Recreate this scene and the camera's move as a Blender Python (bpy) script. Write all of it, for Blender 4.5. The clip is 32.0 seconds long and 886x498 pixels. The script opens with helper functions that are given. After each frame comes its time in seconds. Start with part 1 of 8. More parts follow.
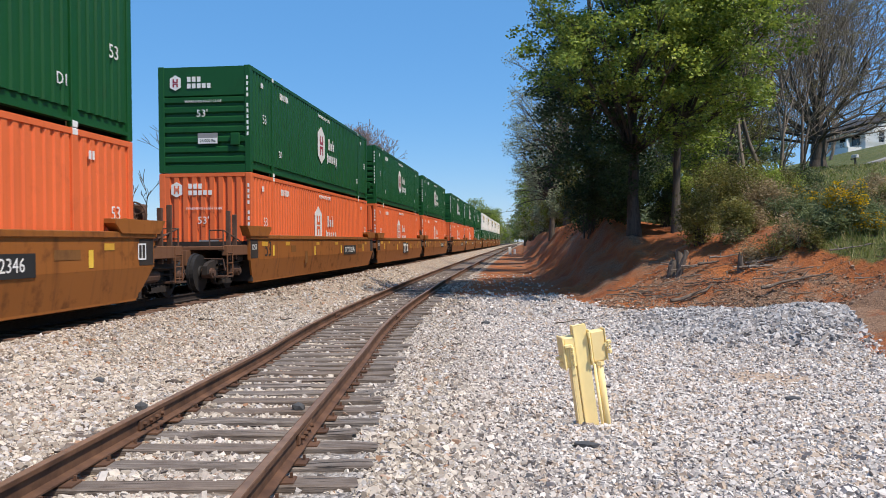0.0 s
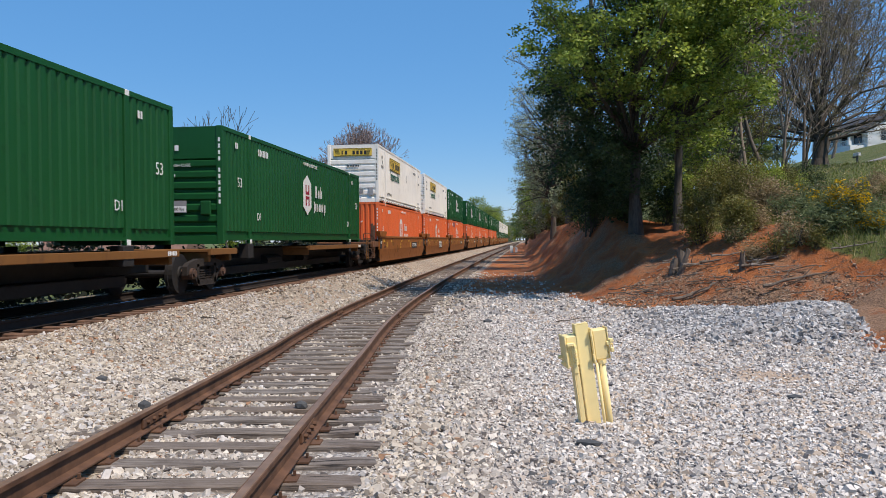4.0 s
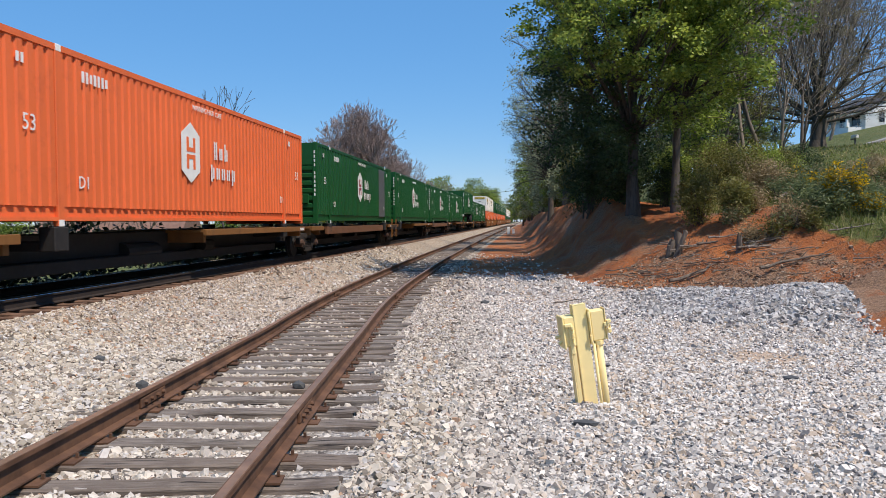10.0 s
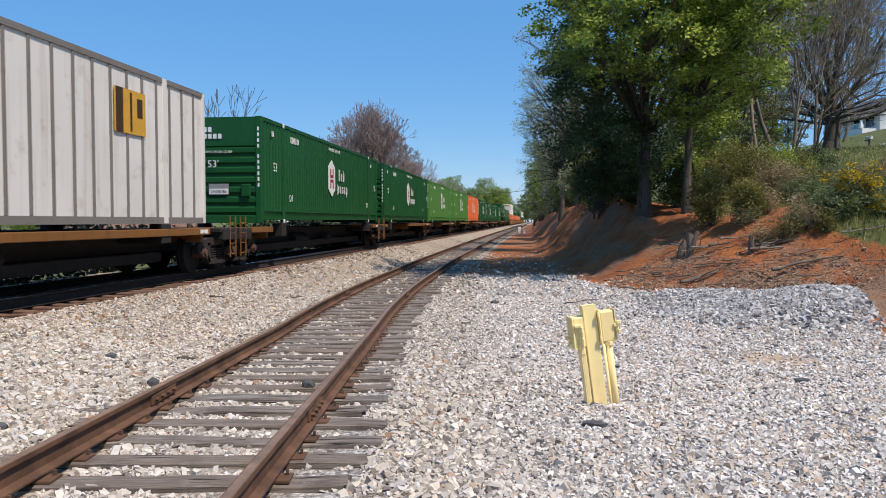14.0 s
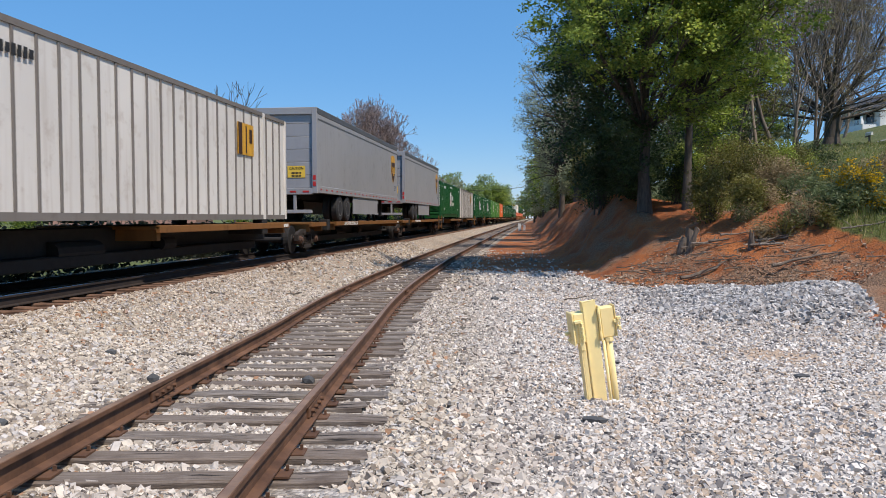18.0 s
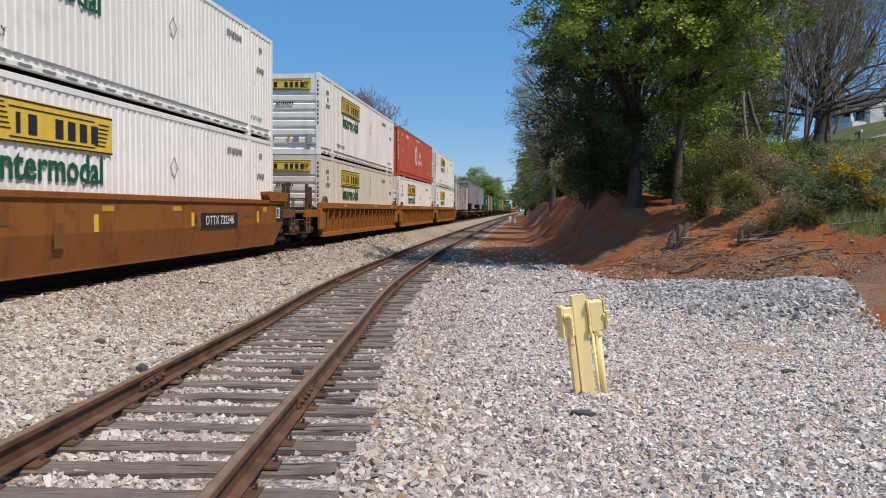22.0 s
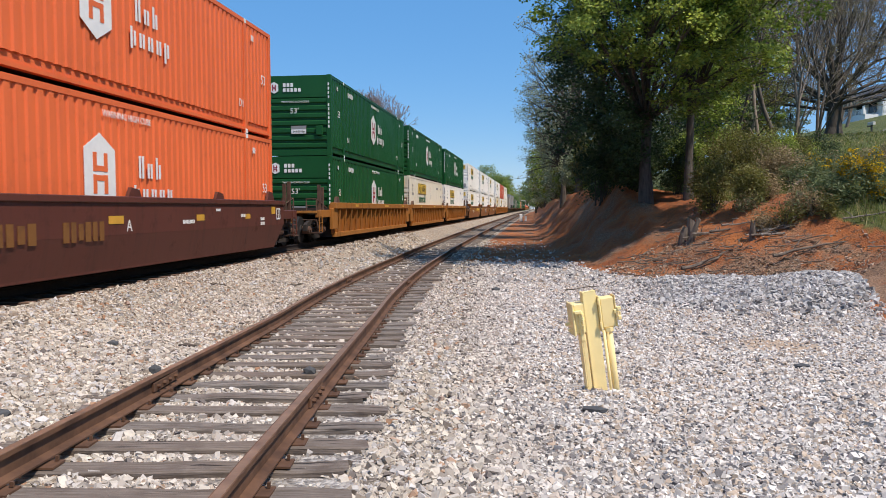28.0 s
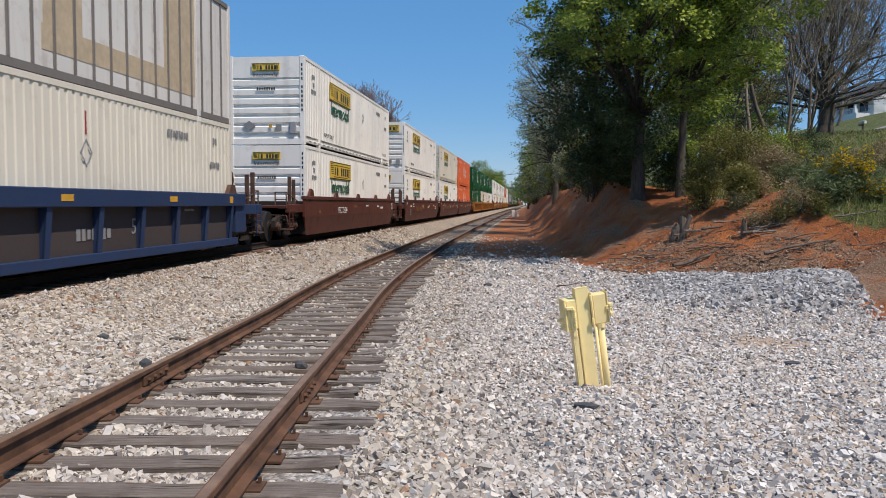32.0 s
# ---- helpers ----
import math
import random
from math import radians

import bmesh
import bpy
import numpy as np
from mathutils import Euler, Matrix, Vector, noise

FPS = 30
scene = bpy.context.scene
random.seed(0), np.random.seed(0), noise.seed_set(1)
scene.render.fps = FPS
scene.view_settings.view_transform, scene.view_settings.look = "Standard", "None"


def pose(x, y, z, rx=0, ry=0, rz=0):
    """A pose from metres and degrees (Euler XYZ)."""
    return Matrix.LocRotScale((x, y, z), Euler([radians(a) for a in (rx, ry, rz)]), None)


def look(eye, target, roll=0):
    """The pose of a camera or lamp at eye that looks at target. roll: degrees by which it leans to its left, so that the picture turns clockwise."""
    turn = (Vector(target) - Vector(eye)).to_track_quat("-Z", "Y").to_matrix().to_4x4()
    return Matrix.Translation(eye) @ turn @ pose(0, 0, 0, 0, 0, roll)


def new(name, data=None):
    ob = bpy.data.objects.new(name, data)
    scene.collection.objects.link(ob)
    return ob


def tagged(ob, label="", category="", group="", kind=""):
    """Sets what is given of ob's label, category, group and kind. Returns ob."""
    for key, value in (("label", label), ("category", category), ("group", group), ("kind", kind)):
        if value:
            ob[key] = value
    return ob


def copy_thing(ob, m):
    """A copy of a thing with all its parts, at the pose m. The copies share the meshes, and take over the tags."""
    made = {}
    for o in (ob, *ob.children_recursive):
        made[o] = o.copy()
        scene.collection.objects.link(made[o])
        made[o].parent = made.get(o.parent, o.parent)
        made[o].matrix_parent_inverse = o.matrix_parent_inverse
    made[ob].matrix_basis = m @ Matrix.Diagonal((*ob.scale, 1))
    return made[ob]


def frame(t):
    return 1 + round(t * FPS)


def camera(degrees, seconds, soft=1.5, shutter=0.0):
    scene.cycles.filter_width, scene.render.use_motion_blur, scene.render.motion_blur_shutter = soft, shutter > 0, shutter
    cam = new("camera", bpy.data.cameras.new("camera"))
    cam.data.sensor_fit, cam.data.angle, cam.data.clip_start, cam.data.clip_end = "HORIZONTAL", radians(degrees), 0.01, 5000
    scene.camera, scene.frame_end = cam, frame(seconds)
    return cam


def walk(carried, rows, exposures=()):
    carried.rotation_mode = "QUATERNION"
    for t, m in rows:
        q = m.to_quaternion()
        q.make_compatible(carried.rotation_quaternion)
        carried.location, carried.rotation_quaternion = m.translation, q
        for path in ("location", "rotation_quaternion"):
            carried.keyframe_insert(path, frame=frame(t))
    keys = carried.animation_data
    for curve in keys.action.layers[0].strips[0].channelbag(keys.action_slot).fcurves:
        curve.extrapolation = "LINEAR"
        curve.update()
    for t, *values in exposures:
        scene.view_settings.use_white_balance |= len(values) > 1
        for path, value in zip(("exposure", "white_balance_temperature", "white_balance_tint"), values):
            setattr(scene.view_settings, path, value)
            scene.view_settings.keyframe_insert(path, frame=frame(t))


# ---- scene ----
# Plan: y runs along the main line, x to the right of it, z = 0 at the main line's rail heads.
# The camera stands beside a siding, 8.66 m from the main line's centre; the train recedes at about 20 m/s.
CLIP = 32.0
SPEED = 19.67
MAIN_X = -8.66
EYE_Z = 1.15
PACE = 1.034   # metres to each pace of the plan along the line

cam = camera(57.24, CLIP, soft=0.6, shutter=0.05)
walk(cam, [(t, pose(x, y, EYE_Z + z, 90 + pitch, roll, yaw)) for t, yaw, pitch, roll, x, y, z in (
    (0, 5.824, -0.523, 0.562, 0.011, 0.012, 0.005),
    (0.5, 5.899, -0.324, 0.411, 0.011, 0.009, 0.010),
    (1, 5.878, -0.094, 0.544, 0.011, 0.005, 0.007),
    (1.5, 5.755, -0.277, 0.603, 0.009, -0.013, 0.007),
    (2, 5.667, -0.321, 0.492, 0.019, 0.013, 0.004),
    (2.5, 5.751, -0.458, 0.548, 0.012, 0.001, 0.006),
    (3, 5.751, -0.491, 0.344, 0.015, 0.003, 0.006),
    (3.5, 5.920, -0.573, 0.593, 0.010, -0.002, 0.007),
    (5.5, 5.972, -1.018, 0.389, -0.001, 0.012, 0.011),
    (6, 5.607, -1.282, -0.011, -0.001, 0.016, 0.007),
    (6.5, 5.313, -1.194, -0.084, -0.009, 0.014, 0.010),
    (7, 5.571, -1.165, 0.307, -0.000, 0.012, 0.008),
    (7.5, 5.580, -1.644, 0.242, 0.006, 0.011, 0.003),
    (8, 5.523, -1.467, 0.230, -0.001, 0.013, 0.002),
    (8.5, 5.541, -1.496, 0.329, 0.003, 0.012, 0.002),
    (9, 5.224, -1.702, 0.293, 0.007, 0.016, 0.004),
    (9.5, 5.687, -1.661, 0.389, 0.001, 0.017, 0.006),
    (10, 5.727, -1.955, 0.453, -0.004, 0.013, 0.001),
    (10.5, 5.919, -1.940, 0.373, -0.003, -0.005, 0.001),
    (11, 5.934, -1.983, 0.395, -0.002, 0.011, 0.002),
    (11.5, 5.997, -1.924, 0.165, 0.004, 0.009, 0.002),
    (12, 6.192, -1.991, 0.180, 0.009, 0.010, 0.006),
    (12.5, 6.294, -1.985, 0.061, 0.006, 0.003, -0.001),
    (13, 6.427, -2.118, 0.210, 0.000, 0.012, 0.001),
    (13.5, 6.688, -1.908, 0.302, 0.008, 0.006, 0.003),
    (14, 6.491, -1.975, 0.165, 0.003, 0.007, 0.003),
    (14.5, 6.394, -2.137, 0.201, 0.006, 0.007, 0.002),
    (16.5, 6.536, -2.245, -0.023, 0.007, 0.007, -0.001),
    (17, 6.797, -2.053, 0.297, 0.005, -0.002, 0.001),
    (17.5, 6.657, -2.176, 0.203, 0.003, 0.005, -0.004),
    (18, 6.498, -2.219, 0.203, 0.005, 0.011, -0.002),
    (18.5, 6.438, -2.372, 0.111, 0.001, 0.003, -0.003),
    (19, 6.350, -2.590, -0.000, -0.000, -0.000, 0.000),
    (19.5, 6.242, -2.558, -0.027, 0.008, 0.010, 0.001),
    (20, 6.172, -2.547, -0.018, 0.006, 0.001, 0.002),
    (20.5, 6.081, -2.639, -0.233, -0.001, 0.004, -0.001),
    (21, 6.091, -2.536, 0.061, 0.002, 0.004, 0.002),
    (21.5, 6.119, -2.675, -0.110, 0.004, 0.002, 0.002),
    (22, 5.857, -2.777, -0.435, 0.005, 0.002, 0.004),
    (22.5, 5.722, -2.765, -0.602, 0.008, 0.015, -0.004),
    (23, 5.913, -2.767, -0.630, 0.005, 0.007, -0.002),
    (23.5, 5.770, -2.914, -0.629, 0.000, 0.010, 0.000),
    (24, 5.937, -2.995, -0.353, 0.006, 0.011, -0.007),
    (24.5, 6.025, -2.910, -0.537, 0.008, -0.002, -0.004),
    (25, 6.130, -2.752, -0.274, 0.019, 0.005, -0.005),
    (25.5, 6.060, -2.607, -0.342, 0.009, 0.007, -0.003),
    (27.5, 6.354, -2.709, 0.318, 0.016, -0.002, -0.005),
    (28, 6.602, -2.862, 0.322, 0.017, 0.002, -0.003),
    (28.5, 6.317, -2.835, 0.368, 0.012, 0.007, -0.008),
    (29, 5.982, -3.291, 0.288, 0.016, 0.010, -0.002),
    (29.5, 6.160, -3.300, 0.384, 0.012, 0.013, -0.008),
    (30, 5.907, -3.345, 0.247, 0.009, 0.008, -0.000),
    (30.5, 6.058, -3.054, -0.009, 0.004, 0.002, -0.006),
    (31, 5.798, -3.426, 0.147, 0.021, 0.016, -0.004),
    (31.5, 5.888, -3.539, -0.064, 0.010, 0.004, -0.006),
    (32, 6.060, -3.194, -0.106, 0.010, 0.012, -0.004),
)], [(t, e - 0.05, 7050, 15.5) for t, e in ((0, 0.12), (1, 0.12), (2, 0.02), (3, -0.05), (5.5, 0.04), (9, 0.07), (14, 0.08), (18, 0.05), (19, -0.1), (25.5, -0.17), (27.5, 0.08), (29, 0.02), (30, -0.13), (32, -0.17))])

# ---- light ----
SUN_AZ, SUN_EL = 125.0, 59.0   # degrees clockwise from +y, and above the horizon
world = bpy.data.worlds.new("world")
scene.world = world
world.use_nodes = True
wn = world.node_tree.nodes
sky = wn.new("ShaderNodeTexSky")
sky.sky_type, sky.sun_disc = "NISHITA", False
sky.sun_elevation, sky.sun_rotation = radians(SUN_EL), radians(SUN_AZ)
sky.air_density, sky.dust_density, sky.ozone_density, sky.altitude = 1.0, 0.1, 5.0, 250
wn["Background"].inputs[1].default_value = 0.11
tint = wn.new("ShaderNodeHueSaturation")
tint.inputs["Saturation"].default_value, tint.inputs["Value"].default_value = 1.3, 1.27
world.node_tree.links.new(sky.outputs[0], tint.inputs["Color"])
clear = wn.new("ShaderNodeMixRGB")
clear.inputs[0].default_value, clear.inputs[2].default_value = 0.55, (1.25, 3.8, 8.0, 1)   # an even clear blue with the haze low down
world.node_tree.links.new(tint.outputs[0], clear.inputs[1])
world.node_tree.links.new(clear.outputs[0], wn["Background"].inputs[0])
sun = new("sun", bpy.data.lights.new("sun", "SUN"))
sun.data.energy, sun.data.angle, sun.data.color = 4.6, radians(0.53), (1.0, 0.945, 0.85)
_d = Vector((math.sin(radians(SUN_AZ)) * math.cos(radians(SUN_EL)), math.cos(radians(SUN_AZ)) * math.cos(radians(SUN_EL)), math.sin(radians(SUN_EL))))
sun.matrix_world = look(_d * 60, (0, 0, 0))


# ---- materials ----
def srgb(h):
    c = [int(h[i:i + 2], 16) / 255 for i in (0, 2, 4)]
    return tuple(v / 12.92 if v < 0.04045 else ((v + 0.055) / 1.055) ** 2.4 for v in c) + (1,)


class Mat:
    """A node material under construction."""
    def __init__(self, name, rough=0.7, metal=0.0):
        self.m = bpy.data.materials.new(name)
        self.m.use_nodes = True
        self.t = self.m.node_tree
        self.b = self.t.nodes["Principled BSDF"]
        self.b.inputs["Roughness"].default_value = rough
        self.b.inputs["Metallic"].default_value = metal
        self.co = self.t.nodes.new("ShaderNodeTexCoord")
        self.oi = None

    def put(self, a, b):
        self.t.links.new(a, b)

    def rand(self):
        if not self.oi:
            self.oi = self.t.nodes.new("ShaderNodeObjectInfo")
        return self.oi.outputs["Random"]

    def noise(self, scale, detail=4.0, rough=0.55, stretch=None, space="Object", shift=True):
        n = self.t.nodes.new("ShaderNodeTexNoise")
        n.noise_dimensions = "4D"
        n.inputs["Scale"].default_value, n.inputs["Detail"].default_value, n.inputs["Roughness"].default_value = scale, detail, rough
        src = self.co.outputs[space]
        if stretch:
            mp = self.t.nodes.new("ShaderNodeMapping")
            mp.inputs["Scale"].default_value = stretch
            self.put(src, mp.inputs[0])
            src = mp.outputs[0]
        self.put(src, n.inputs["Vector"])
        if shift:
            k = self.t.nodes.new("ShaderNodeMath")
            k.operation = "MULTIPLY"
            k.inputs[1].default_value = 37.0
            self.put(self.rand(), k.inputs[0])
            self.put(k.outputs[0], n.inputs["W"])
        return n.outputs["Fac"]

    def ramp(self, fac, lo, hi, a=(0, 0, 0, 1), b=(1, 1, 1, 1)):
        r = self.t.nodes.new("ShaderNodeValToRGB")
        e = r.color_ramp.elements
        e[0].position, e[0].color, e[1].position, e[1].color = lo, a, hi, b
        self.put(fac, r.inputs[0])
        return r.outputs[0]

    def mix(self, fac, a, b, mode="MIX"):
        x = self.t.nodes.new("ShaderNodeMix")
        x.data_type, x.blend_type = "RGBA", mode
        for v, i in ((fac, 0), (a, 6), (b, 7)):
            if isinstance(v, (int, float)):
                x.inputs[i].default_value = v
            elif isinstance(v, tuple):
                x.inputs[i].default_value = v
            else:
                self.put(v, x.inputs[i])
        return x.outputs[2]

    def math(self, op, a, b=0.0):
        x = self.t.nodes.new("ShaderNodeMath")
        x.operation = op
        for v, i in ((a, 0), (b, 1)):
            if isinstance(v, (int, float)):
                x.inputs[i].default_value = v
            else:
                self.put(v, x.inputs[i])
        return x.outputs[0]

    def attr(self, name):
        a = self.t.nodes.new("ShaderNodeAttribute")
        a.attribute_name = name
        return a.outputs

    def colour(self, c):
        if isinstance(c, tuple):
            self.b.inputs["Base Color"].default_value = c
        else:
            self.put(c, self.b.inputs["Base Color"])
        return self

    def bump(self, fac, strength=0.3, dist=0.02):
        n = self.t.nodes.new("ShaderNodeBump")
        n.inputs["Strength"].default_value, n.inputs["Distance"].default_value = strength, dist
        self.put(fac, n.inputs["Height"])
        self.put(n.outputs[0], self.b.inputs["Normal"])
        return self


def paint(name, col, dirt=(0.09, 0.06, 0.04, 1), amount=0.5, rough=0.5, hue=0.1):
    """Weathered paint: blotches, vertical run marks and a little fading from object to object."""
    k = Mat(name, rough)
    k.b.inputs["Specular IOR Level"].default_value = 0.3
    faded = tuple(min(1, c * 1.17 + 0.002) for c in col[:3]) + (1,)
    pale = tuple(min(1, c * 0.9 + 0.06) for c in col[:3]) + (1,)
    c = k.mix(k.ramp(k.noise(0.35, 3), 0.35, 0.75), col, faded)
    c = k.mix(k.math("MULTIPLY", k.rand(), hue), c, pale)
    run = k.ramp(k.noise(1.0, 5, 0.6, (3.0, 5.5, 0.28)), 0.52, 0.8)
    blot = k.ramp(k.noise(2.6, 6, 0.65), 0.55, 0.82)
    c = k.mix(k.math("MULTIPLY", run, amount * 0.75), c, dirt)
    c = k.mix(k.math("MULTIPLY", blot, amount), c, dirt)
    k.colour(c)
    k.put(k.math("ADD", k.math("MULTIPLY", blot, 0.25), rough), k.b.inputs["Roughness"])
    return k.bump(k.noise(9, 4), 0.08, 0.01).m


def plain(name, col, rough=0.7, metal=0.0, var=0.25, scale=6.0):
    k = Mat(name, rough, metal)
    dark = tuple(v * (1 - var) for v in col[:3]) + (1,)
    light = tuple(min(1, v * (1 + var)) for v in col[:3]) + (1,)
    k.colour(k.mix(k.ramp(k.noise(scale, 5, 0.6), 0.3, 0.7), dark, light))
    return k.bump(k.noise(scale * 4, 4), 0.15, 0.01).m


RUST = (0.085, 0.036, 0.018, 1)
M_GREEN = paint("dark_green_paint", (0.003, 0.072, 0.017, 1), (0.004, 0.026, 0.01, 1), 0.4, 0.45, 0.06)
M_LGREEN = paint("faded_green_paint", (0.055, 0.19, 0.03, 1), (0.02, 0.06, 0.018, 1), 0.4, 0.5, 0.2)
M_ORANGE = paint("orange_paint", (0.72, 0.145, 0.045, 1), (0.36, 0.08, 0.035, 1), 0.4, 0.5, 0.06)
M_REDOR = paint("faded_red_paint", (0.56, 0.11, 0.06, 1), (0.22, 0.05, 0.035, 1), 0.4, 0.5, 0.05)
M_WHITE = paint("white_paint", (0.85, 0.825, 0.765, 1), (0.33, 0.3, 0.26, 1), 0.4, 0.45, 0.1)
M_CREAM = paint("cream_paint", (0.68, 0.635, 0.53, 1), (0.33, 0.28, 0.2, 1), 0.4, 0.5, 0.06)
M_EMP = paint("worn_grey_white_paint", (0.63, 0.61, 0.57, 1), (0.25, 0.15, 0.08, 1), 0.55, 0.55, 0.05)
M_EMPRIB = paint("grey_rib_paint", (0.17, 0.155, 0.14, 1), RUST, 0.4, 0.6)
M_UPS = paint("silver_grey_paint", (0.3, 0.305, 0.32, 1), (0.18, 0.17, 0.16, 1), 0.3, 0.4, 0.02)
M_UPSROOF = plain("dark_trim_paint", (0.09, 0.095, 0.1, 1), 0.5)
M_WELL = paint("well_car_yellow_brown", (0.28, 0.095, 0.019, 1), (0.06, 0.022, 0.01, 1), 1.0, 0.55, 0.03)
M_RIBW = paint("well_car_ochre", (0.33, 0.125, 0.022, 1), (0.1, 0.035, 0.012, 1), 0.95, 0.7, 0.02)
M_BNSF = paint("well_car_oxide_red", (0.1, 0.03, 0.02, 1), (0.035, 0.016, 0.012, 1), 0.85, 0.5, 0.03)
M_BLUE = paint("well_car_blue", (0.017, 0.036, 0.09, 1), (0.05, 0.04, 0.035, 1), 0.55, 0.6, 0.02)
M_BLUEIN = paint("well_car_dusty_panel", (0.055, 0.043, 0.042, 1), RUST, 0.5, 0.75)
M_OCHRE = paint("platform_ochre", (0.19, 0.08, 0.02, 1), RUST, 0.85, 0.7)
M_RUSTDECK = paint("deck_rust_brown", (0.15, 0.065, 0.03, 1), RUST, 0.9, 0.8)
M_STEEL = plain("dark_greasy_steel", (0.014, 0.012, 0.011, 1), 0.75, 0.0, 0.4)
M_RUSTY = plain("brown_rusted_steel", (0.1, 0.052, 0.034, 1), 0.8, 0.1, 0.4)
M_GRIME = plain("dusty_truck_steel", (0.024, 0.017, 0.013, 1), 0.85, 0.0, 0.4)
M_RUBBER = plain("tyre_rubber", (0.02, 0.02, 0.021, 1), 0.8)
M_RIM = plain("dark_wheel_rim", (0.09, 0.088, 0.085, 1), 0.4)
M_DWHITE = plain("white_lettering", (0.78, 0.78, 0.75, 1), 0.5, 0, 0.06)
M_DRED = plain("dark_red_mark", (0.33, 0.02, 0.045, 1), 0.5, 0, 0.1)
M_DYEL = plain("yellow_sign", (0.82, 0.54, 0.07, 1), 0.5, 0, 0.1)
M_DBLK = plain("black_mark", (0.02, 0.02, 0.02, 1), 0.6, 0, 0.1)
M_DGRN = plain("green_lettering", (0.01, 0.11, 0.055, 1), 0.5, 0, 0.1)
M_DGREY = plain("grey_marking", (0.25, 0.25, 0.25, 1), 0.6, 0, 0.1)
M_DBROWN = plain("brown_shield", (0.055, 0.025, 0.012, 1), 0.5, 0, 0.1)
M_DGOLD = plain("gold_shield", (0.62, 0.33, 0.04, 1), 0.5, 0, 0.1)
M_TANBAND = plain("tan_bare_band", (0.5, 0.4, 0.27, 1), 0.6, 0, 0.15)
M_PURPLE = plain("purple_brown_repaint", (0.3, 0.085, 0.09, 1), 0.6, 0, 0.2)
M_REFL = plain("red_reflector", (0.5, 0.03, 0.03, 1), 0.4, 0, 0.1)


# ---- mesh helpers ----
def box(bm, x0, x1, y0, y1, z0, z1, bevel=0.0):
    vs = [bm.verts.new((x, y, z)) for z in (z0, z1) for y in (y0, y1) for x in (x0, x1)]
    fs = [bm.faces.new([vs[i] for i in q]) for q in ((0, 2, 3, 1), (4, 5, 7, 6), (0, 1, 5, 4), (2, 6, 7, 3), (0, 4, 6, 2), (1, 3, 7, 5))]
    if bevel:
        es = list({e for f in fs for e in f.edges})
        bmesh.ops.bevel(bm, geom=es, offset=bevel, segments=1, affect="EDGES")
    return bm


def boxes(*rows, bevel=0.0):
    bm = bmesh.new()
    for r in rows:
        box(bm, *r, bevel=bevel)
    return bm


def cyl(bm, a, b, r, r2=None, n=12, caps=True):
    a, b = Vector(a), Vector(b)
    q = (b - a).to_track_quat("Z", "Y")
    r2 = r if r2 is None else r2
    rings = [[bm.verts.new(p + q @ Vector((math.cos(i * math.tau / n) * s, math.sin(i * math.tau / n) * s, 0))) for i in range(n)] for p, s in ((a, r), (b, r2))]
    for i in range(n):
        bm.faces.new((rings[0][i], rings[0][(i + 1) % n], rings[1][(i + 1) % n], rings[1][i]))
    if caps:
        bm.faces.new(rings[0][::-1])
        bm.faces.new(rings[1])
    return bm


def prism(bm, pts, axis, a, b):
    """A flat outline pulled from a to b along an axis; pts are (u, v) over the other two axes in order."""
    def at(u, v, w):
        return {"x": (w, u, v), "y": (u, w, v), "z": (u, v, w)}[axis]
    lo, hi = [bm.verts.new(at(u, v, a)) for u, v in pts], [bm.verts.new(at(u, v, b)) for u, v in pts]
    n = len(pts)
    for i in range(n):
        bm.faces.new((lo[i], lo[(i + 1) % n], hi[(i + 1) % n], hi[i]))
    bm.faces.new(lo[::-1])
    bm.faces.new(hi)
    return bm


def finish(bm, name, mat, smooth=False):
    bmesh.ops.recalc_face_normals(bm, faces=bm.faces)
    me = bpy.data.meshes.new(name)
    bm.to_mesh(me)
    bm.free()
    me.materials.append(mat)
    if smooth:
        for p in me.polygons:
            p.use_smooth = True
    return me


def part(name, bm, mat, parent, label="", smooth=False):
    """One mesh object under a thing or a part; bm may also be a finished mesh."""
    ob = new(name, bm if isinstance(bm, bpy.types.Mesh) else finish(bm, name, mat, smooth))
    ob.parent = parent
    if label:
        ob["label"] = label
    return ob


def thing(name, label, category, group="", kind="", m=None):
    ob = tagged(new(name), label, category, group, kind)
    ob.empty_display_size = 0.3
    if m is not None:
        ob.matrix_world = m
    return ob


TEXTS = {}


def text_mesh(words, size, mat, bold=0.0):
    key = (words, size, mat.name, bold)
    if key not in TEXTS:
        cu = bpy.data.curves.new("lettering", "FONT")
        cu.body, cu.size, cu.align_x, cu.align_y, cu.extrude, cu.resolution_u = words, size, "CENTER", "CENTER", 0.002, 2
        cu.offset = bold
        ob = bpy.data.objects.new("lettering", cu)
        scene.collection.objects.link(ob)
        me = bpy.data.meshes.new_from_object(ob.evaluated_get(bpy.context.evaluated_depsgraph_get()))
        bpy.data.objects.remove(ob)
        me.materials.clear()
        me.materials.append(mat)
        TEXTS[key] = me
    return TEXTS[key]


def lettering(words, size, mat, parent, x, y, z, face="side", bold=0.0):
    """Words on a side that faces +x (reading towards +y) or on an end that faces -y."""
    ob = new("lettering", text_mesh(words, size, mat, bold))
    ob.parent = parent
    ob.matrix_basis = pose(x, y, z, 90, 0, 90) if face == "side" else pose(x, y, z, 90, 0, 0)
    return ob

# ---- ground ----
RND = random.Random(7)
RNG = np.random.default_rng(11)


def siding_x(y):
    y = y / PACE
    return -2.41 - 0.109 * (y - 4.43) if y < 12.39 else -4.3 + 1.022 * math.exp(-(y - 12.39) / 9.4)


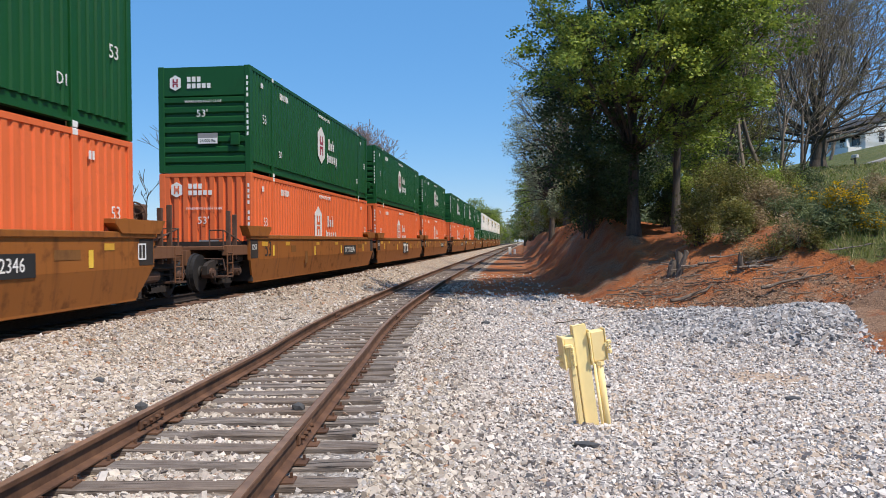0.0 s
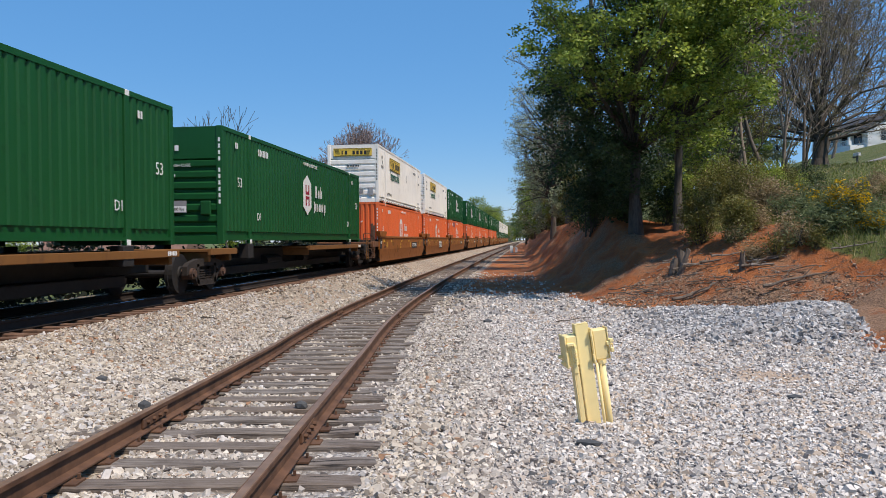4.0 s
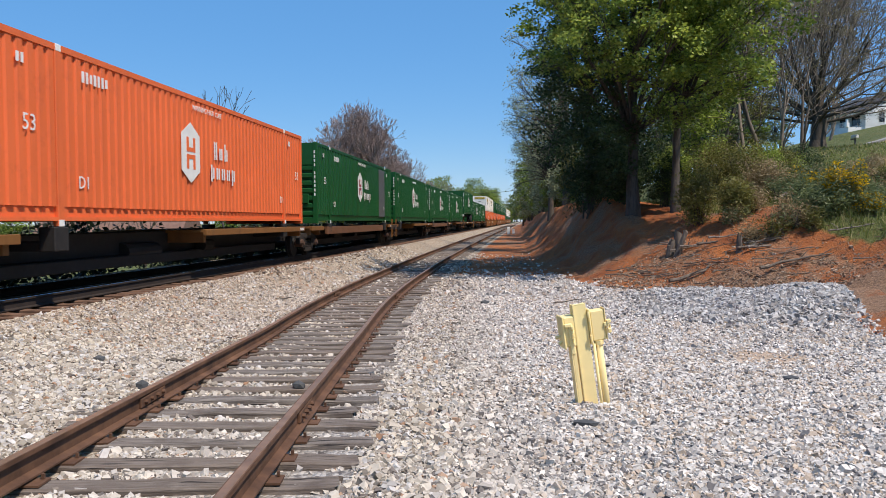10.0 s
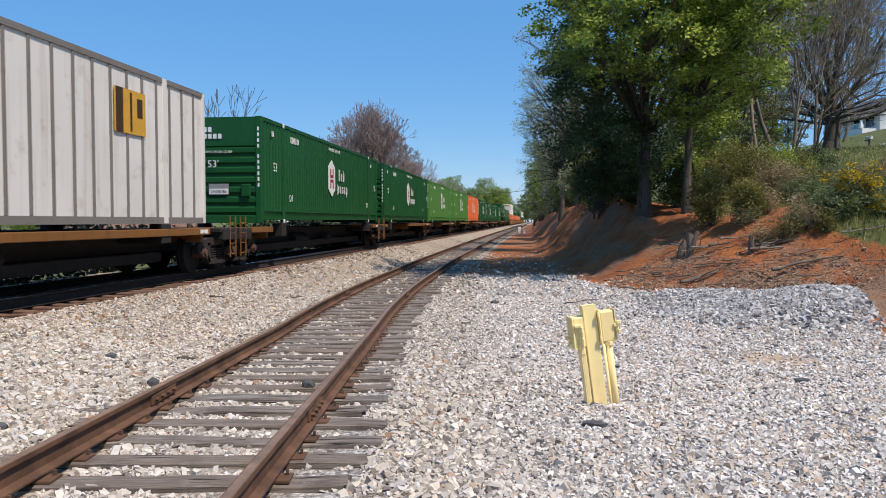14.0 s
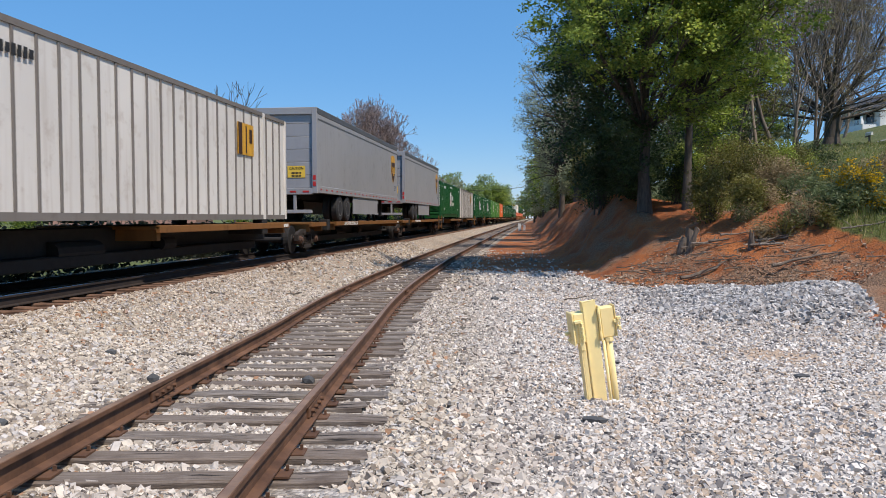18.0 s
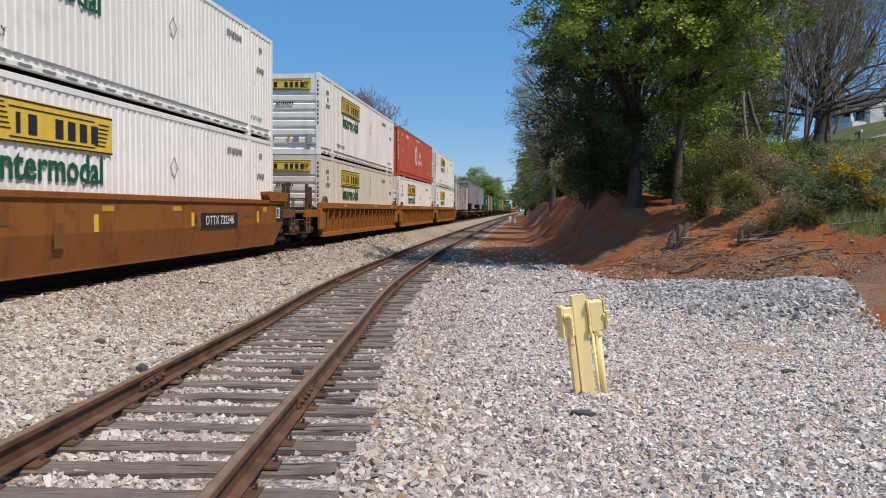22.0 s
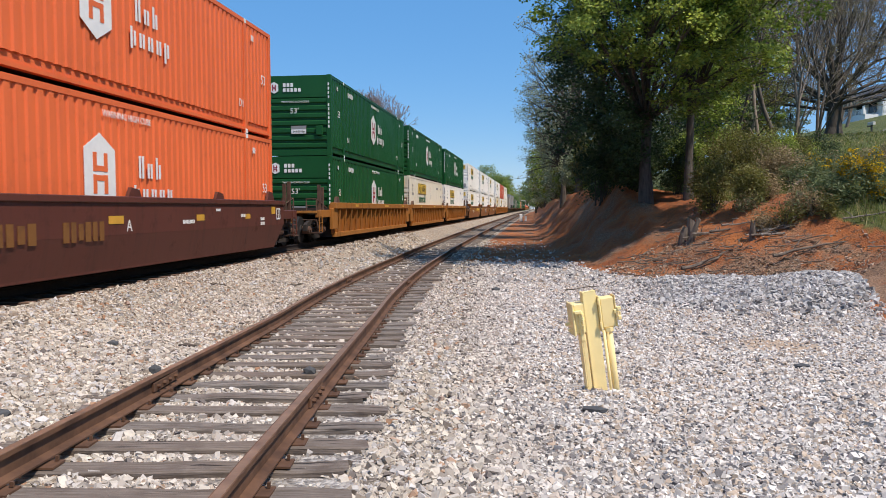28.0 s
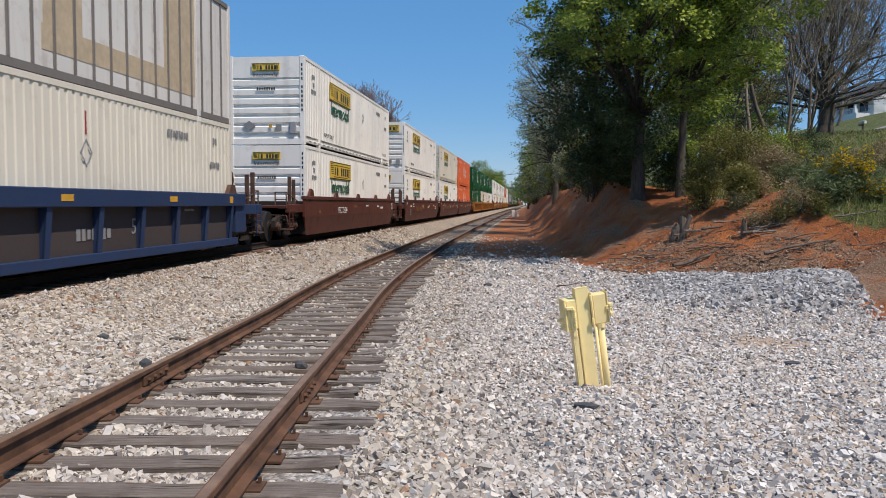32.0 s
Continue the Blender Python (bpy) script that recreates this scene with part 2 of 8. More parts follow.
def siding_z(y):
    """Height of the siding's rail heads."""
    return float(np.interp(y / PACE, (-40, 4, 12, 26, 70, 200), (-0.27, -0.28, -0.47, -0.5, -0.34, -0.2)))


TOE = ((7.5, -60), (6.6, 4), (6.3, 11.2), (5.3, 12.4), (5.75, 15.0), (6.15, 17.0), (5.9, 18.7), (3.6, 20.2), (2.7, 20.9), (2.1, 22.0), (1.4, 25), (0.7, 31), (0.1, 45), (-0.6, 93), (-0.9, 200), (-0.9, 900))


def toe_distance(x, y):
    """Signed distance from the foot of the bank, positive inside it (numpy arrays)."""
    y = np.asarray(y) / PACE
    best = np.full(np.shape(x), 1e9)
    sign = np.full(np.shape(x), -1.0)
    for (ax, ay), (bx, by) in zip(TOE, TOE[1:]):
        dx, dy = bx - ax, by - ay
        u = np.clip(((x - ax) * dx + (y - ay) * dy) / (dx * dx + dy * dy), 0, 1)
        d = np.hypot(x - ax - u * dx, y - ay - u * dy)
        right = ((x - ax) * dy - (y - ay) * dx) > 0
        closer = d < best - 1e-9
        best = np.where(closer, d, best)
        sign = np.where(closer, np.where(right, 1.0, -1.0), sign)
    return best * sign


def smooth01(v):
    v = np.clip(v, 0, 1)
    return v * v * (3 - 2 * v)


def wobble(x, y, s, seed=0.0):
    """Cheap smooth noise, about -1 to 1."""
    return (np.sin(x * s + seed) * np.cos(y * s * 1.13 + seed * 2.1) + 0.5 * np.sin(x * s * 2.3 + y * s * 1.7 + seed) + 0.25 * np.cos(x * s * 4.9 - y * s * 4.1 + seed * 3)) / 1.75


def post_hollow(x, y):
    """A low lip of ballast before the yellow post, and the dip behind it."""
    return smooth01((x + 1.5) / 0.8) * smooth01((1.3 - x) / 0.8) * (0.035 * np.exp(-((y - 7.45) / 0.3) ** 2) - 0.13 * np.exp(-((y - 8.25) / 0.4) ** 2))


def ground_z(x, y):
    x, y = np.asarray(x, float), np.asarray(y, float)
    d = toe_distance(x, y)
    dip = post_hollow(x, y)
    y = y / PACE
    sx = np.where(y < 12.39, -2.41 - 0.109 * (y - 4.43), -4.3 + 1.022 * np.exp(-np.maximum(y - 12.39, 0) / 9.4))
    sz = np.interp(y, (-40, 4, 12, 26, 70, 200), (-0.27, -0.28, -0.47, -0.5, -0.34, -0.2)) - 0.225
    left = smooth01((sx - 1.5 - x) / np.maximum(sx - 1.5 + 6.9, 0.6))
    bed = smooth01((1.42 - np.abs(x - sx - 0.1)) / 0.25) * 0.02
    z = sz + (-0.235 - sz) * left - bed + 0.045 * smooth01((sx - 1.0 - x) / 0.3) * smooth01((y - 5) / 4)
    z = z - 2.0 * smooth01((-11.0 - x) / 9.0) - 1.0 * smooth01((-30.0 - x) / 40.0)
    d = d + 0.35 * wobble(x, y, 0.9, 1.0) * (np.abs(d) < 6)
    rise = 1.75 * smooth01((d + 0.15) / 5.0) + 0.2256 * np.maximum(d - 3.6, 0) + 0.083 * np.maximum(d - 30.0, 0)
    rise = rise + (0.1 + 1.6 * smooth01((y - 80) / 35)) * smooth01((x - 11) / 9) * smooth01((y - 42) / 20)
    rise = rise + 1.3 * np.exp(-((x - 20.0) / 5.0) ** 2 - ((y - 65.0) / 10.0) ** 2)
    rise = np.where(rise > 13.0, 13.0 + 4 * (1 - np.exp(-(rise - 13.0) / 10.0)), rise)
    far = smooth01((y - 25.0) / 8) * (1.75 * np.clip(d / 2.4, 0, 1) ** 1.6 - 1.3 * smooth01((d - 2.0) / 3.2)) * smooth01((8.0 - x) / 3.5)
    z = z + np.where(d > -0.2, rise + far, 0)
    pile = np.exp(-(((x - 5.6) / 1.5) ** 2 + ((y - 16.0) / 1.9) ** 2)) * 0.5
    pile = pile + np.exp(-(((x - 3.6) / 1.9) ** 2 + ((y - 18.6) / 1.3) ** 2)) * 0.22
    z = z + pile * (d < 1.0)
    yard = (x > -6.6) & (d < 0)
    z = z + np.where(yard, 0.02 * wobble(x, y, 1.7, 2.0), 0) + np.where(d > 0.2, 0.07 * wobble(x, y, 1.9, 5.0) + 0.04 * wobble(x, y, 5.1, 3.0), 0)
    z = z - 0.06 * smooth01((-7.15 - x) / 0.3) * (x > -10.6) + dip
    cut = smooth01((y - 24.0) / 4) * smooth01((d - 0.1) / 0.5) * smooth01((4.2 - d) / 1.2) * smooth01((110 - y) / 40)
    z = z + cut * (0.1 * np.sin(d * 5.2 + 0.9 * np.sin(y * 0.31) + 0.5 * wobble(x, y, 0.8, 3.0)) + 0.13 * wobble(d * 0.5 + y * 0.35, y, 1.5, 8.0) + 0.05 * wobble(x, y, 4.3, 6.0))
    return z


def spread(a, b, step, out):
    """Grid lines: even from a to b, then wider and wider out to the limits."""
    mid = list(np.arange(a, b + 1e-6, step))
    s, v = step, b
    while v < out[1]:
        s *= 1.16
        v += s
        mid.append(v)
    s, v = step, a
    while v > out[0]:
        s *= 1.16
        v -= s
        mid.insert(0, v)
    return np.array(mid)


def ground_material():
    k = Mat("gravel_clay_and_grass", 0.95)
    clay, grass, tan, litter, sand, oil_shade = (k.attr(n)["Fac"] for n in ("clay", "grass", "tan", "litter", "sand", "oil_shade"))
    # crushed stone
    v = k.t.nodes.new("ShaderNodeTexVoronoi")
    v.inputs["Scale"].default_value = 25.0
    k.put(k.co.outputs["Object"], v.inputs["Vector"])
    hs = k.t.nodes.new("ShaderNodeSeparateColor")
    k.put(v.outputs["Color"], hs.inputs[0])
    stone = k.mix(hs.outputs[0], (0.2, 0.18, 0.165, 1), (0.56, 0.525, 0.485, 1))
    stone = k.mix(k.ramp(hs.outputs[1], 0.86, 0.9), stone, (0.13, 0.12, 0.12, 1))
    warm = k.mix(hs.outputs[0], (0.2, 0.155, 0.11, 1), (0.52, 0.44, 0.34, 1))
    warm = k.mix(k.ramp(hs.outputs[2], 0.88, 0.92), warm, (0.36, 0.18, 0.09, 1))
    big = k.noise(0.45, 3, shift=False)
    stone = k.mix(k.math("MULTIPLY", k.ramp(big, 0.45, 0.7), 0.35), stone, (0.42, 0.36, 0.29, 1))
    stone = k.mix(tan, stone, warm)
    stone = k.mix(k.ramp(k.math("ADD", sand, k.math("MULTIPLY", k.noise(6, 4, shift=False), 0.5)), 0.6, 0.9), stone, k.mix(k.noise(14, 5, 0.7, shift=False), (0.3, 0.21, 0.14, 1), (0.62, 0.48, 0.36, 1)))
    # main line bed: oil stain, darkened further to stand in for shade under cars
    stone = k.mix(k.ramp(k.math("ADD", oil_shade, k.math("MULTIPLY", k.math("SUBTRACT", k.noise(4, 4, shift=False), 0.5), 0.8)), 0.35, 0.7), stone, k.mix(hs.outputs[0], (0.011, 0.009, 0.008, 1), (0.045, 0.032, 0.025, 1)))
    # red clay
    c = k.mix(k.ramp(k.noise(1.1, 6, 0.6, shift=False), 0.3, 0.7), (0.26, 0.07, 0.02, 1), (0.6, 0.2, 0.055, 1))
    c = k.mix(k.ramp(k.noise(9, 7, 0.75, shift=False), 0.5, 0.66), c, (0.15, 0.09, 0.055, 1))
    c = k.mix(k.math("MULTIPLY", k.ramp(k.noise(0.55, 4, 0.6, shift=False), 0.48, 0.62), 0.8), c, k.mix(k.ramp(k.noise(22, 4, 0.7, shift=False), 0.4, 0.65), (0.12, 0.075, 0.045, 1), (0.36, 0.27, 0.19, 1)))
    chips = k.mix(k.ramp(k.noise(26, 5, 0.7, shift=False), 0.35, 0.65), (0.12, 0.06, 0.035, 1), (0.46, 0.28, 0.17, 1))
    c = k.mix(k.ramp(k.math("ADD", litter, k.math("MULTIPLY", k.math("SUBTRACT", k.noise(2.6, 5, 0.65, shift=False), 0.5), 1.2)), 0.35, 0.6), c, chips)
    # grass and litter
    g = k.mix(k.ramp(k.noise(0.8, 5, shift=False), 0.35, 0.65), (0.075, 0.11, 0.02, 1), (0.17, 0.17, 0.05, 1))
    g = k.mix(k.ramp(k.noise(6, 5, 0.7, shift=False), 0.45, 0.7), g, (0.05, 0.07, 0.018, 1))
    edge = k.math("MULTIPLY", k.math("SUBTRACT", k.noise(3.5, 5, 0.6, shift=False), 0.5), 0.55)
    a = k.mix(k.ramp(k.math("ADD", clay, edge), 0.44, 0.56), stone, c)
    a = k.mix(k.ramp(k.math("ADD", grass, edge), 0.42, 0.6), a, g)
    k.colour(a)
    h = k.math("ADD", k.math("MULTIPLY", v.outputs["Distance"], -1.2), k.noise(30, 5, shift=False))
    h = k.math("ADD", h, k.math("MULTIPLY", k.math("ADD", k.noise(5, 7, 0.7, shift=False), k.math("MULTIPLY", k.noise(19, 5, 0.75, shift=False), 0.6)), k.math("MULTIPLY", clay, 4.6)))
    return k.bump(h, 0.8, 0.035).m


M_GROUND = ground_material()


def zones(x, y):
    d = toe_distance(x, y)
    y = np.asarray(y) / PACE
    clay = smooth01((d + 0.5) / 1.0)
    dry = smooth01((np.asarray(d) - 5.2) / 1.6)
    near_right = smooth01((x - 0.32 * y + 0.3 + 0.5 * wobble(x, y, 1.6, 9.0)) / 1.8) * smooth01((d - 2.5 + 0.4 * wobble(x, y, 2.1, 4.0)) / 1.3)
    grass = np.clip(np.maximum(dry * smooth01((x - 3) / 4), near_right), 0, 1)
    grass = np.maximum(grass, smooth01((-13.0 - x) / 3))
    grass = np.where((y > 26) & (d > 2.5), np.maximum(grass, 0.75 * smooth01((d - 3.5) / 2)), grass)
    clay = np.maximum(clay, 0.8 * smooth01((y - 25.6 + 0.6 * wobble(x, y, 1.1, 2.0)) / 2.6) * smooth01((x + 3.3) / 1.2))
    tan = np.clip(smooth01((-1.2 - x + 0.02 * y) / 2.2), 0, 1) * 0.85
    return clay, grass, tan


def litter_at(x, y):
    """Wood chips and dead leaves on the foot of the bank."""
    d = toe_distance(x, y)
    p = np.asarray(y) / PACE
    return smooth01((x - 3.9) / 1.3) * smooth01((d + 0.1) / 0.5) * smooth01((3.3 - d) / 1.2) * smooth01((26 - p) / 2) * (0.58 + 0.5 * wobble(x, y, 1.3, 7.0))


def sand_at(x, y):
    return np.exp(-(((x - 3.15) / 0.62) ** 2 + ((y - 10.9) / 0.85) ** 2)) + 0.6 * np.exp(-(((x - 0.9) / 0.7) ** 2 + ((y - 18.5) / 2.2) ** 2))


def build_ground():
    xs, ys = spread(-9.6, 10.4, 0.25, (-1400, 1400)), spread(2.0, 52.0, 0.25, (-1500, 2500))
    gx, gy = np.meshgrid(xs, ys)
    gz = ground_z(gx, gy)
    far = smooth01((np.hypot(gx, gy) - 250) / 500)
    gz = gz * (1 - far) + far * np.where(gx > 0, 6.0, -2.0)
    v = np.stack([gx, gy, gz], -1).reshape(-1, 3)
    nx, ny = len(xs), len(ys)
    i = np.arange(nx * ny).reshape(ny, nx)
    f = np.stack([i[:-1, :-1], i[:-1, 1:], i[1:, 1:], i[1:, :-1]], -1).reshape(-1, 4)
    me = mesh_np("ground", v, f, M_GROUND, True)
    marks = list(zip(("clay", "grass", "tan"), zones(v[:, 0], v[:, 1]))) + [("litter", litter_at(v[:, 0], v[:, 1])), ("sand", sand_at(v[:, 0], v[:, 1])), ("oil_shade", smooth01((1.55 - np.abs(v[:, 0] - MAIN_X)) / 0.4))]
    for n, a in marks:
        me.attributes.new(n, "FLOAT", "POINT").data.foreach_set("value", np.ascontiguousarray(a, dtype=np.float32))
    return tagged(new("ground", me), "pale crushed-stone yard with a red clay bank and grass", "ground", kind="structure")


def mesh_np(name, v, f, mat, smooth=False):
    """A mesh from numpy vertices (n, 3) and equal-sided faces (m, k)."""
    me = bpy.data.meshes.new(name)
    n, k = f.shape
    me.vertices.add(len(v))
    me.vertices.foreach_set("co", np.ascontiguousarray(v, dtype=np.float32).ravel())
    me.loops.add(n * k)
    me.loops.foreach_set("vertex_index", np.ascontiguousarray(f, dtype=np.int32).ravel())
    me.polygons.add(n)
    me.polygons.foreach_set("loop_start", np.arange(0, n * k, k, dtype=np.int32))
    me.polygons.foreach_set("loop_total", np.full(n, k, dtype=np.int32))
    me.polygons.foreach_set("use_smooth", np.full(n, smooth, dtype=bool))
    me.update(calc_edges=True)
    me.materials.append(mat)
    return me


build_ground()

# ---- tracks ----
M_RAIL = Mat("rusted_rail", 0.75, 0.15)
M_RAIL.colour(M_RAIL.mix(M_RAIL.ramp(M_RAIL.noise(3.0, 6, 0.65), 0.35, 0.7), (0.075, 0.036, 0.02, 1), (0.2, 0.1, 0.055, 1)))
M_RAIL = M_RAIL.bump(M_RAIL.noise(40, 4), 0.2, 0.004).m
M_RAILTOP = plain("worn_rail_head", (0.25, 0.155, 0.1, 1), 0.5, 0.25, 0.35, 5)
M_SHINY = plain("polished_rail_head", (0.55, 0.56, 0.6, 1), 0.18, 1.0, 0.08, 3)


def wood_material():
    k = Mat("weathered_tie_wood", 0.9)
    grain = k.noise(1.0, 6, 0.7, (2.2, 46.0, 46.0))
    c = k.mix(k.ramp(grain, 0.33, 0.66), (0.036, 0.028, 0.023, 1), (0.34, 0.3, 0.265, 1))
    c = k.mix(k.math("MULTIPLY", k.rand(), 0.6), c, (0.17, 0.125, 0.095, 1))
    c = k.mix(k.ramp(k.noise(2.2, 5, 0.65), 0.52, 0.74), c, (0.09, 0.066, 0.052, 1))
    c = k.mix(k.ramp(k.noise(1.0, 3, 0.5, (1.4, 30.0, 30.0)), 0.62, 0.66), c, (0.02, 0.016, 0.014, 1))
    return k.colour(c).bump(grain, 0.8, 0.02).m


M_TIE = wood_material()
RAIL_SECTION = ((-0.07, 0), (0.07, 0), (0.07, 0.012), (0.012, 0.03), (0.009, 0.125), (0.036, 0.138), (0.036, 0.17), (-0.036, 0.17), (-0.036, 0.138), (-0.009, 0.125), (-0.012, 0.03), (-0.07, 0.012))


def sweep(bm, section, stations):
    """A closed section carried along stations of (x, y, z, heading)."""
    rings = []
    for x, y, z, a in stations:
        c, s = math.cos(a), math.sin(a)
        rings.append([bm.verts.new((x + u * c, y - u * s, z + w)) for u, w in section])
    n = len(section)
    for r, q in zip(rings, rings[1:]):
        for i in range(n):
            bm.faces.new((r[i], r[(i + 1) % n], q[(i + 1) % n], q[i]))
    bm.faces.new(rings[0][::-1])
    bm.faces.new(rings[-1])
    return bm


def siding_pose(y):
    a = math.atan2(siding_x(y + 0.05) - siding_x(y - 0.05), 0.1)
    return siding_x(y), siding_z(y), a


def tie_mesh(seed, length=2.6, mat=None):
    r = random.Random(seed)
    bm = bmesh.new()
    n = 9
    rings = []
    for i in range(n):
        x = (i / (n - 1) - 0.5) * length
        w, t = 0.106 + r.uniform(-0.014, 0.01), r.uniform(-0.018, 0.008)
        e = r.uniform(-0.06, 0.05) if i in (0, n - 1) else 0
        rings.append([bm.verts.new(p) for p in ((x + e, -w, -0.17), (x + e, w, -0.17), (x, w, -0.012 + t), (x + e, w - 0.014, t), (x, -w + 0.014, t), (x + e, -w, -0.012 + t))])
    for p, q in zip(rings, rings[1:]):
        for i in range(6):
            bm.faces.new((p[i], p[(i + 1) % 6], q[(i + 1) % 6], q[i]))
    bm.faces.new(rings[0][::-1])
    bm.faces.new(rings[-1])
    return finish(bm, "tie", mat or M_TIE)


TIES = [tie_mesh(i) for i in range(7)]
M_TIE_RUST = plain("rust_stained_tie_wood", (0.15, 0.082, 0.052, 1), 0.9, 0, 0.45, 5)
MAIN_TIES = [tie_mesh(i + 20, 2.6, M_TIE_RUST) for i in range(5)]
# darker rail copy for the main line; the train's shade is in its colour
M_RAIL_DARK = plain("rail_dark_for_shade", (0.026, 0.017, 0.013, 1), 0.85, 0, 0.4, 5)


TIE_Y = []


def build_siding():
    track = thing("siding_track", "rusty siding track on weathered grey wooden ties", "railway track", kind="structure")
    ys = np.concatenate([np.arange(-30, 60, 0.75), np.arange(60, 420, 6.0)])
    for side in (-1, 1):
        st, top = [], []
        for y in ys:
            x, z, a = siding_pose(y)
            o = side * (0.7175 + 0.036)
            st.append((x + o * math.cos(a), y - o * math.sin(a), z - 0.17, a))
        rail = part("rail", sweep(bmesh.new(), RAIL_SECTION, st), M_RAIL, track, "rust-brown steel rail")
        part("rail_head", sweep(bmesh.new(), ((-0.03, 0.168), (0.03, 0.168), (0.026, 0.174), (-0.026, 0.174)), st), M_RAILTOP, rail, "worn running surface of the rail")
    plate = boxes((-0.15, 0.15, -0.085, 0.085, 0, 0.014), (-0.125, -0.105, -0.06, -0.04, 0.018, 0.05), (0.105, 0.125, 0.04, 0.06, 0.018, 0.05), (-0.125, -0.105, 0.045, 0.065, 0.018, 0.045))
    plate = finish(plate, "tie_plate", M_RAIL)
    y, i, rest = -4.0, 0, bmesh.new()
    r = random.Random(3)
    while y < 300:
        x, z, a = siding_pose(y)
        dx = r.uniform(-0.12, 0.12)
        TIE_Y.append(y)
        m = Matrix.Translation((x + dx, y, z - 0.188 + r.uniform(-0.012, 0.0))) @ pose(0, 0, 0, 0, 0, -math.degrees(a) + r.uniform(-1.2, 1.2))
        if i < 260:
            t = part("tie", TIES[r.randrange(7)], None, track)
            t.matrix_basis = m
            if -2 < y < 32:
                for side in (-1, 1):
                    p = part("tie_plate", plate, None, t, "rusted steel tie plate with spikes")
                    p.matrix_basis = pose(side * 0.7535 - dx, 0, 0.0)
        else:
            box(rest, x - 1.3, x + 1.3, y - 0.11, y + 0.11, z - 0.35, z - 0.19)
        y += 0.553 + r.uniform(-0.05, 0.05)
        i += 1
    part("far_ties", rest, M_TIE, track)["kind"] = "stuff"
    # joint bars with bolts
    for side, jy in ((-1, 7.2), (1, 6.56), (-1, 19.2), (1, 18.6)):
        x, z, a = siding_pose(jy)
        bm = bmesh.new()
        for s in (-1, 1):
            box(bm, s * 0.022 - 0.014, s * 0.022 + 0.014, -0.31, 0.31, -0.13, -0.045, 0.006)
            for k in range(4):
                cyl(bm, (s * 0.03, -0.225 + k * 0.15, -0.085), (s * 0.066, -0.225 + k * 0.15, -0.085), 0.02, n=6)
        j = part("joint_bar", bm, M_RAIL, track, "bolted rail joint bar")
        o = side * 0.7535
        j.matrix_basis = Matrix.Translation((x + o * math.cos(a), jy - o * math.sin(a), z)) @ pose(0, 0, 0, 0, 0, -math.degrees(a))


def build_main():
    track = thing("main_track", "main line track with polished rails under the train", "railway track", kind="structure")
    for side in (-1, 1):
        st = [(MAIN_X + side * 0.7535, y, -0.17, 0) for y in (-660, -300, 0, 300, 1300)]
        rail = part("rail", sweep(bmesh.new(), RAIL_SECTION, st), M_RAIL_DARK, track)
        part("rail_head", sweep(bmesh.new(), ((-0.033, 0.168), (0.033, 0.168), (0.028, 0.175), (-0.028, 0.175)), st), M_SHINY, rail, "polished running surface of the rail")
    r = random.Random(5)
    y, i, rest = 4.0, 0, bmesh.new()
    while y < 420:
        if i < 280:
            t = part("tie", MAIN_TIES[r.randrange(5)], None, track)
            t.matrix_basis = pose(MAIN_X + r.uniform(-0.1, 0.14), y, -0.188, 0, 0, r.uniform(-1, 1))
        else:
            box(rest, MAIN_X - 1.3, MAIN_X + 1.3, y - 0.11, y + 0.11, -0.36, -0.19)
        y += 0.5 + r.uniform(-0.03, 0.03)
        i += 1
    for y in np.arange(-60, 3.8, 0.5):
        box(rest, MAIN_X - 1.3, MAIN_X + 1.3, y - 0.11, y + 0.11, -0.36, -0.19)
    part("far_ties", rest, M_TIE, track)["kind"] = "stuff"

# ---- train ----
MOVING = []
HL, HW, HT = 8.075, 1.295, 2.896      # a 53-foot container: half length, half width, height
MESHES = {}


def cached(key, make):
    if key not in MESHES:
        MESHES[key] = make()
    return MESHES[key]


def corrugated(u0, u1, w0, w1, plane, pitch, depth, axis, out):
    """A corrugated sheet: runs along u from u0 to u1, from w0 to w1 in height, outer faces at plane."""
    n = max(1, round((u1 - u0) / pitch))
    p = (u1 - u0) / n
    prof = []
    for i in range(n):
        a = u0 + i * p
        prof += [(a, 0), (a + 0.5 * p, 0), (a + 0.6 * p, depth), (a + 0.9 * p, depth)]
    prof.append((u1, 0))
    bm = bmesh.new()

    def at(u, d, w):
        return (plane - out * d, u, w) if axis == "y" else (u, plane - out * d, w)
    lo, hi = [bm.verts.new(at(u, d, w0)) for u, d in prof], [bm.verts.new(at(u, d, w1)) for u, d in prof]
    for i in range(len(prof) - 1):
        bm.faces.new((lo[i], lo[i + 1], hi[i + 1], hi[i]))
    ext = bmesh.ops.extrude_face_region(bm, geom=bm.faces[:])
    mv = Vector((-out * 0.02, 0, 0)) if axis == "y" else Vector((0, -out * 0.02, 0))
    bmesh.ops.translate(bm, vec=mv, verts=[v for v in ext["geom"] if isinstance(v, bmesh.types.BMVert)])
    return bm


def bars(spec, x=None, y=None, thick=0.006):
    """Flat painted bars: (centre, height, width, tall) on a side (x given) or an end (y given)."""
    bm = bmesh.new()
    for u, w, du, dw in spec:
        if x is not None:
            box(bm, x, x + thick, u - du / 2, u + du / 2, w - dw / 2, w + dw / 2)
        else:
            box(bm, u - du / 2, u + du / 2, y - thick, y, w - dw / 2, w + dw / 2)
    return bm


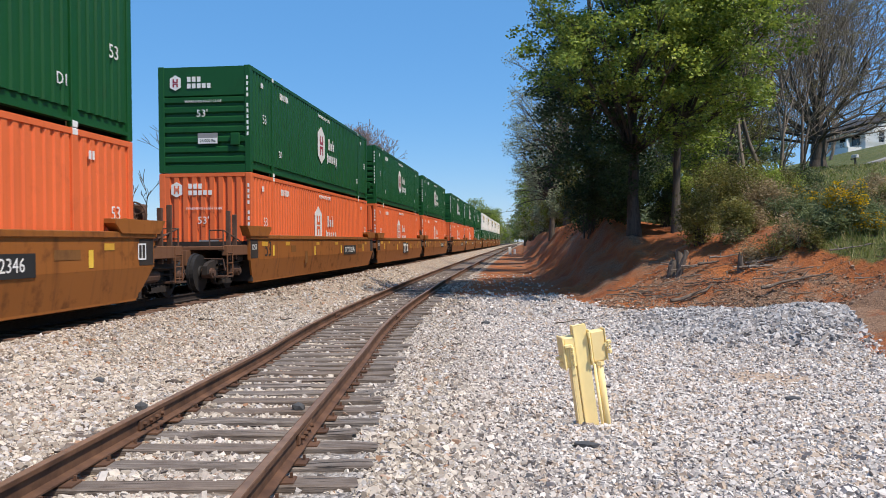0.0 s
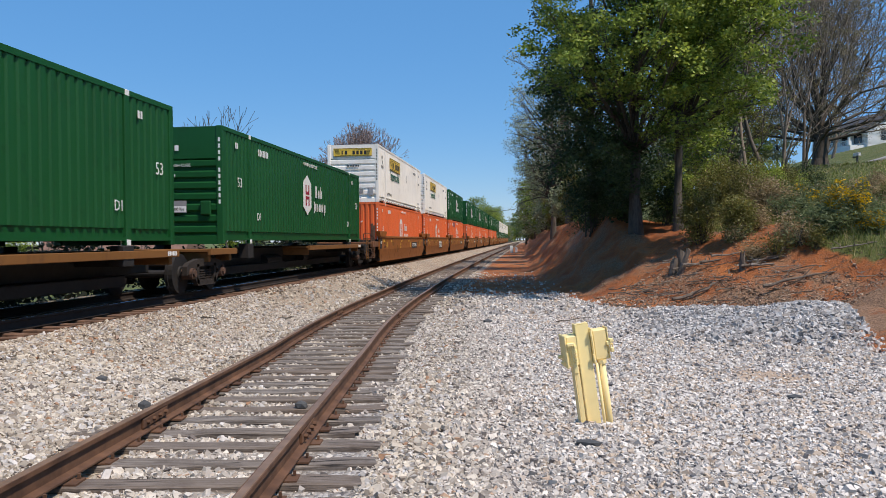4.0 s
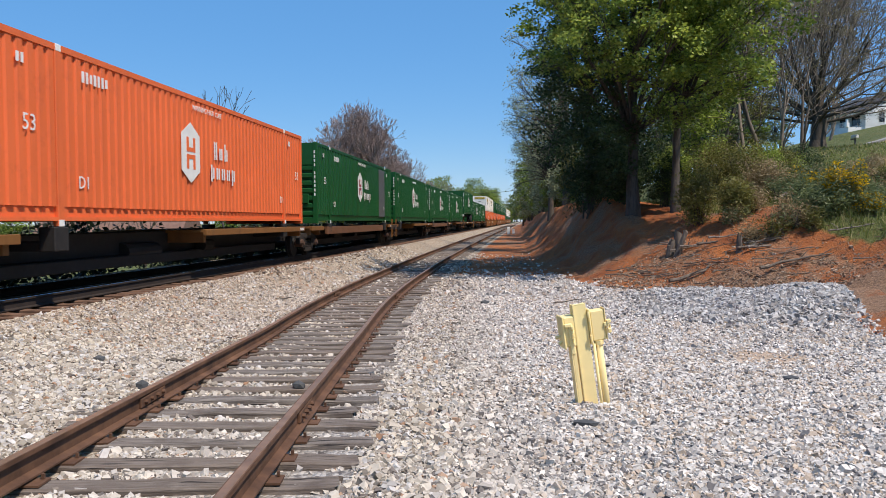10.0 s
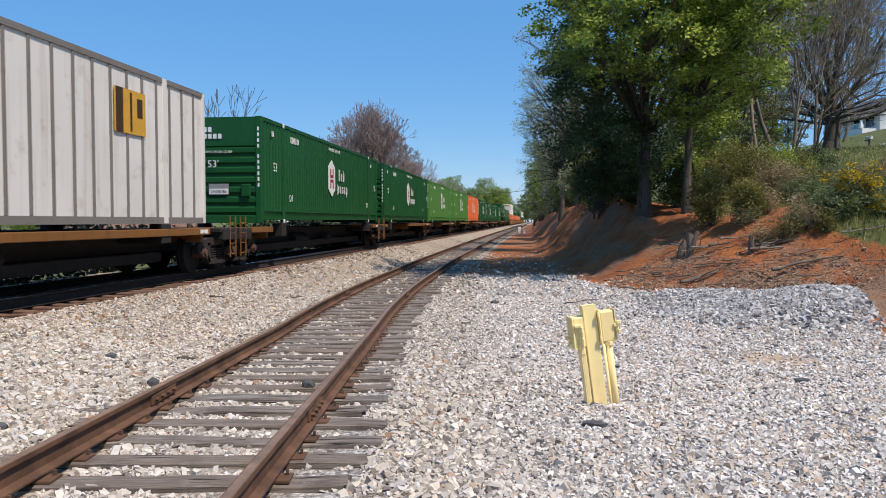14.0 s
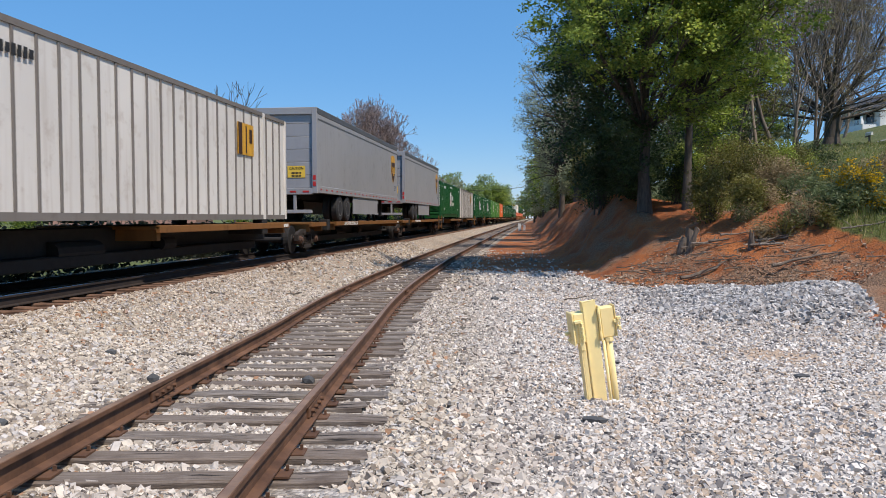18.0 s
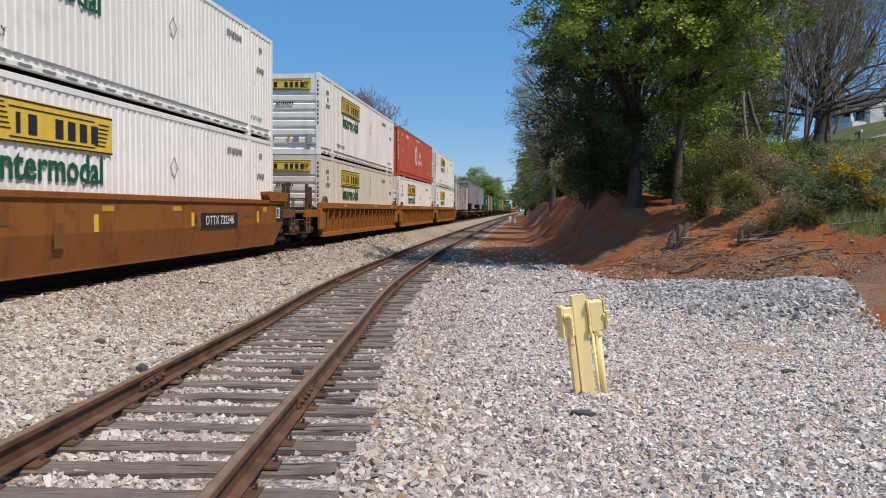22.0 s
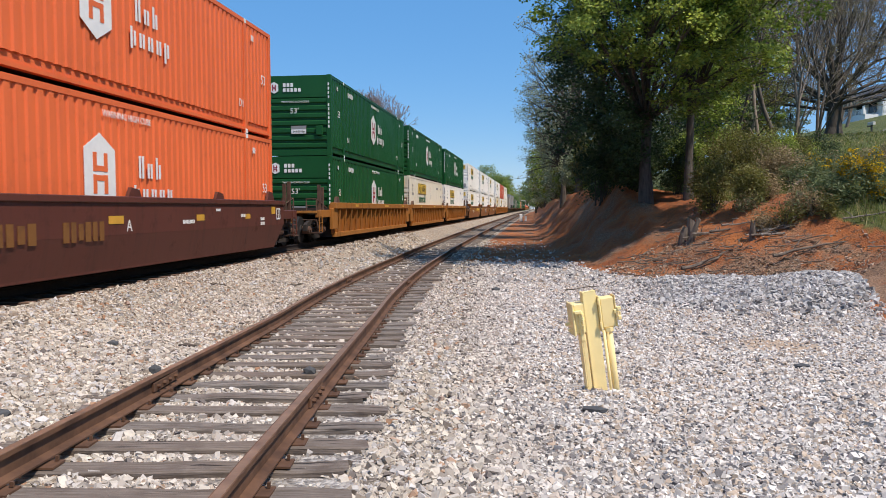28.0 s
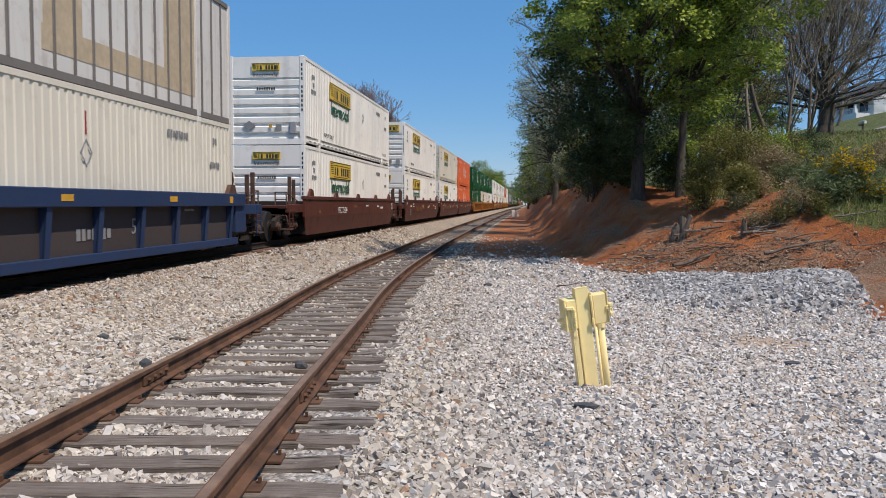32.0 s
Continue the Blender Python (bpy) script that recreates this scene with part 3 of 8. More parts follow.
def word_bars(u, w, n, tall, gap=0.35, wide=0.6):
    """A row of n upright bars in place of letters, centred at u, w."""
    step = tall * wide * (1 + gap)
    return [(u + (i - (n - 1) / 2) * step, w, tall * wide * (0.85 if i % 3 else 1.0), tall * (1.0 if i % 4 != 2 else 0.82)) for i in range(n)]


def hexagon(u, w, du, dw):
    return [(u - du / 2, w - dw * 0.3), (u, w - dw / 2), (u + du / 2, w - dw * 0.3), (u + du / 2, w + dw * 0.3), (u, w + dw / 2), (u - du / 2, w + dw * 0.3)]


def emblem(parent, u, w, tall, face, at, ink):
    """White six-sided badge with two small interlocking frames."""
    wide = tall * 0.74
    key = (round(tall, 2), face, round(at, 3), round(u, 2), round(w, 2), ink.name)
    ax = "x" if face == "side" else "y"
    sgn = 1 if face == "side" else -1
    b = part("badge", cached(("badge", key), lambda: finish(prism(bmesh.new(), hexagon(u, w, wide, tall), ax, at, at + sgn * 0.006), "badge", M_DWHITE)), None, parent, "white six-sided badge")
    s = tall
    spec = []
    for k in (-1, 1):
        spec += [(u + k * 0.13 * s, w + 0.13 * s, 0.085 * s, 0.24 * s), (u + k * 0.13 * s, w - 0.15 * s, 0.085 * s, 0.24 * s)]
    spec += [(u, w + 0.05 * s, 0.26 * s, 0.07 * s), (u, w - 0.07 * s, 0.26 * s, 0.07 * s)]
    mk = (lambda: finish(bars(spec, x=at + 0.007), "badge_mark", ink)) if face == "side" else (lambda: finish(bars(spec, y=at - 0.007), "badge_mark", ink))
    part("badge_mark", cached(("mark", key), mk), None, b)


def side_marks(parent, name, spec, mat, at=1.300, label=""):
    part(name, cached((name, mat.name, round(at, 3), str(spec)), lambda: finish(bars(spec, x=at), name, mat)), None, parent, label)["kind"] = "stuff" if len(spec) > 6 else ""


def end_marks(parent, name, spec, mat, at=-HL - 0.012, label=""):
    part(name, cached((name, mat.name, round(at, 3), str(spec)), lambda: finish(bars(spec, y=at), name, mat)), None, parent, label)["kind"] = "stuff" if len(spec) > 6 else ""


def frame_parts(c, mat, key, pitch=0.262, depth=0.034, sill=0.32, posts=True, mid=6.1):
    """Side sheets, rails, posts and roof that every container has."""
    for s in (-1, 1):
        part("side_panel", cached((key, "side", s), lambda: finish(corrugated(-HL + 0.15, HL - 0.15, sill, HT - 0.09, s * 1.283, pitch, depth, "y", s), "side_panel", mat)), None, c)
        part("bottom_rail", cached((key, "brail", s), lambda: finish(boxes(*sorted_x((s * 1.15, s * 1.288), -HL + 0.1, HL - 0.1, 0.09, 0.155), *sorted_x((s * 1.15, s * 1.235), -HL + 0.1, HL - 0.1, 0.155, sill + 0.02)), "bottom_rail", mat)), None, c)
        part("top_rail", cached((key, "trail", s), lambda: finish(boxes(*sorted_x((s * 1.2, s * 1.295), -HL + 0.02, HL - 0.02, HT - 0.105, HT - 0.005)), "top_rail", mat)), None, c)
        for e in (-1, 1):
            part("corner_post", cached((key, "post", s, e), lambda: finish(boxes(*sorted_x((s * 1.13, s * 1.297), *sorted((e * (HL - 0.17), e * HL)), 0.0, HT), bevel=0.012), "corner_post", mat)), None, c)
            if posts:
                p = part("lifting_post", cached((key, "mid", s, e), lambda: finish(boxes(*sorted_x((s * 1.2, s * 1.3), *sorted((e * (mid - 0.09), e * (mid + 0.09))), 0.0, HT), bevel=0.01), "lifting_post", mat)), None, c)
                for zc in (-0.004, HT - 0.12) if s > 0 else ():
                    part("casting", cached(("cast", s, e, mid, zc), lambda: finish(boxes(*sorted_x((s * 1.17, s * 1.304), *sorted((e * (mid - 0.085), e * (mid + 0.085))), zc, zc + 0.12), bevel=0.012), "casting", M_DWHITE)), None, p, "pale lifting casting")
    part("roof", cached((key, "roof"), lambda: finish(boxes((-1.21, 1.21, -HL + 0.05, HL - 0.05, HT - 0.06, HT - 0.03)), "roof", mat)), None, c)
    part("floor", cached((key, "floor"), lambda: finish(boxes((-1.2, 1.2, -HL + 0.05, HL - 0.05, 0.12, 0.2)), "floor", M_STEEL)), None, c)


def sorted_x(xs, y0, y1, z0, z1):
    return [(min(xs), max(xs), y0, y1, z0, z1)]


def ribbed_end(e, header, n, z0, z1, tall, proud=0.055):
    """An end wall pressed into horizontal ribs below a plain header, in one sheet; e is -1 or 1."""
    back, out = HL - 0.07, HL - 0.07 + proud
    prof = [(out, 0.0), (out, 0.2), (back, 0.22)]
    for i in range(n):
        z = z0 + (z1 - z0) * i / (n - 1)
        prof += [(back, z - tall / 2 - 0.025), (out, z - tall / 2 + 0.02), (out, z + tall / 2 - 0.02), (back, z + tall / 2 + 0.025)]
    prof += [(back, header - 0.03), (out, header), (out, HT - 0.02), (HL - 0.13, HT - 0.02), (HL - 0.13, 0.0)]
    return prism(bmesh.new(), [(e * u, w) for u, w in prof], "x", -1.14, 1.14)


def hub_container(mat, key, name="intermodal_container", vertical=False, label="", patch=None, patch_mat=None):
    c = thing(name, label, "container", "containers on the train")
    frame_parts(c, mat, key)
    for e in (-1, 1):
        if vertical:
            part("end_panel", cached((key, "vend", e), lambda: finish(corrugated(-1.13, 1.13, 0.2, HT - 0.1, e * (HL - 0.01), 0.25, 0.05, "x", e), "end_panel", mat)), None, c)
            part("end_sill", cached((key, "vsill", e), lambda: finish(boxes((-1.13, 1.13, *sorted((e * (HL - 0.12), e * (HL - 0.004))), 0, 0.2)), "end_sill", mat)), None, c)
            part("end_header", cached((key, "vhead", e), lambda: finish(boxes((-1.13, 1.13, *sorted((e * (HL - 0.12), e * (HL - 0.004))), HT - 0.1, HT)), "end_header", mat)), None, c)
        else:
            part("end_panel", cached((key, "hend", e), lambda: finish(ribbed_end(e, 2.1, 7, 0.36, 1.98, 0.16), "end_panel", mat)), None, c)
    # side markings
    ink = mat if vertical and mat != M_GREEN else M_DRED
    o = 0.0 if vertical and mat != M_GREEN else 0.25
    emblem(c, -1.0 + o * 2.2, 1.6, 1.34, "side", 1.301, ink)
    side_marks(c, "name_print", [(o + 0.4 + 0.12 * i + 0.1 * (i // 2), 1.7 + (0.06 if i in (0, 1, 4) else 0), 0.075, 0.42 if i in (0, 1, 4) else 0.28) for i in range(6)] + [(o + 0.2 + 0.125 * i + 0.09 * (i // 2), 1.22 - (0.05 if i == 8 else 0), 0.075, 0.4 if i in (0, 8) else 0.27) for i in range(10)], M_DWHITE, label="white company name marks")
    lettering("53", 0.36, M_DWHITE, c, 1.302, -6.9, 1.56)
    lettering("53", 0.36, M_DWHITE, c, 1.302, 7.4, 1.52)
    side_marks(c, "number_stencil", word_bars(-5.0, 2.5, 7, 0.19, 0.6, 0.42) + word_bars(6.6, 2.5, 2, 0.15, 0.5, 0.5) + word_bars(-7.1, 2.5, 2, 0.15, 0.5, 0.5), M_DWHITE)
    lettering("WARNING HIGH CUBE", 0.17, M_DWHITE, c, 1.302, 0.0, 2.62)
    lettering("D1", 0.3, M_DWHITE, c, 1.302, -5.4, 0.72)
    lettering("D1", 0.28, M_DWHITE, c, 1.302, 5.75, 0.72)
    # rear end markings
    ye = -HL - 0.002
    emblem(c, -0.8, 2.45, 0.42, "end", ye - 0.002, ink)
    end_marks(c, "name_print", [(-0.42 + 0.14 * i, 2.54, 0.1, 0.14) for i in range(3)] + [(-0.42 + 0.14 * i, 2.36, 0.1, 0.13) for i in range(5)], M_DWHITE, ye)
    lettering("53'", 0.28, M_DWHITE, c, -0.05, ye - 0.02, 1.6, "end")
    lettering("WARNING HIGH CUBE", 0.1, M_DWHITE, c, -0.02, ye - 0.02, 1.93, "end")
    end_marks(c, "weight_plate", [(0.1, 0.92, 0.56, 0.3)], M_DGREY, ye - 0.012, "grey weight notice")
    end_marks(c, "plate_print", [(0.1, 0.86, 0.54, 0.15)], M_DWHITE, ye - 0.019, "white weight notice")
    lettering("24,000 lbs", 0.11, M_DBLK, c, 0.1, ye - 0.028, 0.86, "end")
    part("document_box", cached((key, "doc"), lambda: finish(boxes((0.74, 1.0, -HL - 0.06, -HL + 0.01, 0.72, 1.06), bevel=0.02), "document_box", mat)), None, c)
    end_marks(c, "post_stencil", [(1.215, 2.55 - 0.155 * i - (0.12 if i > 3 else 0), 0.05, 0.1) for i in range(10)], M_DWHITE, -HL - 0.001)
    if patch:
        side_marks(c, "repaint_patch", [patch], patch_mat or M_UPSROOF, 1.286, "dark repainted patch")
    return c


def sign_jb(c, u, w, wide, tall, face, at):
    ax = "x" if face == "side" else "y"
    s = 1 if face == "side" else -1
    key = ("jb", face, round(u, 2), round(w, 2), round(wide, 2))
    mk = (lambda spec, mat, o: finish(bars(spec, x=at + o) if face == "side" else bars(spec, y=at - o), "sign", mat))
    p = part("sign_board", cached((key, 0), lambda: mk([(u, w, wide, tall)], M_DYEL, 0.0)), None, c, "yellow company sign")
    t = tall
    letters = [(u + wide * (-0.27 + 0.1 * i), w - t * 0.04, wide * (0.03 if i == 0 else 0.062), t * 0.46) for i in range(7) if i != 2]
    lines = [(u, w + t * 0.46, wide, t * 0.035), (u, w - t * 0.46, wide, t * 0.035)]
    for i in range(6):
        lines += [(u - wide * 0.42 + i * wide * 0.008, w + t * (0.36 - 0.11 * i), wide * 0.12, t * 0.03), (u + wide * 0.42 - i * wide * 0.008, w + t * (0.26 - 0.11 * i), wide * 0.1, t * 0.03)]
    lines += [(u, w + t * 0.3, wide * 0.66, t * 0.03), (u, w - t * 0.36, wide * 0.66, t * 0.03)]
    part("sign_print", cached((key, 1), lambda: mk(letters + lines, M_DBLK, 0.007)), None, p)


def jb_container(mat, key, label="", word_on_end=False, small_end_sign=False):
    c = thing("intermodal_container", label, "container", "containers on the train")
    frame_parts(c, mat, key, 0.228, 0.02, 0.3)
    for e in (-1, 1):
        part("end_panel", cached((key, "hend", e), lambda: finish(ribbed_end(e, 2.2, 6, 0.5, 2.02, 0.2), "end_panel", mat)), None, c)
    sign_jb(c, -2.95, 2.21, 3.5, 0.66, "side", 1.301)
    lettering("Intermodal", 0.68, M_DGRN, c, 1.304, -3.0, 1.57, bold=0.012)
    side_marks(c, "number_stencil", word_bars(-6.9, 2.35, 3, 0.15) + word_bars(-6.9, 2.1, 2, 0.15) + word_bars(-6.9, 1.85, 5, 0.15) + word_bars(5.0, 2.4, 8, 0.16) + word_bars(7.0, 2.4, 2, 0.16) + word_bars(7.0, 1.85, 5, 0.14), M_DGREY, 1.288)
    lettering("TOP LIFT ONLY", 0.2, M_DBLK, c, 1.29, -4.8, 0.52)
    lettering("TOP LIFT ONLY", 0.17, M_DGREY, c, 1.29, 6.6, 0.5)
    side_marks(c, "rail_stencil", [(-7.4 + 0.62 * i, 0.14, 0.34, 0.035) for i in range(25)], M_DGREY, 1.294)
    # diamond placard holder, an open frame
    def diamond():
        bm = bmesh.new()
        for k in ((-1, -1), (-1, 1), (1, -1), (1, 1)):
            prism(bm, [(1.4 + k[0] * 0.19, 1.8), (1.4, 1.8 + k[1] * 0.24), (1.4, 1.8 + k[1] * 0.2), (1.4 + k[0] * 0.155, 1.8)], "x", 1.286, 1.294)
        return finish(bm, "placard_holder", M_UPS)
    part("placard_holder", cached((key, "plac"), diamond), None, c, "empty diamond placard holder")
    if mat == M_CREAM:
        side_marks(c, "stain_line", [(1.4, 2.3, 0.04, 0.4)], M_DRED, 1.287)
    ye = -HL + 0.01
    if small_end_sign:
        sign_jb(c, 0.0, 2.53, 0.95, 0.26, "end", ye - 0.03)
    else:
        sign_jb(c, 0.0, 2.5, 1.95, 0.4, "end", ye - 0.03)
    if word_on_end:
        lettering("Intermodal", 0.2, M_DBLK, c, 0.0, ye - 0.04, 2.28, "end")
    end_marks(c, "number_stencil", word_bars(0.0, 1.82, 8, 0.1), M_DBLK, ye - 0.03)
    end_marks(c, "post_stencil", [(1.215, 2.6 - 0.15 * i - (0.12 if i > 3 else 0), 0.045, 0.09) for i in range(10)], M_DBLK, -HL - 0.001)
    part("document_box", cached((key, "doc"), lambda: finish(boxes((0.8, 1.02, -HL - 0.05, -HL + 0.01, 0.34, 0.74), bevel=0.02), "document_box", M_UPS)), None, c)
    end_marks(c, "end_label", [(0.42, 0.55, 0.2, 0.22)], M_DGREY, ye - 0.03)
    end_marks(c, "end_spot", [(0.15, 0.6, 0.1, 0.11)], M_DGOLD, ye - 0.03)
    bm2 = prism(bmesh.new(), [(-0.8, 0.62), (-0.58, 0.46), (-0.36, 0.62), (-0.58, 0.78)], "y", -HL + 0.01, -HL - 0.03)
    part("placard_holder", cached((key, "plac2"), lambda: finish(bm2, "placard_holder", M_DGREY)), None, c)
    return c


def ribbed_container(label, tan=False, mat=None):
    """Smooth sides with vertical outside posts, a square company sign and a worn end."""
    key = "emp" + str(tan)
    mat = mat or M_EMP
    c = thing("intermodal_container", label, "container", "containers on the train")
    for s in (-1, 1):
        part("side_panel", cached((key, "side", s), lambda: finish(boxes(*sorted_x((s * 1.24, s * 1.262), -HL + 0.1, HL - 0.1, 0.12, HT - 0.08)), "side_panel", mat)), None, c)
        part("bottom_rail", cached((key, "br", s), lambda: finish(boxes(*sorted_x((s * 1.2, s * 1.29), -HL + 0.02, HL - 0.02, 0, 0.13)), "bottom_rail", M_EMPRIB)), None, c)
        part("top_rail", cached((key, "tr", s), lambda: finish(boxes(*sorted_x((s * 1.2, s * 1.293), -HL + 0.02, HL - 0.02, HT - 0.1, HT)), "top_rail", M_EMPRIB)), None, c)
        for e in (-1, 1):
            part("corner_post", cached((key, "cp", s, e), lambda: finish(boxes(*sorted_x((s * 1.13, s * 1.295), *sorted((e * (HL - 0.15), e * HL)), 0, HT), bevel=0.012), "corner_post", mat)), None, c)
            part("lifting_post", cached((key, "lp", s, e), lambda: finish(boxes(*sorted_x((s * 1.2, s * 1.298), *sorted((e * 6.0, e * 6.2)), 0, HT), bevel=0.01), "lifting_post", mat)), None, c)
        n = 27
        for i in range(n):
            y = -HL + 0.58 + i * (2 * HL - 1.16) / (n - 1)
            if s > 0 and abs(abs(y) - 6.1) > 0.2:
                p = part("side_rib", cached((key, "rib"), lambda: finish(boxes((1.26, 1.288, -0.036, 0.036, 0.13, HT - 0.1), bevel=0.01), "side_rib", M_EMPRIB)), None, c)
                p.matrix_basis = pose(0, y, 0)
    part("roof", cached((key, "roof"), lambda: finish(boxes((-1.21, 1.21, -HL + 0.05, HL - 0.05, HT - 0.06, HT - 0.03)), "roof", mat)), None, c)
    part("floor", cached((key, "floor"), lambda: finish(boxes((-1.2, 1.2, -HL + 0.05, HL - 0.05, 0.08, 0.16)), "floor", M_STEEL)), None, c)
    for e in (-1, 1):
        part("end_panel", cached((key, "end", e), lambda: finish(boxes((-1.14, 1.14, *sorted((e * (HL - 0.09), e * (HL - 0.06))), 0.05, HT - 0.04)), "end_panel", mat)), None, c)
        part("end_sill", cached((key, "es", e), lambda: finish(boxes((-1.14, 1.14, *sorted((e * (HL - 0.1), e * (HL - 0.004))), 0, 0.2)), "end_sill", mat)), None, c)
        for x in (-0.78, -0.39, 0.0, 0.39, 0.78):
            p = part("end_rib", cached((key, "er", e), lambda: finish(boxes((-0.06, 0.06, *sorted((e * (HL - 0.06), e * (HL - 0.008))), 0.2, HT - 0.04), bevel=0.012), "end_rib", M_EMPRIB)), None, c)
            p.matrix_basis = pose(x, 0, 0)
    if tan:
        for y, w in ((0.85, 1.1), (5.2, 1.5)):
            side_marks(c, "bare_patch", [(y, 1.7, w, 2.1)], M_TANBAND, 1.263, "tan band where a decal was removed")
        side_marks(c, "bare_patch", [(3.1, 0.6, 5.7, 0.4)], M_TANBAND, 1.264)
    else:
        side_marks(c, "company_sign", [(4.7, 2.05, 1.15, 0.8)], M_DGOLD, 1.29, "square brown and gold company sign")
        side_marks(c, "sign_print", [(4.3, 2.05, 0.25, 0.8), (4.72, 2.05, 0.07, 0.7), (5.05, 2.15, 0.2, 0.35)], M_DBROWN, 1.297)
        end_marks(c, "company_sign", [(0.05, 2.35, 0.6, 0.46)], M_DGOLD, -HL - 0.002)
        end_marks(c, "sign_print", [(-0.12, 2.35, 0.2, 0.44)], M_DBROWN, -HL - 0.01)
        end_marks(c, "number_stencil", [(0.95 + 0.16 * k, 2.55 - 0.2 * i, 0.1, 0.14) for k in (0, 1) for i in range(4 + 3 * k)], M_DBLK, -HL + 0.05)
        side_marks(c, "number_stencil", word_bars(-4.6, 2.45, 7, 0.17), M_DBLK, 1.29)
        bm = prism(bmesh.new(), [(-0.7, 1.35), (-0.45, 1.1), (-0.2, 1.35), (-0.45, 1.6)], "y", -HL + 0.03, -HL - 0.02)
        part("placard_holder", cached((key, "pl"), lambda: finish(bm, "placard_holder", M_DGREY)), None, c)
    return c


def wheel_mesh(r, w):
    bm = bmesh.new()
    cyl(bm, (-w / 2, 0, 0), (w / 2, 0, 0), r, n=28)
    cyl(bm, (-w / 2 - 0.03, 0, 0), (w / 2 - 0.1, 0, 0), r + 0.03, n=28)
    cyl(bm, (w / 2 - 0.02, 0, 0), (w / 2 + 0.03, 0, 0), r * 0.45, r * 0.35, n=16)
    return bm


def truck(parent, y, r=0.45):
    """A freight truck: bolster with two side frames, wheels and springs."""
    b = part("truck", cached("bolster", lambda: finish(boxes((-1.0, 1.0, -0.2, 0.2, 0.42, 0.7), (-0.3, 0.3, -0.3, 0.3, 0.6, 0.86), bevel=0.03), "truck", M_GRIME)), None, parent, "dusty four-wheel freight truck")
    b.matrix_basis = pose(0, y, 0)
    for s in (-1, 1):
        def frame_mesh():
            bm = bmesh.new()
            top = [(-1.12, 0.42), (-1.12, 0.62), (-0.95, 0.7), (-0.5, 0.78), (0.5, 0.78), (0.95, 0.7), (1.12, 0.62), (1.12, 0.42), (0.78, 0.46), (0.52, 0.6), (-0.52, 0.6), (-0.78, 0.46)]
            prism(bm, top, "x", s * 0.98, s * 1.1)
            prism(bm, [(-0.8, 0.46), (-0.5, 0.16), (0.5, 0.16), (0.8, 0.46), (0.66, 0.46), (0.42, 0.27), (-0.42, 0.27), (-0.66, 0.46)], "x", s * 0.98, s * 1.1)
            for k in (-1, 1):
                box(bm, *sorted((s * 0.98, s * 1.1)), k * 0.5 - 0.07, k * 0.5 + 0.07, 0.2, 0.66)
            return finish(bm, "side_frame", M_GRIME)
        part("side_frame", cached(("sf", s), frame_mesh), None, b, "cast steel side frame")

        def spring_mesh():
            bm = bmesh.new()
            for k in (-0.26, -0.09, 0.09, 0.26):
                for j in range(5):
                    cyl(bm, (s * 1.02, k, 0.27 + j * 0.055), (s * 1.02, k, 0.30 + j * 0.055), 0.075, n=10)
            return finish(bm, "spring_nest", M_GRIME)
        part("spring_nest", cached(("spr", s), spring_mesh), None, b)
        for e in (-1, 1):
            wob = part("wheel", cached(("wh", s), lambda: finish(wheel_mesh(0.45, 0.13), "wheel", M_STEEL)), None, b)
            wob.matrix_basis = pose(s * 0.775, e * 0.88, 0.45, 0, 0, 0 if s > 0 else 180)
            part("bearing", cached(("brg", s, e), lambda: finish(cyl(cyl(bmesh.new(), (s * 0.9, e * 0.88, 0.45), (s * 1.16, e * 0.88, 0.45), 0.13, n=14), (s * 1.16, e * 0.88, 0.45), (s * 1.2, e * 0.88, 0.45), 0.08, n=8), "bearing", M_RUSTY)), None, b)
    for e in (-1, 1):
        part("axle", cached(("axle", e), lambda: finish(cyl(bmesh.new(), (-0.95, e * 0.88, 0.45), (0.95, e * 0.88, 0.45), 0.085), "axle", M_STEEL)), None, b)
    return b


def brake_wheel(parent, x, y, z, mat):
    bm = bmesh.new()
    n, r = 18, 0.28
    for i in range(n):
        a, b = i * math.tau / n, (i + 1) * math.tau / n
        cyl(bm, (x + r * math.cos(a), y, z + r * math.sin(a)), (x + r * math.cos(b), y, z + r * math.sin(b)), 0.022, n=6, caps=False)
    for i in range(5):
        a = i * math.tau / 5 + 0.3
        cyl(bm, (x, y + 0.02, z), (x + r * math.cos(a), y, z + r * math.sin(a)), 0.016, n=5)
    cyl(bm, (x, y - 0.03, z), (x, y + 0.1, z), 0.06, n=10)
    w = part("brake_wheel", bm, mat, parent, "spoked hand brake wheel")
    part("brake_housing", boxes((x - 0.2, x + 0.2, y + 0.06, y + 0.26, z - 0.3, z + 0.24), (x - 0.06, x + 0.06, y + 0.1, y + 0.2, z - 0.95, z - 0.3), bevel=0.04), mat, w)


def ladder(parent, x, y, z0, z1, mat, rungs=4, w=0.36):
    bm = bmesh.new()
    for s in (-1, 1):
        cyl(bm, (x, y + s * w / 2, z0), (x, y + s * w / 2, z1), 0.018, n=6)
    for i in range(rungs):
        z = z0 + (z1 - z0) * (i + 0.3) / rungs
        cyl(bm, (x, y - w / 2, z), (x, y + w / 2, z), 0.014, n=6)
    part("ladder", bm, mat, parent, "steel grab-iron ladder")


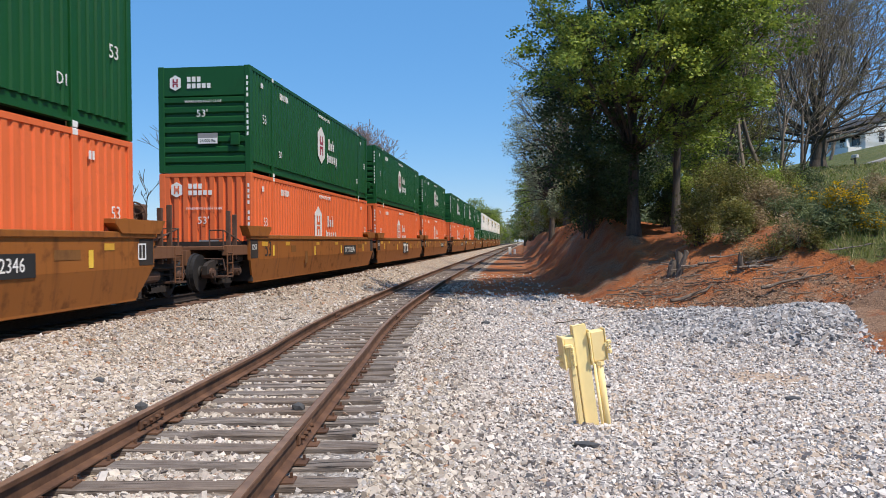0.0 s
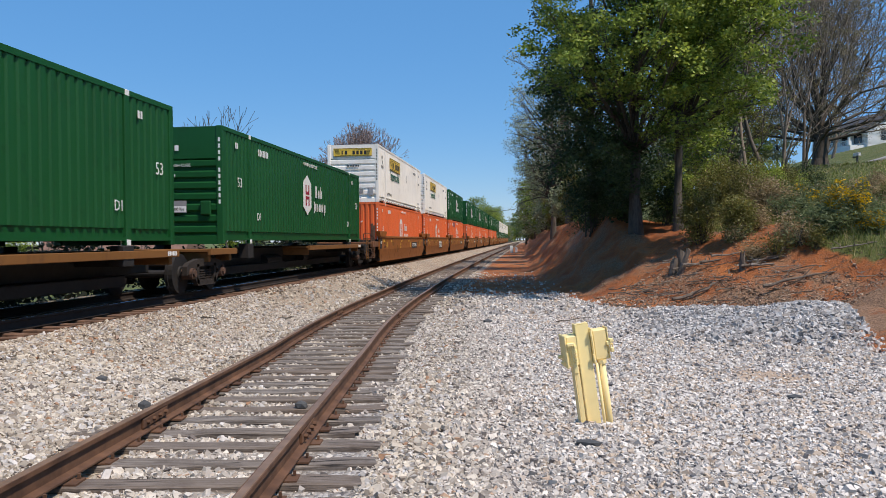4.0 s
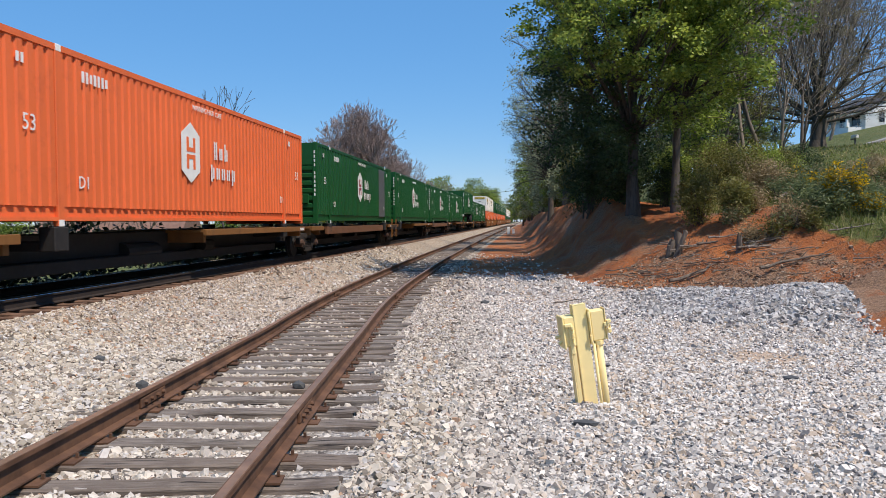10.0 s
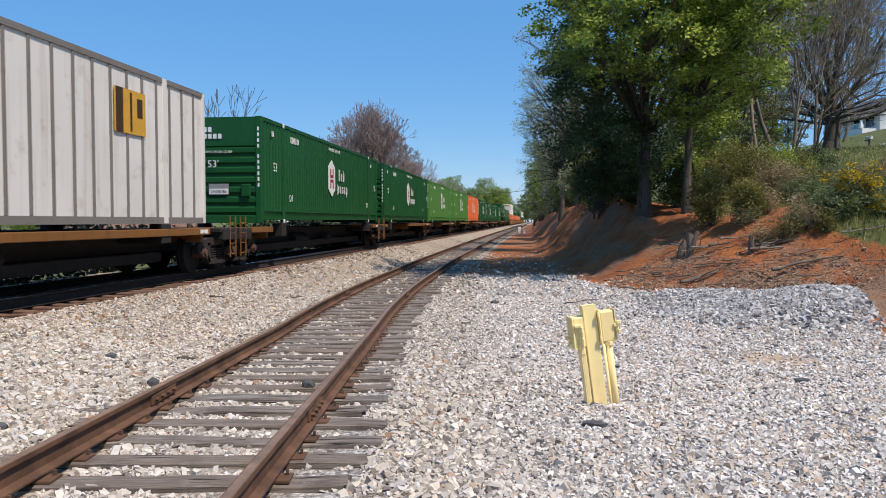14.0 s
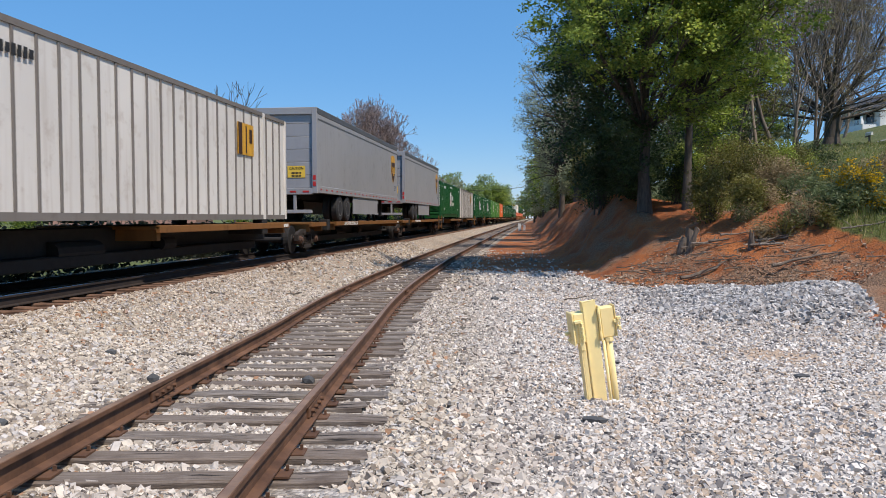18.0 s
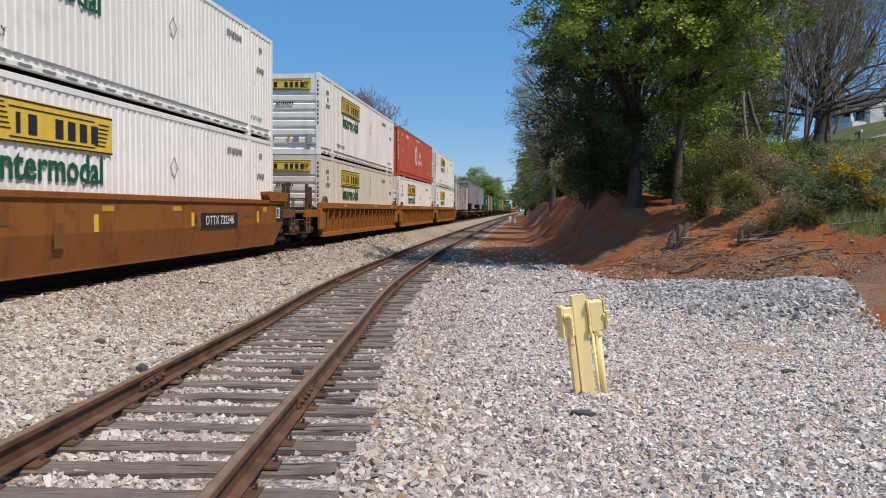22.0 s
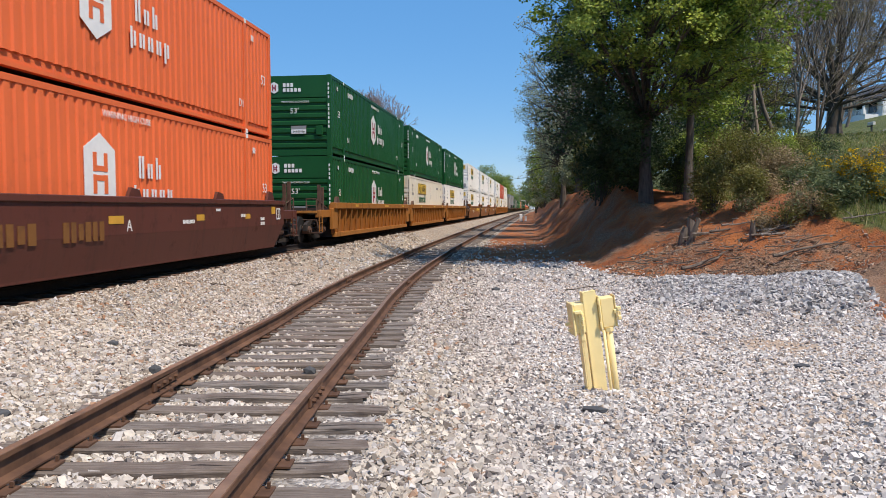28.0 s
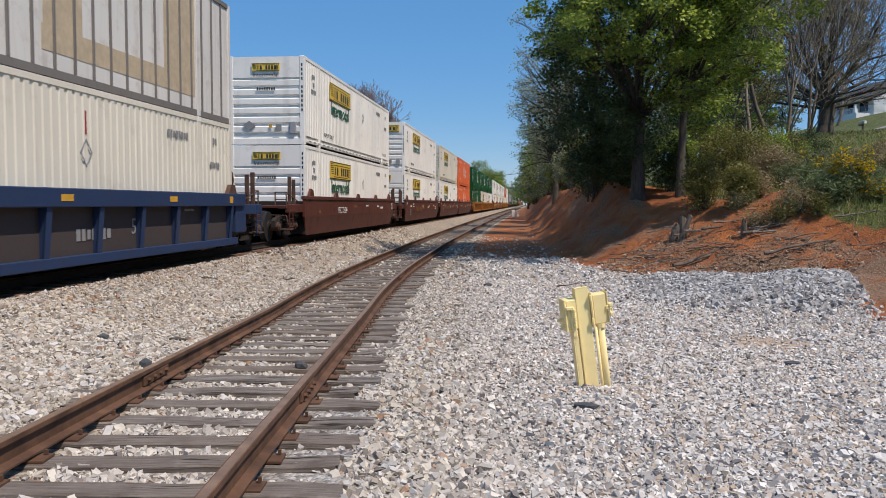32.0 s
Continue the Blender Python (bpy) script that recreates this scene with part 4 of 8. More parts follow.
def coupler(parent, e, y, mat):
    bm = boxes((-0.1, 0.1, *sorted((e * y, e * (y + 0.75))), 0.62, 0.84), bevel=0.02)
    prism(bm, [(-0.2, e * (y + 0.7)), (0.2, e * (y + 0.7)), (0.24, e * (y + 1.0)), (0.05, e * (y + 1.08)), (-0.18, e * (y + 0.95))], "z", 0.56, 0.9)
    part("coupler", bm, M_RUSTY, parent, "knuckle coupler")
    hose = bmesh.new()
    pts = [(0.35, e * (y + 0.3), 0.75), (0.38, e * (y + 0.55), 0.5), (0.3, e * (y + 0.85), 0.36), (0.2, e * (y + 1.05), 0.45)]
    for a, b in zip(pts, pts[1:]):
        cyl(hose, a, b, 0.028, n=7)
    part("air_hose", hose, M_RUBBER, parent, "black rubber air hose")


def end_platform(car, e, kind, mat, handbrake):
    """The walkway, railings, truck and coupler at one end of a car; kind 'art' shares its truck with the next unit."""
    y0 = 8.3
    y1 = 9.4 if kind == "art" else 10.4
    if mat == M_WELL:
        mat = M_RUSTDECK
    if e > 0 and kind != "art":
        card = bars([(8.1, 1.16, 0.3, 0.03), (8.1, 0.88, 0.3, 0.03), (7.96, 1.02, 0.03, 0.28), (8.1, 1.02, 0.02, 0.26), (8.24, 1.02, 0.03, 0.28)], x=1.44)
        part("card_holder", card, M_DWHITE, car, "white-edged card holder")
    lever = bmesh.new()
    cyl(lever, (1.3, e * (y1 - 0.2), 0.78), (0.2, e * (y1 - 0.1), 0.8), 0.016, n=6)
    cyl(lever, (1.3, e * (y1 - 0.2), 0.78), (1.36, e * (y1 - 0.18), 0.5), 0.016, n=6)
    part("cut_lever", lever, M_RUSTY, car, "bent steel cut lever")
    rod = bmesh.new()
    for x, z in ((1.1, 0.58), (1.18, 0.72)):
        cyl(rod, (x, e * (y0 + 0.1), z), (x, e * (y1 - 0.25), z - 0.08), 0.024, n=6)
    cyl(rod, (1.12, e * (y0 + 0.25), 0.8), (1.12, e * (y0 + 0.62), 0.8), 0.1, n=12)
    part("brake_rigging", rod, M_GRIME, car)
    part("end_platform", boxes((-1.3, 1.3, *sorted((e * y0, e * (y1 - 0.25))), 1.0, 1.09), (-0.45, 0.45, *sorted((e * y0, e * y1)), 0.62, 1.0), (-1.36, -1.22, *sorted((e * y0, e * (y1 - 0.3))), 0.86, 1.12), (1.22, 1.36, *sorted((e * y0, e * (y1 - 0.3))), 0.86, 1.12), bevel=0.015), mat, car)
    rail = bmesh.new()
    yr = e * (y1 - 0.3)
    if kind == "art":
        for x in (0.95, 1.25):
            cyl(rail, (x, yr, 0.6), (x, yr, 1.78), 0.022, n=6)
        for z in (1.3, 1.72):
            cyl(rail, (0.95, yr, z), (1.25, yr, z), 0.018, n=6)
        for x in (-0.95, -1.25):
            cyl(rail, (x, yr, 0.6), (x, yr, 1.78), 0.022, n=6)
    else:
        for k in (-1, 1):
            for x in (0.92, 1.27):
                cyl(rail, (k * x, yr, 0.98), (k * x, yr, 1.5), 0.02, n=6)
            for z in (1.27, 1.49):
                cyl(rail, (k * 0.92, yr, z), (k * 1.27, yr, z), 0.017, n=6)
            cyl(rail, (k * 1.27, yr, 1.49), (k * 1.27, e * (y0 + 0.5), 1.2), 0.017, n=6)
        post = boxes((1.2, 1.31, *sorted((yr - e * 0.42, yr - e * 0.36)), 0.75, 1.98), (1.2, 1.31, *sorted((yr - e * 0.86, yr - e * 0.8)), 0.75, 1.9), bevel=0.008)
        cyl(post, (1.25, yr - e * 0.86, 1.35), (1.25, yr - e * 0.36, 1.35), 0.02, n=6)
        part("step_post", post, M_RUSTY, car, "dark steel grab posts")
        ladder(car, 1.36, e * (y1 - 0.5), 0.35, 1.1, mat, 3)
        box(rail, 1.0, 1.4, *sorted((e * (y1 - 0.6), e * (y1 - 0.2))), 0.33, 0.37)
        coupler(car, e, y1 - 0.15, mat)
        pipe = bmesh.new()
        cyl(pipe, (0.9, e * (y0 + 0.2), 0.92), (0.9, e * (y1 - 0.3), 0.6), 0.03, n=7)
        cyl(pipe, (0.62, e * (y0 + 0.3), 0.8), (0.62, e * (y1 - 0.1), 0.72), 0.025, n=7)
        cyl(pipe, (1.05, e * (y0 + 0.5), 0.5), (1.05, e * (y0 + 1.1), 0.5), 0.14, n=12)
        part("brake_gear", pipe, M_RUSTY, car)
    part("railing", rail, M_RUSTY, car, "rusty steel end railing")
    if handbrake:
        brake_wheel(car, 0.35, e * (y1 - 0.45), 1.78, M_RUSTY)
        tank = bmesh.new()
        cyl(tank, (0.25, e * (y0 + 0.12), 1.52), (0.25, e * (y1 - 0.55), 1.52), 0.27, n=20)
        cyl(tank, (0.25, e * (y0 + 0.12), 1.52), (0.25, e * (y0 + 0.05), 1.52), 0.27, 0.16, n=20)
        for y in (y0 + 0.35, y1 - 0.8):
            box(tank, -0.05, 0.55, *sorted((e * y, e * (y + 0.08))), 1.08, 1.4)
        cyl(tank, (0.25, e * (y0 + 0.5), 1.78), (0.25, e * (y0 + 0.5), 1.95), 0.07, n=10)
        part("air_reservoir", tank, M_RUSTY, car, "brown steel air reservoir")
        pipe = bmesh.new()
        for x, z in ((0.7, 1.2), (0.82, 1.26), (0.6, 1.14)):
            cyl(pipe, (x, e * y0, z), (x, e * (y1 - 0.4), z), 0.022, n=6)
            cyl(pipe, (x, e * (y1 - 0.4), z), (x + 0.3, e * (y1 - 0.35), z - 0.4), 0.022, n=6)
        part("pipework", pipe, M_RUSTY, car)
    if kind != "art":
        truck(car, e * 9.6)
    elif e < 0:
        truck(car, -9.45)


def well_solid(mat, label, rear, front, number_mat=M_DWHITE, hood=False, marks="dttx", patches=M_OCHRE):
    car = thing("well_car", label, "rail car", "cars of the train")
    for s in (-1, 1):
        def side():
            bm = bmesh.new()
            prism(bm, [(-8.62, 1.32), (-8.62, 0.72), (8.62, 0.72), (8.62, 1.32)], "x", s * 1.36, s * 1.43)
            a = [bm.verts.new(p) for p in ((s * 1.43, -8.6, 0.725), (s * 1.43, 8.6, 0.725), (s * 1.32, 8.12, 0.14), (s * 1.32, -8.12, 0.14))]
            b = [bm.verts.new((v.co.x - s * 0.05, v.co.y, v.co.z)) for v in a]
            bm.faces.new(a)
            bm.faces.new(b[::-1])
            for i in range(4):
                bm.faces.new((a[i], b[i], b[(i + 1) % 4], a[(i + 1) % 4]))
            return finish(bm, "side_plate", mat)
        part("side_plate", cached((mat.name, "wside", s), side), None, car)
        part("top_chord", cached((mat.name, "wtop", s), lambda: finish(boxes(*sorted_x((s * 1.32, s * 1.47), -8.64, 8.64, 1.28, 1.39), bevel=0.012), "top_chord", mat)), None, car)
        part("bottom_chord", cached((mat.name, "wbot", s), lambda: finish(boxes(*sorted_x((s * 1.18, s * 1.32), -8.1, 8.1, 0.09, 0.21), bevel=0.012), "bottom_chord", mat)), None, car)
        gy = (-7.6, -4.0, 0.0, 4.0, 7.6) if not hood else (-7.7, 7.7)
        for y in gy:
            g = part("container_guide", cached((mat.name, "guide", s, hood), lambda: finish(prism(bmesh.new(), [(-0.3, 1.38), (0.3, 1.38), (0.18, 1.6), (-0.12, 1.64)], "x", s * 1.33, s * 1.4), "container_guide", mat)), None, car, "steel container guide")
            g.matrix_basis = pose(0, y, 0 if abs(y) > 6 else -0.08)
        if hood:
            for e in (-1, 1):
                part("corner_hood", cached((mat.name, "hood", s, e), lambda: finish(prism(bmesh.new(), [(e * 7.25, 1.36), (e * 8.75, 1.36), (e * 9.0, 1.62), (e * 7.0, 1.62), (e * 7.0, 1.54)], "x", s * 1.28, s * 1.5), "corner_hood", mat)), None, car, "flared steel corner guide")
    part("well_floor", cached((mat.name, "wfl"), lambda: finish(boxes((-1.3, 1.3, -7.7, -6.6, 0.2, 0.27), (-1.3, 1.3, 6.6, 7.7, 0.2, 0.27), (-1.3, 1.3, -0.4, 0.4, 0.2, 0.27), (-1.3, -1.1, -7.6, 7.6, 0.2, 0.26), (1.1, 1.3, -7.6, 7.6, 0.2, 0.26)), "well_floor", mat)), None, car)
    for e in (-1, 1):
        part("bulkhead", cached((mat.name, "wbk", e), lambda: finish(boxes((-1.34, 1.34, *sorted((e * 8.14, e * 8.26)), 0.14, 1.22)), "bulkhead", M_GRIME)), None, car)
    end_platform(car, -1, rear, mat, False)
    end_platform(car, 1, front, mat, front == "coup")
    # stencils
    at = 1.432
    if hood:
        for e in (-1, 1):
            part("end_panel", cached((mat.name, "wend", e), lambda: finish(boxes((1.432, 1.437, *sorted((e * 8.0, e * 8.58)), 0.76, 1.26)), "end_panel", M_GRIME)), None, car, "black painted panel at the end of the side")
        lettering("125T", 0.2, M_DWHITE, car, 1.44, -8.28, 1.05)
        for u, w, a, b in ((-7.4, 1.14, 0.5, 0.13), (-5.2, 1.14, 0.42, 0.11), (-1.6, 1.13, 0.4, 0.1), (1.2, 1.13, 0.42, 0.1), (6.9, 1.12, 0.34, 0.12)):
            side_marks(car, "paint_patch", [(u, w, a, b)], M_DGOLD, at + 0.001, "faded yellow patch")
    if marks == "dttx":
        side_marks(car, "number_panel", [(3.6, 0.86, 2.3, 0.36)], M_DBLK, at, "black panel with the car number")
        lettering("DTTX 732346", 0.3, number_mat, car, at + 0.009, 3.6, 0.86)
        lettering("53", 0.62, M_DBLK, car, at + 0.003, -7.1, 0.98)
        lettering("A", 0.26, M_DBLK, car, at + 0.003, 2.2, 0.88)
        side_marks(car, "reflector", [(-6.6, 0.95, 0.14, 0.3), (-2.0, 0.88, 0.14, 0.3), (2.0, 0.9, 0.14, 0.3), (6.3, 0.92, 0.14, 0.3)], M_DYEL, at, "yellow reflective patch")
        side_marks(car, "paint_patch", [(-4.6, 0.98, 0.5, 0.2), (5.6, 1.0, 0.75, 0.16), (-3.1, 0.7, 0.3, 0.4)], patches, at)
    elif marks == "number":
        lettering("DTTX 723074", 0.36, M_DWHITE, car, at + 0.004, -2.95, 0.78)
        side_marks(car, "reflector", [(-6.6, 0.95, 0.14, 0.3), (0.6, 0.88, 0.14, 0.3), (6.3, 0.92, 0.14, 0.3)], M_DYEL, at, "yellow reflective patch")
        for u, w, a, b in ((2.1, 0.98, 0.5, 0.26), (3.1, 1.02, 0.9, 0.3), (4.3, 0.9, 0.5, 0.4), (5.3, 1.0, 0.8, 0.26)):
            side_marks(car, "paint_patch", [(u, w, a, b)], M_DYEL, at + 0.001, "bright yellow repainted patch")
    elif marks == "letters":
        lettering("FEC 72424", 0.34, M_DWHITE, car, at + 0.004, -3.2, 0.88)
        side_marks(car, "reflector", [(-0.9, 1.02, 0.7, 0.09), (-6.7, 0.86, 0.28, 0.1), (2.9, 0.9, 0.28, 0.1)], M_OCHRE, at)
        side_marks(car, "notice_stencil", word_bars(1.6, 1.05, 9, 0.07) + word_bars(4.2, 1.02, 7, 0.08) + word_bars(5.2, 0.95, 9, 0.1), M_DWHITE, at)
    elif marks == "ttx":
        side_marks(car, "logo_panel", [(0.8, 0.82, 2.1, 0.62)], M_DBLK, at, "black logo panel")
        side_marks(car, "logo_print", [(0.1, 1.0, 0.5, 0.12), (0.1, 0.74, 0.14, 0.4), (0.72, 1.0, 0.5, 0.12), (0.72, 0.74, 0.14, 0.4), (1.38, 0.96, 0.5, 0.14), (1.38, 0.82, 0.2, 0.2), (1.38, 0.66, 0.5, 0.14)], number_mat, at + 0.007)
        side_marks(car, "reflector", [(-6.6, 0.95, 0.14, 0.3), (-2.4, 0.88, 0.14, 0.3), (3.0, 0.9, 0.14, 0.3), (6.3, 0.92, 0.14, 0.3)], M_DYEL, at)
        side_marks(car, "paint_patch", [(-3.6, 1.0, 0.6, 0.12), (4.6, 0.96, 0.5, 0.16)], patches, at)
    else:
        side_marks(car, "number_stencil", word_bars(-3.5, 0.8, 4, 0.32, 0.3, 0.6) + word_bars(-1.75, 0.8, 6, 0.32, 0.3, 0.5), number_mat, at, "faded gold car number")
        side_marks(car, "notice_stencil", word_bars(-6.2, 1.0, 4, 0.1) + word_bars(-5.2, 1.12, 7, 0.07) + word_bars(-5.2, 0.98, 7, 0.07) + word_bars(2.2, 0.9, 9, 0.08) + word_bars(5.4, 1.0, 6, 0.08) + word_bars(6.8, 0.9, 5, 0.08) + word_bars(6.8, 0.78, 5, 0.08) + word_bars(3.8, 1.14, 6, 0.06), M_DWHITE, at)
        for u, w, a, b in ((-6.7, 1.0, 0.36, 0.13), (-0.75, 0.98, 0.5, 0.14), (2.8, 0.98, 0.4, 0.13), (5.7, 0.98, 0.34, 0.12), (7.7, 1.12, 0.3, 0.2)):
            side_marks(car, "reflector", [(u, w, a, b)], M_DGOLD, at, "orange reflective patch")
        lettering("A", 0.3, M_DWHITE, car, at + 0.004, -0.3, 0.86)
        lettering("125T", 0.2, M_DWHITE, car, at + 0.004, -8.0, 1.16)
        lettering("53", 0.55, M_DGREY, car, at + 0.006, -6.6, 0.62)
    return car


def well_ribbed(mat, panel, label, rear, front, blue=False):
    car = thing("well_car", label, "rail car", "cars of the train")
    k = mat.name
    for s in (-1, 1):
        part("side_plate", cached((k, "rside", s), lambda: finish(prism(bmesh.new(), [(-8.5, 1.3), (-8.5, 0.72), (-8.12, 0.17), (8.12, 0.17), (8.5, 0.72), (8.5, 1.3)], "x", s * 1.29, s * 1.33), "side_plate", panel)), None, car)
        part("top_chord", cached((k, "rtop", s), lambda: finish(boxes(*sorted_x((s * 1.29, s * 1.53), -8.4, 8.4, 1.16 if not blue else 1.08, 1.38), bevel=0.015), "top_chord", mat)), None, car)
        part("bottom_chord", cached((k, "rbot", s), lambda: finish(boxes(*sorted_x((s * 1.28, s * 1.43), -8.1, 8.1, 0.13, 0.3), bevel=0.012), "bottom_chord", mat)), None, car)
        n = 17 if not blue else 11
        for i in range(n):
            p = part("side_rib", cached((k, "rrib", s), lambda: finish(prism(prism(bmesh.new(), [(s * 1.33, 0.3), (s * 1.42, 0.3), (s * 1.5, 1.17), (s * 1.33, 1.17)], "y", -0.045, -0.03), [(s * 1.4, 0.3), (s * 1.42, 0.3), (s * 1.5, 1.17), (s * 1.48, 1.17)], "y", -0.07, 0.07), "side_rib", mat)), None, car)
            p.matrix_basis = pose(0, -7.6 + i * 15.2 / (n - 1), 0)
        for y in (-7.75, 7.75):
            g = part("container_guide", cached((k, "rguide", s), lambda: finish(prism(bmesh.new(), [(-0.28, 1.37), (0.28, 1.37), (0.14, 1.6), (-0.1, 1.6)], "x", s * 1.34, s * 1.44), "container_guide", M_RUSTY)), None, car)
            g.matrix_basis = pose(0, y, 0)
    part("well_floor", cached((k, "rfl"), lambda: finish(boxes((-1.28, 1.28, -7.7, -6.6, 0.2, 0.27), (-1.28, 1.28, 6.6, 7.7, 0.2, 0.27), (-1.28, 1.28, -0.4, 0.4, 0.2, 0.27), (-1.28, -1.1, -7.6, 7.6, 0.2, 0.26), (1.1, 1.28, -7.6, 7.6, 0.2, 0.26)), "well_floor", panel)), None, car)
    for e in (-1, 1):
        part("bulkhead", cached((k, "rbk", e), lambda: finish(boxes((-1.28, 1.28, *sorted((e * 8.14, e * 8.26)), 0.14, 1.2)), "bulkhead", M_GRIME)), None, car)
        for s in (-1, 1):
            part("corner_plate", cached((k, "rcp", e, s), lambda: finish(boxes(*sorted_x((s * 1.33, s * 1.46), *sorted((e * 7.9, e * 8.6)), 0.42, 1.17), bevel=0.02), "corner_plate", mat)), None, car)
    end_platform(car, -1, rear, mat, False)
    end_platform(car, 1, front, mat, front == "coup")
    if blue:
        side_marks(car, "reflector", [(-6.9, 1.23, 0.34, 0.11), (-3.4, 1.23, 0.34, 0.11), (0.4, 1.23, 0.34, 0.11), (4.2, 1.23, 0.34, 0.11), (7.4, 1.23, 0.2, 0.16)], M_DGOLD, 1.532, "amber reflector")
        side_marks(car, "notice_stencil", word_bars(1.5, 0.62, 7, 0.2) + word_bars(5.4, 1.0, 12, 0.05), M_DGREY, 1.335)
        lettering("53", 0.42, M_DGREY, car, 1.34, 3.0, 0.7)
    else:
        side_marks(car, "paint_patch", [(-5.0, 1.28, 0.5, 0.1), (1.5, 1.28, 0.9, 0.09), (6.2, 1.28, 0.35, 0.1)], M_DGOLD, 1.532, "faded yellow patch")
        lettering("251", 0.3, M_DWHITE, car, 1.335, -7.2, 0.75)
    return car




def spine_car(label, rear, front, trailer=False, middle=False, hitch=-6.7):
    car = thing("spine_car", label, "rail car", "cars of the train")
    def sill():
        bm = boxes((-0.32, 0.32, -8.9, 8.9, 0.5, 0.98), (-0.55, 0.55, -7.4, 7.4, 0.28, 0.5), bevel=0.02)
        prism(bm, [(-6.5, 0.55), (-5.2, 0.3), (5.2, 0.3), (6.5, 0.55)], "x", -0.3, 0.3)
        return finish(bm, "centre_sill", M_STEEL)
    part("centre_sill", cached("sill", sill), None, car, "dark grimy centre sill")
    decks = ((-8.9, -7.2), (-0.2, 8.25)) if not trailer and not middle and "art" in (rear, front) else ((-8.9, -7.2), (7.0, 8.9)) if not trailer else ((-8.9, -7.0), (-5.5, 8.3))
    for a, b in decks:
        part("deck_platform", cached(("deck", a, b), lambda: finish(boxes((-1.3, 1.3, a, b, 0.93, 1.0), (1.22, 1.32, a, b, 0.86, 1.01), (-1.32, -1.22, a, b, 0.86, 1.01), (-1.2, 1.2, a + 0.1, a + 0.25, 0.7, 0.93), (-1.2, 1.2, b - 0.25, b - 0.1, 0.7, 0.93), bevel=0.01), "deck_platform", M_OCHRE)), None, car, "rusty ochre deck platform")
    if middle:
        part("deck_platform", cached("midkdeck", lambda: finish(boxes((-1.28, 1.28, -6.6, 5.4, 0.9, 0.98), (1.2, 1.3, -6.6, 5.4, 0.7, 0.985), (-1.3, -1.2, -6.6, 5.4, 0.7, 0.985), bevel=0.01), "deck_platform", M_RUSTDECK)), None, car, "rust-brown middle deck")
    for y in (-6.1, 6.1) if not trailer else (-6.6,):
        for s in (-1, 1):
            part("pedestal", cached(("ped", y, s), lambda: finish(boxes(*sorted_x((s * 0.3, s * 1.28), y - 0.16, y + 0.16, 0.72, 0.88), *sorted_x((s * 1.02, s * 1.3), y - 0.2, y + 0.2, 0.72, 1.11), bevel=0.015), "pedestal", M_STEEL)), None, car, "container pedestal arm")
    gear = bmesh.new()
    cyl(gear, (0.35, -2.4, 0.55), (0.35, -0.9, 0.55), 0.2, n=12)
    cyl(gear, (0.5, 1.4, 0.6), (0.5, 2.0, 0.6), 0.15, n=10)
    cyl(gear, (0.42, -7.2, 0.45), (0.42, 7.2, 0.45), 0.03, n=6)
    part("brake_gear", cached("spgear", lambda: finish(gear, "brake_gear", M_STEEL)), None, car)
    for e, kind in ((-1, rear), (1, front)):
        if kind == "art":
            if e < 0:
                truck(car, -8.65)
        else:
            part("end_frame", boxes((-1.3, 1.3, *sorted((e * 8.9, e * 9.9)), 0.9, 1.0), (-0.32, 0.32, *sorted((e * 8.9, e * 10.2)), 0.55, 0.95), (1.0, 1.34, *sorted((e * 9.0, e * 9.9)), 0.72, 0.98), bevel=0.015), M_STEEL, car, "grimy end frame")
            truck(car, e * 9.2)
            coupler(car, e, 9.9, M_RUSTY)
            ladder(car, 1.33, e * 9.6, 0.3, 1.3, M_OCHRE, 4)
            if e < 0:
                brake_wheel(car, -0.2, -9.5, 1.75, M_RUSTY)
    side_marks(car, "number_stencil", word_bars(7.9, 0.935, 6, 0.09), M_DWHITE, 1.322)
    if trailer:
        lettering("20' ALL PURPOSE SPINE CAR", 0.19, M_DWHITE, car, 1.326, -3.1, 0.925)
        h = bmesh.new()
        c = hitch
        for s in (-1, 1):
            prism(h, [(c - 0.9, 1.0), (c - 0.55, 1.0), (c + 0.15, 1.95), (c - 0.05, 1.95)], "x", s * 0.45 - 0.05, s * 0.45 + 0.05)
            prism(h, [(c + 1.1, 1.0), (c + 0.8, 1.0), (c - 0.05, 1.95), (c + 0.15, 1.95)], "x", s * 0.45 - 0.05, s * 0.45 + 0.05)
        box(h, -0.6, 0.6, c - 0.3, c + 0.4, 1.93, 2.02)
        part("trailer_hitch", h, M_STEEL, car, "folding trailer hitch stand")
    return car


def lathe(prof, n=26):
    """A ring turned about the x axis from (x, radius) pairs."""
    bm = bmesh.new()
    rings = [[bm.verts.new((x, r * math.cos(i * math.tau / n), r * math.sin(i * math.tau / n))) for i in range(n)] for x, r in prof]
    for a, b in zip(rings, rings[1:]):
        for i in range(n):
            bm.faces.new((a[i], a[(i + 1) % n], b[(i + 1) % n], b[i]))
    bm.faces.new(rings[0][::-1])
    bm.faces.new(rings[-1])
    return bm


